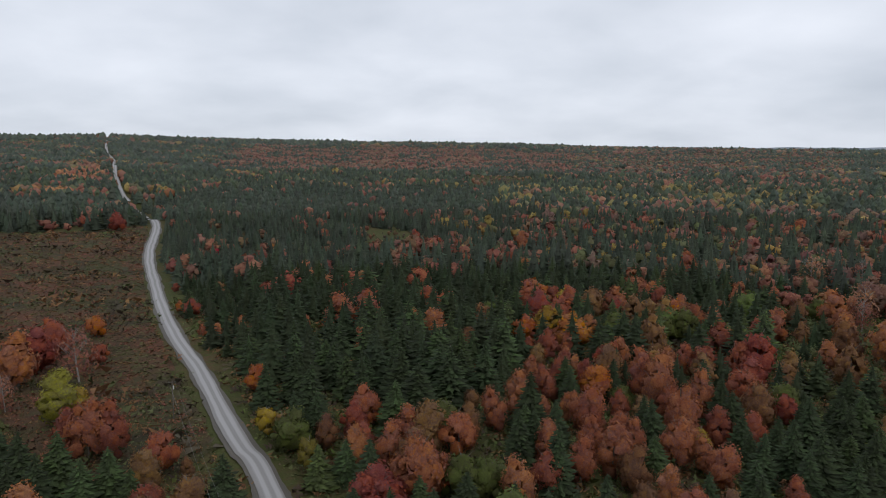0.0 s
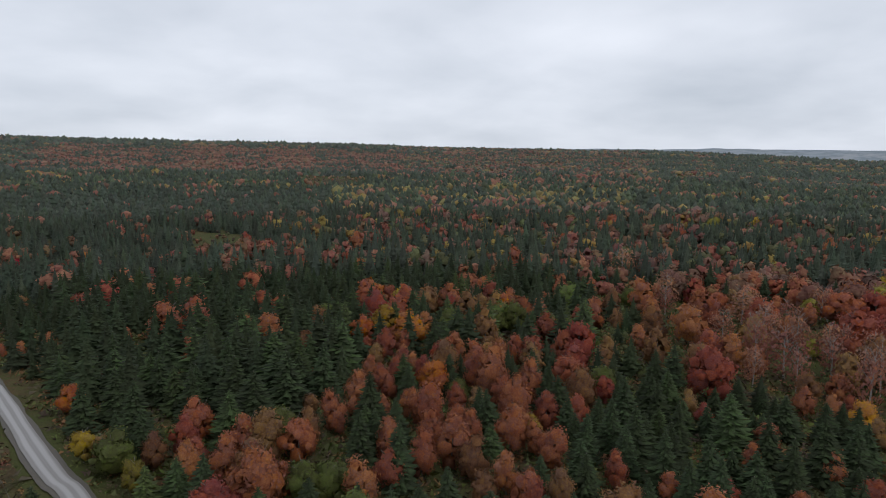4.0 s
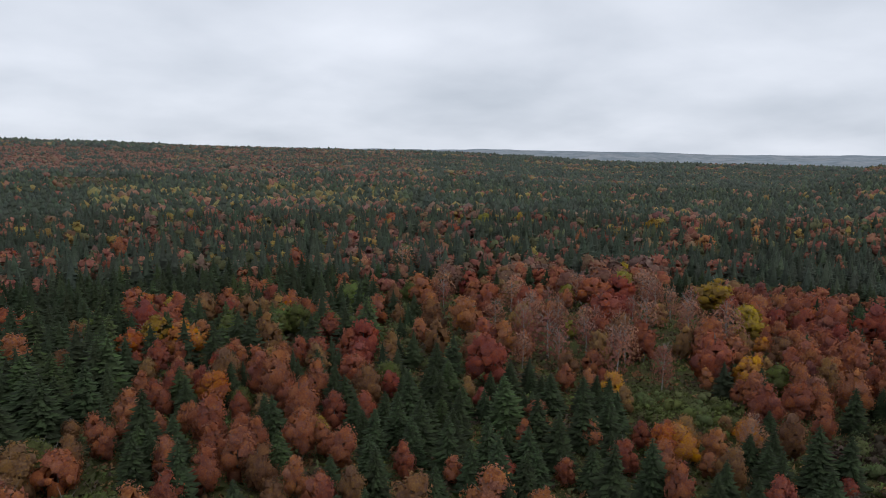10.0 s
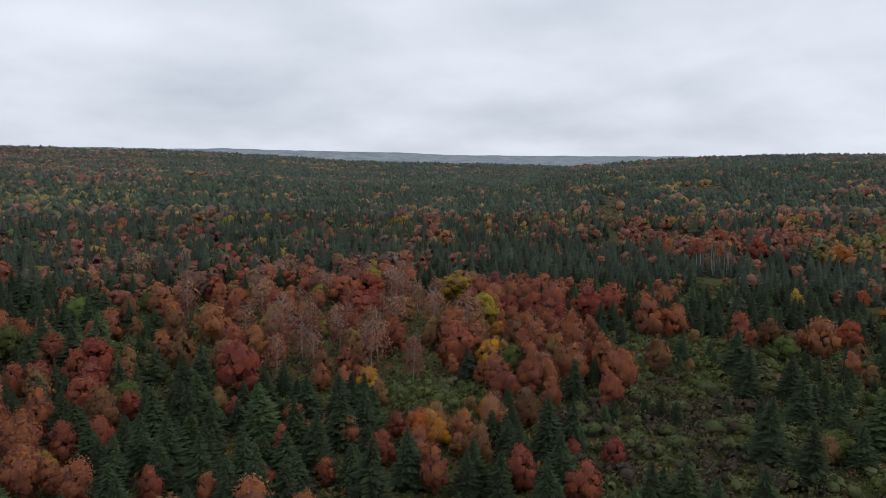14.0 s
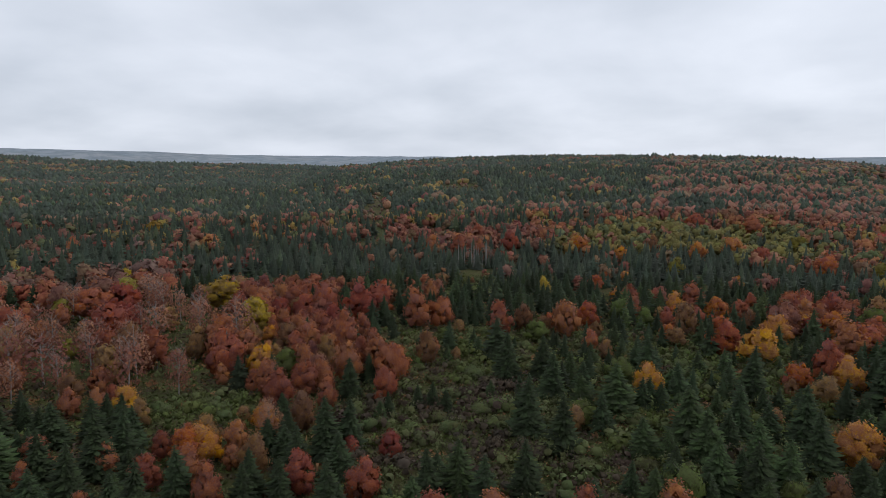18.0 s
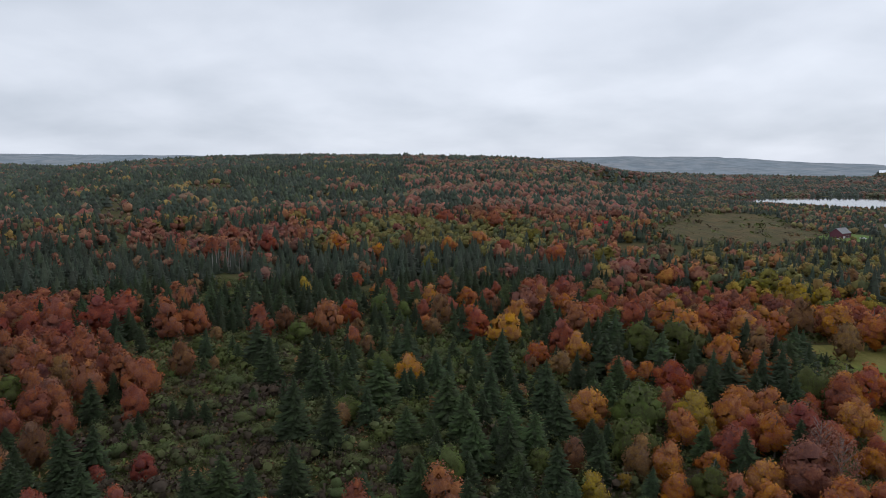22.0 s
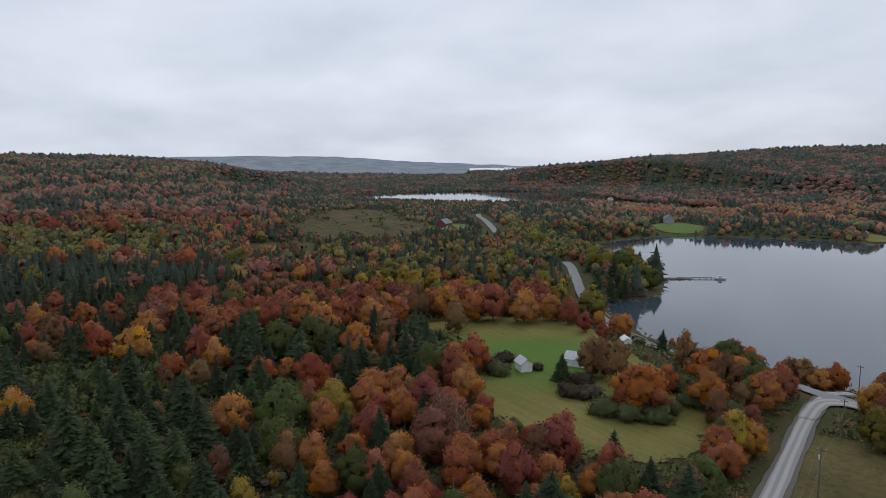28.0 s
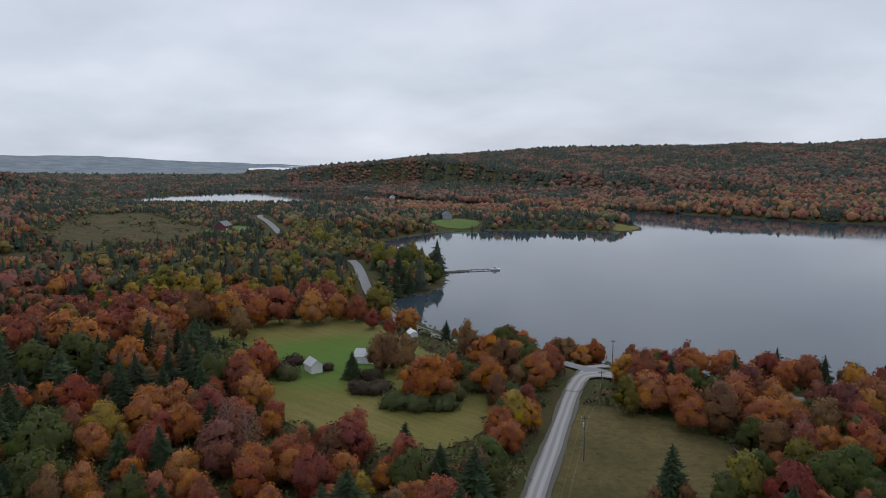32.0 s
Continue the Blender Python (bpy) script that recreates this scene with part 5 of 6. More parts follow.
LANDMARKS += [
    ("lime", 298.4, -145.6, 15, 1.09), ("yellow", 276.3, -142.7, 14, 1), ("yellow", 268.6, -152.8, 12.4, 1), ("lime", 301, -119.8, 8.4, 1),
    ("lime", 383.1, -299.1, 15, 1.45), ("lime", 311.2, -225, 13.5, 1), ("yellow", 270, -186.2, 12.3, 1), ("brown", 312.3, -190.9, 11.6, 1),
    ("yellow", 269.6, -144.8, 13.8, 1), ("yellow", 251.9, -88.5, 13.4, 1), ("brown_bush", 166.6, -119.4, 3.5, 1.45), ("brown_bush", 162.2, -111.8, 3.5, 1.45),
    ("bush", 157.1, -110.3, 4.3, 1), ("amber", 202.2, -166.6, 12.3, 1), ("red", 194.4, -168.1, 11, 1), ("red", 182.1, -165.4, 7.9, 1),
    ("red", 171.5, -163.6, 6.6, 1), ("lime", 254.3, -204, 11.5, 1), ("brown", 142.1, -130.6, 11.7, 1), ("brown", 139, -132.5, 12.5, 1),
    ("brown", 135.5, -134.6, 11.6, 1), ("orange", 114.5, -122.9, 15, 1.18),
]
LANDMARKS += [
    ("orange", 121.1, -138.6, 8.4, 1), ("orange", 117.9, -121, 10.4, 1), ("brown_bush", 133.2, -116.6, 3.5, 1.44), ("brown_bush", 130.2, -119.9, 3.5, 1.45),
    ("bush", 118.6, -114.7, 4.5, 1.18), ("bush", 112.8, -117.7, 4.5, 1.16), ("bush", 108.8, -121.4, 4.5, 1.04), ("bush", 111.2, -128.6, 3.9, 1),
    ("fir", 143.1, -122, 8.2, 1), ("brown_bush", 154.3, -122.4, 2.4, 1), ("brown_bush", 138.6, -125.5, 3.5, 1.21), ("brown", 130.4, -156.9, 11.5, 1),
    ("orange", 119.6, -151.5, 12.6, 1), ("brown", 111.6, -148.8, 12.2, 1), ("orange", 107.3, -138.2, 11.5, 1), ("bush", 119.2, -144, 4.5, 1.32),
    ("green", 104.4, -147.9, 8.3, 1), ("amber", 100.8, -149.1, 11.8, 1), ("red", 103.3, -160.6, 9.6, 1), ("amber", 123.3, -194.1, 7.4, 1),
    ("brown", 99.4, -130.4, 9, 1), ("bush", 111.4, -137.6, 4.5, 1.12),
]
LANDMARKS += [
    ("bush", 102.6, -139.3, 4.5, 1.01), ("brown", 103.8, -144.6, 7.8, 1), ("yellow", 87.4, -121.9, 11.1, 1), ("orange", 85.4, -123.3, 8.7, 1),
    ("green", 91.7, -122.5, 7.1, 1), ("amber", 81.9, -112.3, 8.1, 1), ("amber", 84.2, -110.6, 6.6, 1), ("green", 79.8, -101.3, 8.8, 1),
    ("bare", 75.4, -93.3, 8.1, 1), ("red", 89.8, -89.8, 9, 1), ("amber", 90.6, -86.1, 6, 1), ("yellow", 86.7, -75.6, 7.3, 1),
    ("orange", 89.2, -83.2, 5.9, 1), ("spruce", 79.9, -86.9, 8, 1), ("spruce", 78, -92.5, 6.2, 1), ("orange", 81, -80.2, 5.6, 1),
    ("green", 73.5, -94.9, 8.3, 1), ("amber", 79.3, -81.9, 6.7, 1), ("amber", 94.7, -78.5, 8.5, 1), ("amber", 86.7, -69.4, 7.8, 1),
    ("spruce", 150.8, -169.7, 7.5, 1), ("amber", 167.7, -193.5, 4, 0.82),
]
LANDMARKS += [
    ("orange", 85.2, -167.6, 9.4, 1), ("green", 83.8, -178.3, 6.8, 1), ("orange", 75.2, -170.1, 9.3, 1), ("lime", 74.5, -148.3, 11.4, 1),
    ("amber", 70.7, -152.4, 11.5, 1), ("amber", 65.7, -156.8, 11.5, 1.01), ("green", 68.4, -171.9, 8.5, 1), ("brown", 63.2, -183.4, 6.7, 1),
    ("brown", 54.1, -150.6, 11.5, 1.23), ("amber", 53, -161.5, 11.5, 1.01), ("orange", 45.9, -166.8, 9.9, 1), ("maroon", 38.6, -172.7, 10.8, 1),
    ("orange", 30.4, -177.4, 10.2, 1), ("amber", 58, -148, 9.9, 1), ("brown", 34.5, -160.3, 10.9, 1), ("amber", 42.3, -162.6, 9.6, 1),
    ("green", 39.9, -167.3, 7.9, 1), ("brown", 46.6, -161.4, 7.8, 1), ("green", 29.9, -162.3, 7.6, 1), ("amber", 27.1, -157.7, 9.2, 1),
    ("amber", 24, -154.1, 9, 1), ("amber", 32, -152.7, 8, 1),
]
LANDMARKS += [
    ("amber", 27.7, -151.5, 7.2, 1), ("bare", 36.2, -148.7, 7.6, 1), ("red", 29.8, -120.4, 11.7, 1), ("lime", 37.1, -119.4, 12.1, 1),
    ("green", 39.4, -133.3, 6.6, 1), ("green", 26.6, -132.3, 11, 1), ("green", 24.4, -140.9, 10, 1), ("green", 20.3, -131.4, 7.5, 1),
    ("spruce", 47.5, -112.4, 11.4, 1), ("brown", 47.8, -106.8, 5.4, 1), ("brown", 44.8, -112.4, 5.6, 1), ("amber", 37.7, -137.9, 5.1, 1),
    ("green", 38.6, -114.7, 8.4, 1), ("amber", 26.4, -121.2, 7.1, 1), ("lime", 288.2, -265.8, 15.6, 1), ("lime", 275.7, -264.4, 15.2, 1),
    ("lime", 274, -281.8, 19, 1.11), ("green", 272.9, -271.6, 16.2, 1), ("lime", 258.4, -274.5, 15.9, 1), ("spruce", 250.8, -245.6, 19, 1.14),
    ("green", 251, -273.2, 12.5, 1), ("spruce", 233.2, -219.1, 19, 1.04),
]
LANDMARKS += [
    ("spruce", 240.5, -243.2, 13.1, 1), ("spruce", 239.7, -232.6, 12.8, 1), ("lime", 253.1, -251.8, 14.3, 1), ("green", 257.2, -268.8, 11.7, 1),
]

LANDMARKS += [
    ("scarlet", 536.0, -132.0, 13.0, 1.1), ("scarlet", 528.0, -124.0, 11.0, 1.0), ("scarlet", 544.0, -142.0, 10.0, 1.0), ("spruce", 217.0, -157.5, 11.5, 0.8),
]

# ---- planting: where each kind grows ----
RS = np.random.RandomState(11)
KINDS = list(NAMES)


def zone_at(x, y):
    """For each place: the mix's number, the density and the height of its wood."""
    r, az = np.hypot(x, y), np.degrees(np.arctan2(x, y))
    az = np.where(az < -120, az + 360, az)
    az = az + wavy(x, y, 45 + 0.1 * r.mean(), 0.3) * 1.2
    rr = r * (1 + 0.05 * wavy(x, y, 60 + 0.1 * r.mean(), 1.9))
    which, dens, high = np.full(x.shape, -1), np.ones(x.shape), np.ones(x.shape)
    for i, (a0, a1, r0, r1, mix, den, hs) in enumerate(ZONES):
        q = (az > a0) & (az < a1) & (rr > r0) & (rr < r1)
        which[q], dens[q], high[q] = i, den, hs
    return which, dens, high


def clear(x, y, room):
    """True where a tree may stand: off the water, the roads and the open fields."""
    ok = np.ones(x.shape, bool)
    for shore in (LAKE, INLET):
        ok &= inside(x, y, shore) < -4 - room * 0.5
    for way, w in ((ROAD_A, 6.5), (ROAD_FAR, 5.0), (ROAD_P, 5.5), (ROAD_H, 9.0)):
        ok &= off_line(x, y, way) > w + room * 0.5
    for field in (FIELD, ROUGH_FIELD, HEATH_FIELD, PASTURE_FIELD, LAWN_A, LAWN_B, LAWN_C):
        ok &= inside(x, y, field) < -room * 1.2
    return ok


def spots(r0, r1, gap, az0=-40.0, az1=176.0):
    """Uneven places about gap metres apart between two distances."""
    n_r = int((r1 - r0) / (gap * 0.87))
    xs, ys = [], []
    for k in range(n_r):
        r = r0 + (k + 0.5) * (r1 - r0) / n_r
        n = int(radians(az1 - az0) * r / gap)
        a = np.radians(az0 + (np.arange(n) + 0.5 * (k % 2) + 0.25 + 0.95 * (RS.rand(n) - 0.5)) / n * (az1 - az0))
        q = r + (RS.rand(n) - 0.5) * gap * 0.95
        xs.append(np.sin(a) * q), ys.append(np.cos(a) * q)
    return np.concatenate(xs), np.concatenate(ys)


def pick(which, drift, share=0.74):
    """A kind for each place by its mix; alike ones gather where drift is alike."""
    kinds, u = np.zeros(which.shape, int), RS.rand(*which.shape)
    u = np.where(RS.rand(*which.shape) < share, drift, u)
    for z in np.unique(which):
        mix = MIXES[ZONES[z][4] if z >= 0 else "wild"]
        names, w = list(mix), np.cumsum(list(mix.values()))
        q = which == z
        kinds[q] = np.array([KINDS.index(n) for n in names])[np.searchsorted(w / w[-1], u[q], "right").clip(0, len(names) - 1)]
    return kinds


def gather(x, y, s, loose=0.5):
    w = wavy(x, y, s, 0.4) + 0.8 * wavy(x, y, s * 0.37, 1.1) + 0.5 * wavy(x, y, s * 2.7, 2.6) + RS.rand(*x.shape) * loose
    return np.argsort(np.argsort(w)) / len(w)


def heights(kinds, hs):
    con, bush = np.isin(kinds, [KINDS.index(k) for k in CONIFER]), np.isin(kinds, [KINDS.index(k) for k in BUSHY])
    h = np.where(con, 8.0 + 5.5 * RS.rand(*kinds.shape), 7.5 + 4.5 * RS.rand(*kinds.shape))
    return np.where(bush, 1.8 + 1.6 * RS.rand(*kinds.shape), h * hs), con, bush


# landmarks first, then the near woods as single trees
TAKEN = [(x, y, h * 0.28 * w) for _, x, y, h, w in LANDMARKS]
for kind, x, y, h, w in LANDMARKS:
    tree(kind, x, y, h, w, (x * 37 + y * 11) % 360)

def untaken(x, y, room):
    ok = np.ones(x.shape, bool)
    for tx, ty, tr in TAKEN:
        ok &= (x - tx) ** 2 + (y - ty) ** 2 > (tr + room) ** 2
    return ok

X, Y = spots(92, 340, 7.6)
WHICH, DENS, HIGH = zone_at(X, Y)
keep = clear(X, Y, 3.0) & untaken(X, Y, 2.2) & (RS.rand(len(X)) < DENS * 0.9)
X, Y, WHICH, HIGH = X[keep], Y[keep], WHICH[keep], HIGH[keep]
KIND = pick(WHICH, gather(X, Y, 38))
H = heights(KIND, HIGH * 0.95)[0]
order = np.argsort(np.hypot(X, Y))
later = []
for i in order:
    k = KINDS[KIND[i]]
    if COUNT.get(k, 0) < 290 and math.hypot(X[i], Y[i]) < 300:
        tree(k, X[i], Y[i], H[i], 0.9 + 0.4 * RS.rand(), 360 * RS.rand())
    else:
        later.append(i)
later = np.array(later, int)
REST = (X[later], Y[later], KIND[later], H[later])


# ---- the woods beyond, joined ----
def joined(name, label, category, x, y, kinds, h, forms, fat=1.0, haze=0.0):
    """One mesh of many trees; forms: a list of arrays one unit high; the last share paints distance haze into the leaf
    tints as grey.
    """
    vs, fs, ts, ns, n = [], [], [], [], 0
    z = ground_z(x, y)
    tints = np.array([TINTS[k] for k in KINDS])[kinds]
    # distance haze painted into the tints: grey mixed over the leaf colours
    tints = tints * (1 - haze) + np.array(HAZE_CONIFER if "spruce" in name else HAZE_LEAF) * haze
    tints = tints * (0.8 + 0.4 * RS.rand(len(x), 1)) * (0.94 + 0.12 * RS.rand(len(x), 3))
    which = RS.randint(0, len(forms), len(x))
    for q, (fv, ff, fn) in enumerate(forms):
        s = np.where(which == q)[0]
        if not len(s):
            continue
        a, w = RS.rand(len(s)) * 6.283, h[s] * fat * (0.85 + 0.35 * RS.rand(len(s)))
        ca, sa = np.cos(a)[:, None], np.sin(a)[:, None]
        px = x[s, None] + (fv[None, :, 0] * ca - fv[None, :, 1] * sa) * w[:, None]
        py = y[s, None] + (fv[None, :, 0] * sa + fv[None, :, 1] * ca) * w[:, None]
        pz = z[s, None] - 0.2 + fv[None, :, 2] * h[s, None]
        vs.append(np.stack([px, py, pz], -1).reshape(-1, 3))
        ns.append(np.stack([fn[None, :, 0] * ca - fn[None, :, 1] * sa, fn[None, :, 0] * sa + fn[None, :, 1] * ca, fn[None, :, 2] + 0 * ca], -1).reshape(-1, 3))
        fs.append((ff[None] + (np.arange(len(s)) * len(fv))[:, None, None]).reshape(-1, 3) + n)
        ts.append(np.repeat(tints[s], len(fv), 0))
        n += len(s) * len(fv)
    if not vs:
        return None
    ob = new(name, mesh_of(name, np.vstack(vs), np.vstack(fs), WOODS, np.vstack(ts), normals=np.vstack(ns)))
    return tagged(ob, label, category, kind="stuff")


def cone_form(rs, tiers, points, spread):
    """A simple conifer: ragged skirts one over the other."""
    v, n, f = [], [], []
    for k in range(tiers):
        i, z0, z1 = len(v), 0.04 + 0.9 * k / tiers, min(1.0, 0.04 + 0.9 * (k + 1.75) / tiers)
        rad = spread * (1 - 0.82 * k / tiers)
        v.append((0, 0, z1))
        n.append((0, 0, 1))
        for j in range(points * 2):
            a, q = 3.1416 * j / points + k, rad * ((1.1 if j % 2 else 0.66) + 0.2 * rs.rand())
            v.append((math.cos(a) * q, math.sin(a) * q, z0 + (0.0 if j % 2 else 0.05) + 0.03 * rs.rand()))
            n.append((math.cos(a), math.sin(a), 0.5))
        f += [(i, i + 1 + j, i + 1 + (j + 1) % (points * 2)) for j in range(points * 2)]
    return facing(np.array(v), np.array(f), unit(np.array(n)))


def dome_form(rs, wide, bumps, sprays, size):
    """A simple broad crown that reaches the ground: an uneven dome with smaller ones on it and a few loose sprays."""
    b = unit(ICO_V)
    v, n, f = [b * (0.85 + 0.3 * rs.rand(len(b), 1)) * np.array((wide, wide, 0.46)) + np.array((0, 0, 0.46))], [unit(b + np.array((0, 0, 0.3)))], [ICO_F]
    for k in range(bumps):
        a, q = 2.4 * k + rs.rand(), 0.45 + 0.2 * rs.rand()
        at = np.array((math.cos(a) * wide * 0.5, math.sin(a) * wide * 0.5, 0.5 + 0.22 * rs.rand()))
        v.append(at + b * (0.85 + 0.3 * rs.rand(len(b), 1)) * np.array((wide, wide, 0.42)) * q)
        n.append(unit(b + np.array((0, 0, 0.3))))
        f.append(ICO_F + len(b) * (k + 1))
    m = len(b) * (bumps + 1)
    d = unit(rs.normal(size=(sprays, 3)) + np.array((0, 0, 0.5)))
    p = d * np.array((wide, wide, 0.46)) * (0.95 + 0.25 * rs.rand(sprays, 1)) + np.array((0, 0, 0.46))
    v.append((p[:, None] + rs.normal(size=(sprays, 3, 3)) * size).reshape(-1, 3))
    n.append(np.repeat(d, 3, 0))
    f.append(np.arange(sprays * 3).reshape(-1, 3) + m)
    return facing(np.vstack(v), np.vstack(f), np.vstack(n))


rs = np.random.RandomState(3)
NEAR_CON = [spruce_arrays(np.random.RandomState(k), 16, 13, 0.30, 0.20) for k in range(5)]
NEAR_LEAF = [crown_arrays(np.random.RandomState(k), 230, 0.036, 0.35, 0.46, 0.47, 14, 0.4 + 0.12 * (k % 3), 0.46) for k in range(6)]
THICKET = [crown_arrays(np.random.RandomState(k), 130, 0.060, 0.85, 0.40, 0.34, 5, 0.0, 0.5, 0.55, 0.4, 0.9) for k in range(6)]
MID_CON = [spruce_arrays(np.random.RandomState(20 + k), 9, 8, 0.29, 0.26) for k in range(4)]
MID_LEAF = [crown_arrays(np.random.RandomState(30 + k), 70, 0.055, 0.36, 0.45, 0.48, 7, 0.35 + 0.14 * (k % 3), 0.55) for k in range(6)]
HILL_CON = [cone_form(rs, 3, 3, 0.29) for _ in range(4)]
HILL_LEAF = [dome_form(np.random.RandomState(40 + k), 0.38, 1, 8, 0.08) for k in range(6)]
FAR_CON = [cone_form(rs, 2, 3, 0.30) for _ in range(3)]
FAR_LEAF = [dome_form(np.random.RandomState(50 + k), 0.42, 0, 5, 0.12) for k in range(5)]


def wood(r0, r1, gap, share, con_forms, leaf_forms, where, az0=-40.0, az1=176.0, tall=1.0, fat=1.0, haze=0.0):
    x, y = spots(r0, r1, gap, az0, az1)
    which, dens, high = zone_at(x, y)
    glade = (wavy(x, y, 95 + 0.1 * r0, 5.1) + 0.6 * wavy(x, y, 34 + 0.05 * r0, 2.2) > 0.85) & (r0 > 300) & (r0 < 1100)
    ok = clear(x, y, gap * 0.35) & (RS.rand(len(x)) < dens * share * np.where(glade, 0.4, 1.0))
    x, y, which, high = x[ok], y[ok], which[ok], high[ok]
    kinds = pick(which, gather(x, y, 40 + r0 * 0.11, 0.5), 0.35 if r0 < 600 else 0.72)
    stand = wavy(x, y, 70 + 0.12 * r0, 3.3) + 0.5 * wavy(x, y, 26 + 0.05 * r0, 0.9)
    h, con, bush = heights(kinds, high * tall * (1 + 0.2 * stand))
    h = h * np.where(con, 0.75 + 0.45 * RS.rand(len(h)), 1.0)
    joined("spruce_wood", "dark spruce and fir forest " + where, "forest", x[con], y[con], kinds[con], h[con], con_forms, fat * 1.15, haze * 0.7)
    joined("autumn_wood", "red, rust and yellow autumn woods " + where, "forest", x[~con], y[~con], kinds[~con], h[~con], leaf_forms, fat, haze * 0.8)


con = np.isin(REST[2], [KINDS.index(k) for k in CONIFER])
joined("spruce_wood", "dense dark spruces between the nearer trees", "forest", *(a[con] for a in REST), NEAR_CON, 1.0)
joined("autumn_wood", "autumn trees and bushes between the nearer trees", "forest", *(a[~con] for a in REST), NEAR_LEAF, 1.0)

# alder thickets on the open ground between the trees
THICK = [i for i, z in enumerate(ZONES) if z[4] in ("alder", "alder_dark", "alder_mix", "open", "spruce_alder", "rust_open", "red_open")]
x, y = spots(94, 360, 4.4)
zone = zone_at(x, y)[0]
ok = np.isin(zone, THICK) & clear(x, y, 1.0) & (RS.rand(len(x)) < 0.8)
x, y = x[ok], y[ok]
patch = wavy(x, y, 30, 2.1) + 0.7 * wavy(x, y, 12, 0.2) + RS.rand(len(x)) * 0.8 + 0.9 * np.isin(zone[ok], [i for i, z in enumerate(ZONES) if z[4] == "alder_dark"])
k = np.array([KINDS.index("bush"), KINDS.index("green"), KINDS.index("bush"), KINDS.index("brown_bush")])[np.clip((patch + 1.2) * 1.25, 0, 3.99).astype(int)]
joined("alder_thicket", "olive and brown alder thicket on the open ground", "undergrowth", x, y, k, 1.7 + 2.6 * RS.rand(len(x)), THICKET, 0.95)
# the share of painted haze in the tints grows with distance
wood(338, 640, 7.0, 0.95, MID_CON, MID_LEAF, "in the middle distance", haze=0.32)
wood(636, 1150, 7.8, 1.0, HILL_CON, HILL_LEAF, "on the rising ground", tall=0.88, fat=1.15, haze=0.45)
wood(1148, 2050, 9.6, 1.0, FAR_CON, FAR_LEAF, "on the far slopes", tall=0.7, fat=1.75, haze=0.62)
wood(2040, 2800, 17.0, 1.0, FAR_CON, FAR_LEAF, "along the far ridges", tall=1.1, fat=1.9, haze=0.7)
wood(60, 900, 26.0, 0.9, FAR_CON, FAR_LEAF, "behind the road", az0=176.0, az1=320.0)


SNAGS = ((369, 116), (382, 102))
# dead pale trunks left standing at the edge of the spruces
for i in range(14):
    bm = bmesh.new()
    tall = 10.5 + 4.5 * RS.rand()
    top = Vector(((RS.rand() - 0.5) * 0.5, (RS.rand() - 0.5) * 0.5, tall))
    limb(bm, (0, 0, -0.3), top, 0.26, 0.06, 6)
    for k in range(9):
        s = Vector((0, 0, 0)).lerp(top, 0.3 + 0.07 * k)
        a = RS.rand() * 6.28
        limb(bm, s, s + Vector((math.cos(a), math.sin(a), 0.2)) * (0.5 + 0.7 * RS.rand()), 0.035, 0.01, 3)
    me = bpy.data.meshes.new("dead_tree")
    bm.to_mesh(me)
    bm.free()
    me.materials.append(PALE_BARK)
    x, y = SNAGS[0][0] + (SNAGS[1][0] - SNAGS[0][0]) * i / 13 + RS.rand() * 5, SNAGS[0][1] + (SNAGS[1][1] - SNAGS[0][1]) * i / 13 + RS.rand() * 5
    ob = tagged(new("dead_tree", me), "bare pale dead trunk standing at the edge of spruces", "tree", "dead trunks")
    ob.matrix_world = pose(x, y, float(ground_z(x, y)))


# ---- low growth on the open ground, the heath and the wood's floor ----
def low_growth(name, label, r0, r1, gap, where, kinds, tall, az0=-40.0, az1=176.0):
    x, y = spots(r0, r1, gap, az0, az1)
    ok = where(x, y)
    for way, w in ((ROAD_A, 4.6), (ROAD_P, 8.5)):
        ok &= off_line(x, y, way) > w
    for shore in (LAKE, INLET):
        ok &= inside(x, y, shore) < -1.0
    x, y = x[ok], y[ok]
    names = [KINDS.index(k) for k in kinds]
    patch = (wavy(x, y, 28, 0.7) + wavy(x, y, 11, 2.2) * 0.6 + RS.rand(len(x)) * 1.2 + 0.7) / 2.8
    k = np.array(names)[(np.clip(patch, 0, 0.999) * len(names)).astype(int)]
    joined(name, label, "undergrowth", x, y, k, tall * (0.5 + RS.rand(len(x))), LOW_FORMS, 1.0)

LOW_FORMS = []
for _ in range(5):
    lc = rs.normal(size=(18, 3)) * np.array((0.55, 0.55, 0.22)) + np.array((0, 0, 0.42))
    tri = lc[:, None] + rs.normal(size=(18, 3, 3)) * np.array((0.24, 0.24, 0.2))
    LOW_FORMS.append(facing(tri.reshape(-1, 3), np.arange(54).reshape(-1, 3), unit(np.repeat(unit(lc) * 0.5 + np.array((0, 0, 0.8)), 3, 0))))

def wooded(x, y):
    ok = np.ones(x.shape, bool)
    for field in (FIELD, ROUGH_FIELD, HEATH_FIELD):
        ok &= inside(x, y, field) < 0.5
    return ok

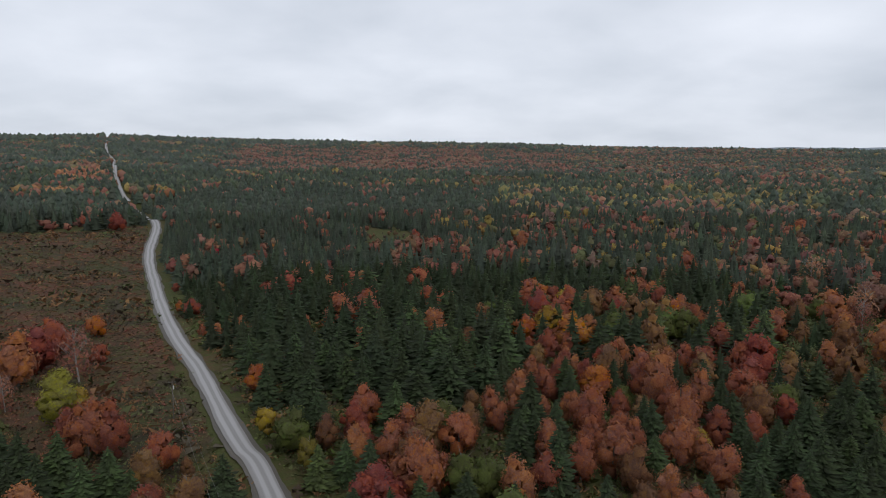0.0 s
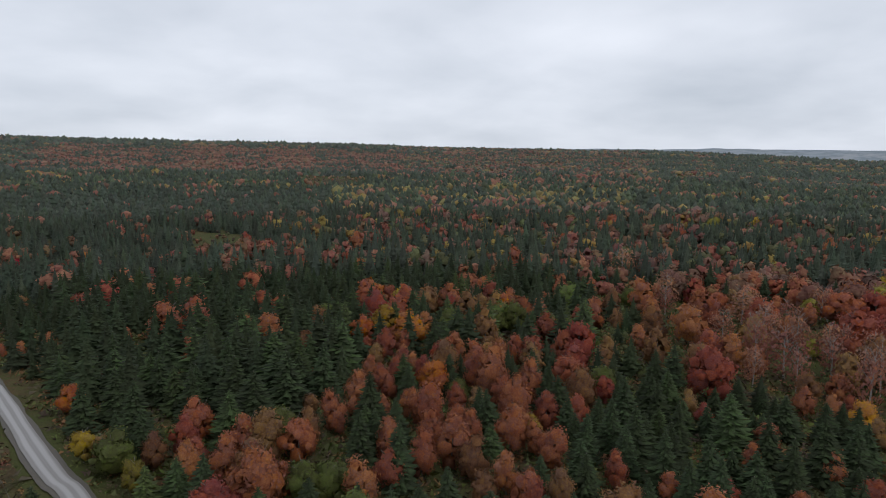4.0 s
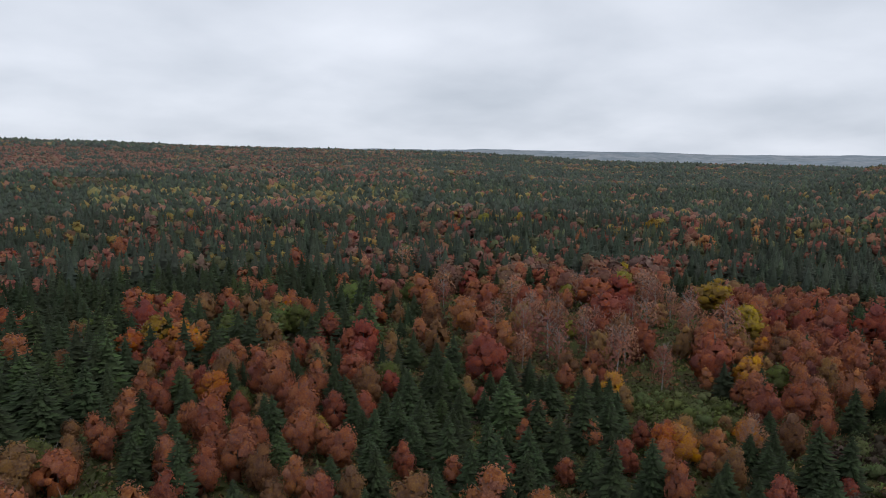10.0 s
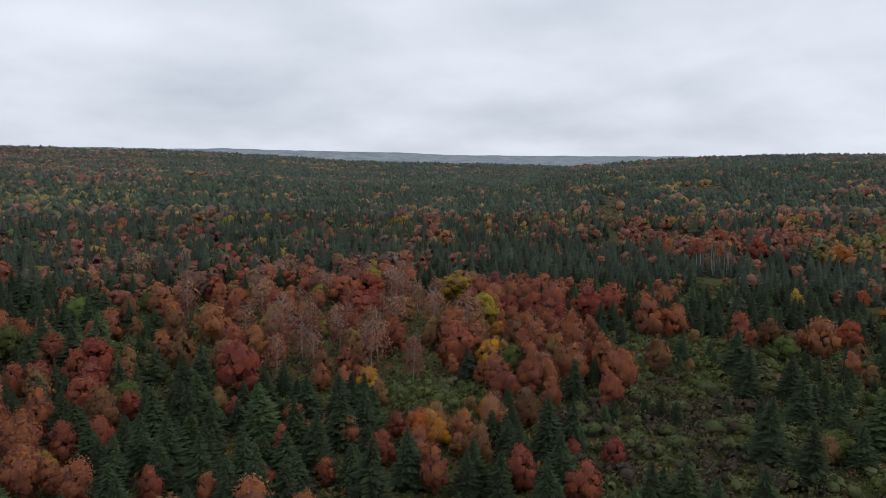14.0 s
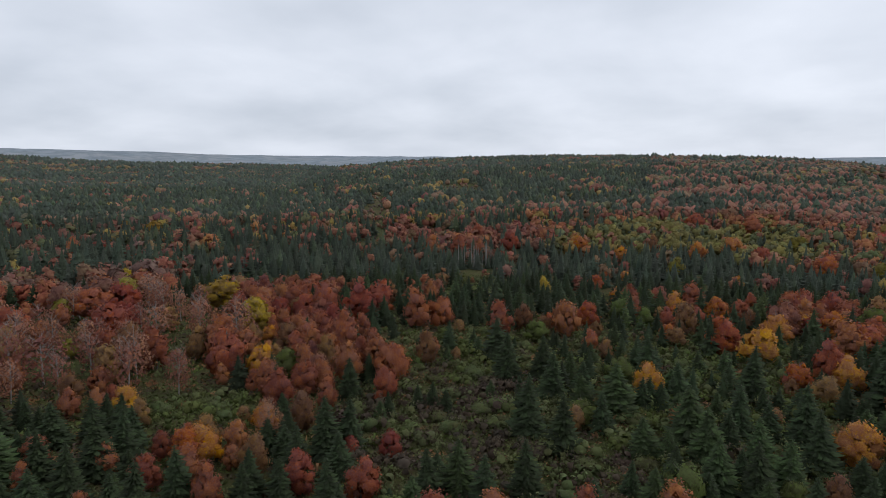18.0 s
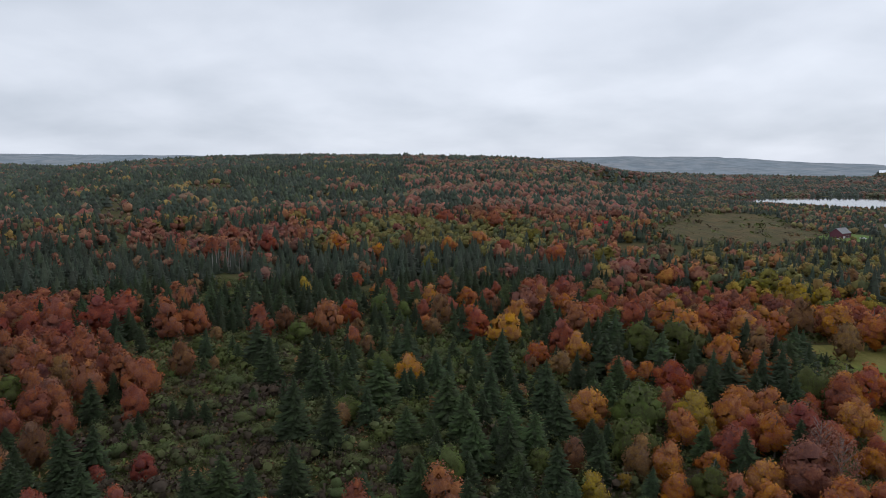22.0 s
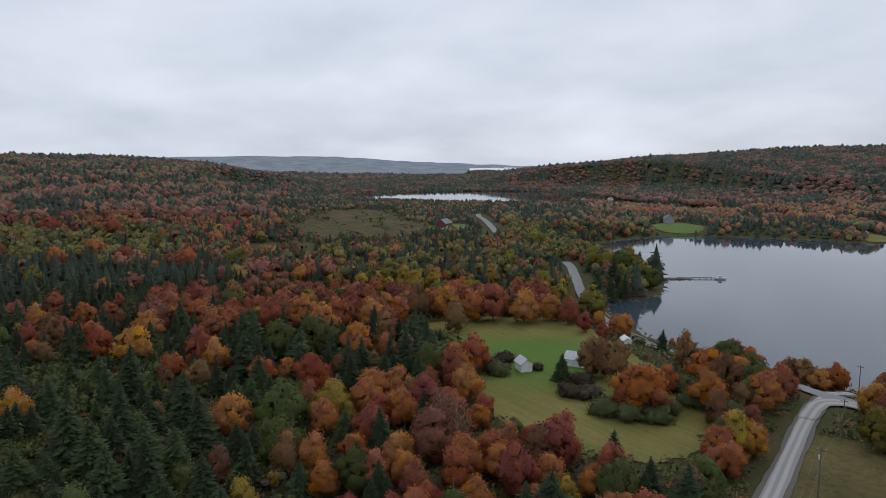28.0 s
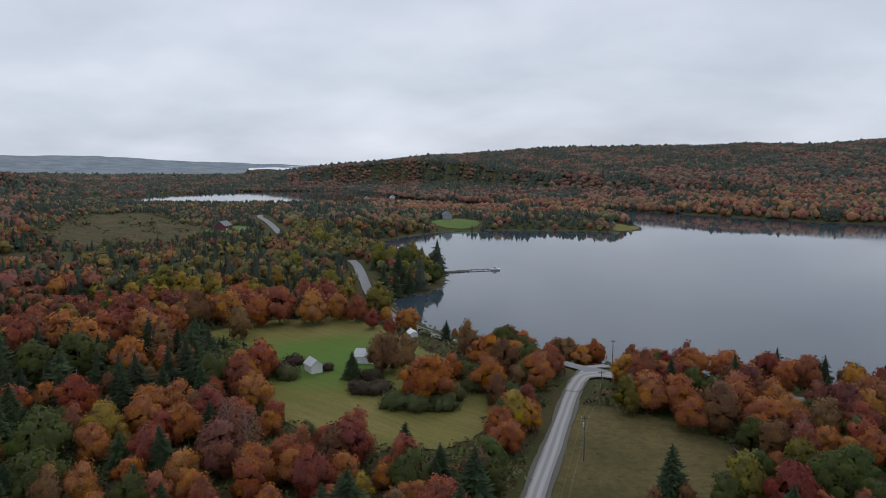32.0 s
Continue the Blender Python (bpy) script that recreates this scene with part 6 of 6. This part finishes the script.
SCRUB = ("brown_bush", "bush", "brown", "bush", "green", "brown_bush", "bush", "brown_bush", "brown")
low_growth("undergrowth", "mixed green and brown undergrowth on the wood's floor", 94, 200, 2.3, wooded, SCRUB, 1.2)
low_growth("undergrowth", "mixed green and brown undergrowth on the wood's floor", 200, 320, 3.6, wooded, SCRUB, 1.6)
HEATHER = ("brown_bush", "maroon", "brown", "bush", "brown_bush", "bush", "brown_bush")
low_growth("heath_scrub", "low red-brown and olive scrub on the heath", 110, 300, 1.55, lambda x, y: inside(x, y, HEATH_FIELD) > 0, HEATHER, 0.75, -40, 0)
low_growth("heath_scrub", "low red-brown and olive scrub on the heath", 300, 480, 2.6, lambda x, y: inside(x, y, HEATH_FIELD) > 0, HEATHER, 0.9, -40, 0)
low_growth("heath_scrub", "low red-brown and olive scrub on the far heath", 480, 720, 4.2, lambda x, y: inside(x, y, HEATH_FIELD) > 0, HEATHER, 1.2, -40, -15)
low_growth("grass_tussocks", "straw and olive grass tussocks in the rough field", 90, 175, 0.85, lambda x, y: (inside(x, y, ROUGH_FIELD) > 0) & (wavy(x, y, 16, 0.5) + RS.rand(len(x)) > 0.2), ("bush", "lime", "bush"), 0.32, 145, 176)
low_growth("pasture_scrub", "scattered brown and olive scrub on the old pasture", 480, 880, 4.2, lambda x, y: (inside(x, y, PASTURE_FIELD) > -6) & (wavy(x, y, 60, 0.8) + RS.rand(len(x)) > 0.35), ("brown", "bush", "brown_bush", "bush", "brown"), 0.8, 100, 122)
low_growth("pasture_bushes", "rounded dark bushes and small trees on the old pasture", 480, 880, 13.0, lambda x, y: (inside(x, y, PASTURE_FIELD) > -8) & ((inside(x, y, PASTURE_FIELD) < 9) | (RS.rand(len(x)) < 0.25)), ("bush", "brown_bush", "bush", "green", "brown"), 3.2, 100, 122)
low_growth("heath_bushes", "rounded olive and brown bushes scattered over the heath", 110, 640, 9.5, lambda x, y: (inside(x, y, HEATH_FIELD) > 3) & (wavy(x, y, 70, 1.4) + 0.4 * RS.rand(len(x)) > 0.1), ("bush", "brown_bush", "brown", "brown_bush", "bush"), 2.6, -40, 0)

# ---- houses, sheds, poles, the dock and other built things ----
def box(bm, x0, x1, y0, y1, z0, z1):
    v = [bm.verts.new(p) for p in ((x0, y0, z0), (x1, y0, z0), (x1, y1, z0), (x0, y1, z0), (x0, y0, z1), (x1, y0, z1), (x1, y1, z1), (x0, y1, z1))]
    for q in ((3, 2, 1, 0), (4, 5, 6, 7), (0, 1, 5, 4), (1, 2, 6, 5), (2, 3, 7, 6), (3, 0, 4, 7)):
        bm.faces.new([v[i] for i in q])
    return bm


def boxed(*ext, bevel=0.0):
    bm = box(bmesh.new(), *ext)
    if bevel:
        bmesh.ops.bevel(bm, geom=bm.edges[:], offset=bevel, segments=2, affect="EDGES")
    return bm


def gabled(name, label, x, y, turn, w, d, wall, ridge, wall_mat, roof_mat, doors=(), windows=(), chimney=None, category="house", sink=0.3):
    """A house with a gable at each end of its length d; doors and windows: side, place along it, width, height, sill."""
    root = tagged(new(name), label, category)
    bm = bmesh.new()
    pts = [(-w / 2, -sink), (w / 2, -sink), (w / 2, wall), (0, ridge - 0.12), (-w / 2, wall)]
    ends = [[bm.verts.new((px, s * d / 2, pz)) for px, pz in pts] for s in (-1, 1)]
    for i in range(5):
        bm.faces.new((ends[0][i], ends[0][(i + 1) % 5], ends[1][(i + 1) % 5], ends[1][i]))
    bm.faces.new(ends[0][::-1]), bm.faces.new(ends[1])
    part("wall", bm, wall_mat, root)
    over, thick = 0.35, 0.16
    slope = (ridge - wall) / (w / 2)
    bm = bmesh.new()
    for s in (-1, 1):
        ring = []
        for yy in (-d / 2 - over, d / 2 + over):
            for px, up in ((0.0, 0), (0.0, thick), (w / 2 + over, thick), (w / 2 + over, 0)):
                ring.append(bm.verts.new((s * px, yy, ridge - slope * px - 0.02 + up)))
        for q in ((0, 1, 5, 4), (1, 2, 6, 5), (2, 3, 7, 6), (3, 0, 4, 7), (0, 3, 2, 1), (4, 5, 6, 7)):
            bm.faces.new([ring[i] for i in q])
    bmesh.ops.recalc_face_normals(bm, faces=bm.faces)
    part("roof", bm, roof_mat, root)

    def set_in(side, u, width, low, high, proud):
        if side in "ns":
            q, yy = (1 if side == "n" else -1), d / 2
            return boxed(u - width / 2, u + width / 2, min(q * yy - 0.05, q * (yy + proud)), max(q * yy - 0.05, q * (yy + proud)), low, high)
        q, xx = (1 if side == "e" else -1), w / 2
        return boxed(min(q * xx - 0.05, q * (xx + proud)), max(q * xx - 0.05, q * (xx + proud)), u - width / 2, u + width / 2, low, high)

    for side, u, width, high in doors:
        door = part("door", set_in(side, u, width, 0.05, high, 0.05), WOOD if wall_mat is WHITE else WHITE, root)
        part("handle", set_in(side, u + width * 0.38, 0.08, 0.95, 1.05, 0.10), DARK, door)
    for side, u, width, low, high in windows:
        frame_ = part("window", set_in(side, u, width + 0.24, low - 0.12, high + 0.12, 0.04), WHITE, root)
        part("pane", set_in(side, u, width, low, high, 0.06), DARK, frame_)
    if chimney:
        part("chimney", boxed(chimney[0] - 0.3, chimney[0] + 0.3, chimney[1] - 0.3, chimney[1] + 0.3, wall, ridge + 0.9), STONE, root)
    root.matrix_basis = pose(x, y, float(ground_z(x, y)), 0, 0, turn)
    return root


gabled("garden_shed", "small white painted gabled shed in the hay meadow", 156.5, -119, -104, 3.4, 4.8, 2.5, 3.9, WHITE, ROOF_PALE, doors=(("n", 0.0, 1.2, 1.9),), windows=(("e", 0.5, 0.7, 1.0, 1.7),), category="shed")
gabled("farmhouse", "low white house with a pale metal roof among trees", 151, -136, 118, 5.6, 8.6, 2.3, 3.9, WHITE, ROOF_PALE, doors=(("w", -1.0, 0.95, 2.05),),
       windows=(("w", 1.8, 1.2, 0.9, 2.0), ("w", -3.6, 1.2, 0.9, 2.0), ("s", 0, 1.1, 0.9, 2.0), ("n", 0, 1.1, 0.9, 2.0)), chimney=(0.7, 1.6))
gabled("roadside_shed", "small white shed with a pale roof beside the paved road", 164, -167, 60, 2.6, 4.0, 1.5, 2.3, WHITE, WHITE, doors=(("s", 0, 0.8, 1.4),), category="shed")
gabled("hill_house", "maroon gabled house with a grey roof on a green lawn", 529, -312, 32, 9.5, 13.0, 4.4, 8.0, MAROON, ROOF_GREY, doors=(("s", -2.2, 1.1, 2.1), ("w", 3.5, 2.6, 2.3)),
       windows=(("s", 1.8, 1.6, 1.0, 2.4), ("s", 0, 1.2, 4.4, 5.7), ("w", -3.0, 1.6, 1.0, 2.4), ("w", 0.3, 1.4, 1.0, 2.4)), chimney=(1.4, -2.0))
gabled("lake_house", "grey two-storey gabled house above the lake lawn", 472, -532, 50, 9.0, 12.0, 5.0, 8.6, GREY_WALL, ROOF_GREY, doors=(("w", 0, 1.1, 2.1),),
       windows=(("w", -3.5, 1.6, 1.0, 2.4), ("w", 3.5, 1.6, 1.0, 2.4), ("s", -2, 1.3, 1.0, 2.3), ("s", 2, 1.3, 1.0, 2.3), ("s", 0, 1.3, 4.6, 5.8)), chimney=(1.0, 3.0))
gabled("lake_cabin", "brown wooden cabin with a grey roof on the wooded point", 283, -292, 120, 5.5, 7.5, 2.4, 4.2, WOOD, ROOF_PALE, doors=(("w", 0, 0.9, 2.0),), windows=(("w", 2.2, 1.1, 0.9, 1.9), ("s", 0, 1.1, 0.9, 1.9)), category="cabin")
gabled("boathouse", "small weathered boathouse at the tip of the point", 322, -601, 20, 4.0, 5.0, 3.0, 4.6, WOOD, ROOF_GREY, doors=(("s", 0, 2.0, 2.2),), category="shed")
for hx, hy, ht, hw, hd in ((925, -828, 40, 8, 11), (470, -905, 10, 8, 10), (745, -915, 75, 8, 12), (905, -872, 20, 7, 9)):
    gabled("far_house", "small white gabled house on the wooded slope beyond the lake", hx, hy, ht, hw, hd, 4.4, 7.2, WHITE, ROOF_GREY,
           doors=(("w", 0, 1.0, 2.1),), windows=(("w", -3, 1.4, 1.0, 2.3), ("w", 3, 1.4, 1.0, 2.3), ("s", 0, 1.4, 1.0, 2.3)))


def parked_car(x, y, turn, paint, label):
    root = tagged(new("parked_car"), label, "car", "cars at the maroon house")
    bm = boxed(-2.2, 2.2, -0.88, 0.88, 0.35, 0.92, bevel=0.12)
    part("body", bm, paint, root)
    bm = bmesh.new()
    low = [bm.verts.new((px, py, 0.9)) for px, py in ((-1.7, -0.8), (1.0, -0.8), (1.0, 0.8), (-1.7, 0.8))]
    top = [bm.verts.new((px, py, 1.48)) for px, py in ((-1.3, -0.68), (0.35, -0.68), (0.35, 0.68), (-1.3, 0.68))]
    for i in range(4):
        bm.faces.new((low[i], low[(i + 1) % 4], top[(i + 1) % 4], top[i]))
    bm.faces.new(top)
    part("cabin", bm, DARK, root)
    part("roof", boxed(-1.32, 0.37, -0.70, 0.70, 1.46, 1.53, bevel=0.02), paint, root)
    for wx in (-1.4, 1.4):
        for wy in (-0.82, 0.82):
            bm = bmesh.new()
            bmesh.ops.create_cone(bm, cap_ends=True, segments=14, radius1=0.34, radius2=0.34, depth=0.22, matrix=pose(wx, wy, 0.34, 90))
            wheel = part("wheel", bm, DARK, root)
            bm = bmesh.new()
            bmesh.ops.create_cone(bm, cap_ends=True, segments=10, radius1=0.19, radius2=0.17, depth=0.25, matrix=pose(wx, wy, 0.34, 90))
            part("rim", bm, ROOF_PALE, wheel)
    for ly in (-0.6, 0.6):
        part("headlight", boxed(2.14, 2.23, ly - 0.16, ly + 0.16, 0.62, 0.78, bevel=0.02), ROOF_PALE, root)
    root.matrix_basis = pose(x, y, float(ground_z(x, y)) + 0.55, 0, 0, turn)

parked_car(518, -323, 30, WHITE, "white parked car on the lawn beside the maroon house")
parked_car(514, -303, 70, WHITE, "white parked car in front of the maroon house")


# power line beside the gravel road
def power_pole(x, y, turn, high):
    root = tagged(new("power_pole"), "weathered grey wooden power pole beside the gravel road", "power pole", "poles along the road")
    bm = bmesh.new()
    limb(bm, (0, 0, -0.8), (0, 0, high * 0.5), 0.14, 0.12, 8)
    limb(bm, (0, 0, high * 0.5), (0, 0, high), 0.12, 0.09, 8)
    part("post", bm, POLE, root)
    part("crossarm", boxed(-0.75, 0.75, -0.06, 0.06, high - 0.55, high - 0.42), POLE, root)
    for u in (-0.65, 0.65):
        bm = bmesh.new()
        limb(bm, (u, 0, high - 0.42), (u, 0, high - 0.22), 0.05, 0.035, 8)
        part("insulator", bm, ROOF_PALE, root)
    bm = bmesh.new()
    limb(bm, (0.22, 0.1, high - 2.2), (0.22, 0.1, high - 1.4), 0.18, 0.18, 10)
    if high > 9.3:
        part("transformer", bm, ROOF_PALE, root)
    else:
        bm.free()
    root.matrix_basis = pose(x, y, float(ground_z(x, y)), 0, 0, turn)

POLES = [(-110, 248), (-63, 157), (-26, 84), (8, 10), (39, -56), (68, -118), (81, -148), (93, -176)]
for i, (x, y) in enumerate(POLES):
    if i:
        power_pole(x, y, 26, 9.6 if i in (1, 5) else 9.2)
wires = tagged(new("overhead_wires"), "thin grey overhead wires sagging between the poles", "wires")
for (xa, ya), (xb, yb) in zip(POLES[1:], POLES[2:]):
    za, zb = float(ground_z(xa, ya)) + 9.0, float(ground_z(xb, yb)) + 9.0
    for off, drop in ((-0.65, 0.0), (0.65, 0.0), (0.0, -2.4)):
        bm = bmesh.new()
        px, last = None, None
        for k in range(9):
            u = k / 8
            p = Vector((xa + (xb - xa) * u + off * 0.9, ya + (yb - ya) * u + off * 0.44, za + (zb - za) * u + drop - 1.1 * 4 * u * (1 - u)))
            if last is not None:
                limb(bm, last, p, 0.014, 0.014, 4)
            last = p
        part("wire", bm, WIRE, wires)

# guard rail where the paved road runs along the cove
rail_line = smooth_line([(176, -190.5), (187, -193.2), (199, -199.2), (216, -208.6), (233, -218.6), (243, -225.5)], 2.5)
rail = tagged(new("guard_rail"), "pale steel guard rail on posts along the lake road", "guard rail")
rz = ground_z(rail_line[:, 0], rail_line[:, 1]) + 0.2
bm = bmesh.new()
for k in range(len(rail_line) - 1):
    a, b = Vector((*rail_line[k], rz[k] + 0.62)), Vector((*rail_line[k + 1], rz[k + 1] + 0.62))
    limb(bm, a, b, 0.14, 0.14, 4)
part("beam", bm, ROOF_PALE, rail)
for k in range(0, len(rail_line), 2):
    bm = bmesh.new()
    limb(bm, (*rail_line[k], rz[k] - 0.9), (*rail_line[k], rz[k] + 0.70), 0.09, 0.09, 6)
    part("post", bm, WOOD, rail)

# rock spit, dock and boat
spit = tagged(new("rock_spit", None), "low dark spit of boulders leading out to the dock", "rocks")
bm_rs = np.random.RandomState(8)
for k in range(26):
    u = k / 25
    c = Vector((272 - 6 * u + bm_rs.normal() * 0.8, -304 - 14 * u + bm_rs.normal() * 0.8, 0.1))
    bm = bmesh.new()
    bmesh.ops.create_icosphere(bm, subdivisions=2, radius=1.0 + 0.5 * bm_rs.rand(), matrix=Matrix.Translation(c) @ Matrix.Diagonal((1.2, 1.0, 0.55, 1)))
    for q in bm.verts:
        q.co += Vector(bm_rs.normal(size=3) * 0.10)
    part("boulder", bm, STONE, spit)
dock = tagged(new("dock"), "dark wooden dock on piles reaching into the lake", "dock")
d0, d1 = Vector((266, -318, 0.7)), Vector((259, -329.5, 0.7))
way = (d1 - d0).normalized()
side = Vector((-way.y, way.x, 0))
for k in range(18):
    c = d0.lerp(d1, (k + 0.5) / 18)
    bm = boxed(-0.36, 0.36, -1.3, 1.3, -0.07, 0.0)
    bm.transform(Matrix.Translation(c) @ pose(0, 0, 0, 0, 0, math.degrees(math.atan2(way.y, way.x))))
    part("plank", bm, TARRED, dock)
for k in range(5):
    for s in (-1.15, 1.15):
        c = d0.lerp(d1, k / 4) + side * s
        bm = bmesh.new()
        limb(bm, c - Vector((0, 0, 3)), c + Vector((0, 0, 0.12)), 0.13, 0.12, 8)
        part("pile", bm, TARRED, dock)
boat = tagged(new("cabin_boat"), "small white cabin boat moored beside the dock", "boat")
bm = bmesh.new()
rings = []
for px, half, keel in ((-3.0, 0.95, 0.0), (-1.0, 1.15, -0.15), (1.2, 1.0, -0.1), (2.6, 0.55, 0.1), (3.4, 0.06, 0.55)):
    rings.append([bm.verts.new((px, -half, 0.95 + max(0, px) * 0.08)), bm.verts.new((px, -half * 0.75, 0.15)), bm.verts.new((px, 0, keel - 0.2)), bm.verts.new((px, half * 0.75, 0.15)), bm.verts.new((px, half, 0.95 + max(0, px) * 0.08))])
for a, b in zip(rings, rings[1:]):
    for i in range(4):
        bm.faces.new((a[i], a[i + 1], b[i + 1], b[i]))
    bm.faces.new((a[4], a[0], b[0], b[4]))
bm.faces.new(rings[0])
part("hull", bm, WHITE, boat)
part("cabin", boxed(-0.9, 1.3, -0.75, 0.75, 0.95, 2.0, bevel=0.12), WHITE, boat)
part("windscreen", boxed(1.1, 1.36, -0.62, 0.62, 1.35, 1.85, bevel=0.03), DARK, boat)
part("side_window", boxed(-0.6, 0.8, -0.78, 0.78, 1.4, 1.8, bevel=0.02), DARK, boat)
boat.matrix_basis = pose(255.6, -332.2, -0.05, 0, 0, 38)

# stones along the nearer shores
sx, sy = [], []
for (xa, ya), (xb, yb) in zip(LAKE, LAKE[1:] + LAKE[:1]):
    if math.hypot(xa, ya) < 760 and math.hypot(xb, yb) < 760:
        n = int(math.hypot(xb - xa, yb - ya) / 1.6)
        u = RS.rand(n)
        sx.append(xa + (xb - xa) * u + RS.normal(size=n) * 1.2), sy.append(ya + (yb - ya) * u + RS.normal(size=n) * 1.2)
sx, sy = np.concatenate(sx), np.concatenate(sy)
sr = 0.35 + 0.6 * RS.rand(len(sx))
sv = (np.column_stack([sx, sy, np.maximum(ground_z(sx, sy), -0.2)])[:, None] + ICO_V[None] * sr[:, None, None] * np.array((1, 1, 0.6)) * (0.8 + 0.4 * RS.rand(len(sx), len(ICO_V), 1))).reshape(-1, 3)
sf = (ICO_F[None] + (np.arange(len(sx)) * len(ICO_V))[:, None, None]).reshape(-1, 3)
tagged(new("shore_stones", mesh_of("shore_stones", sv, sf, STONE)), "grey stones along the lake shore", "stones", kind="stuff")
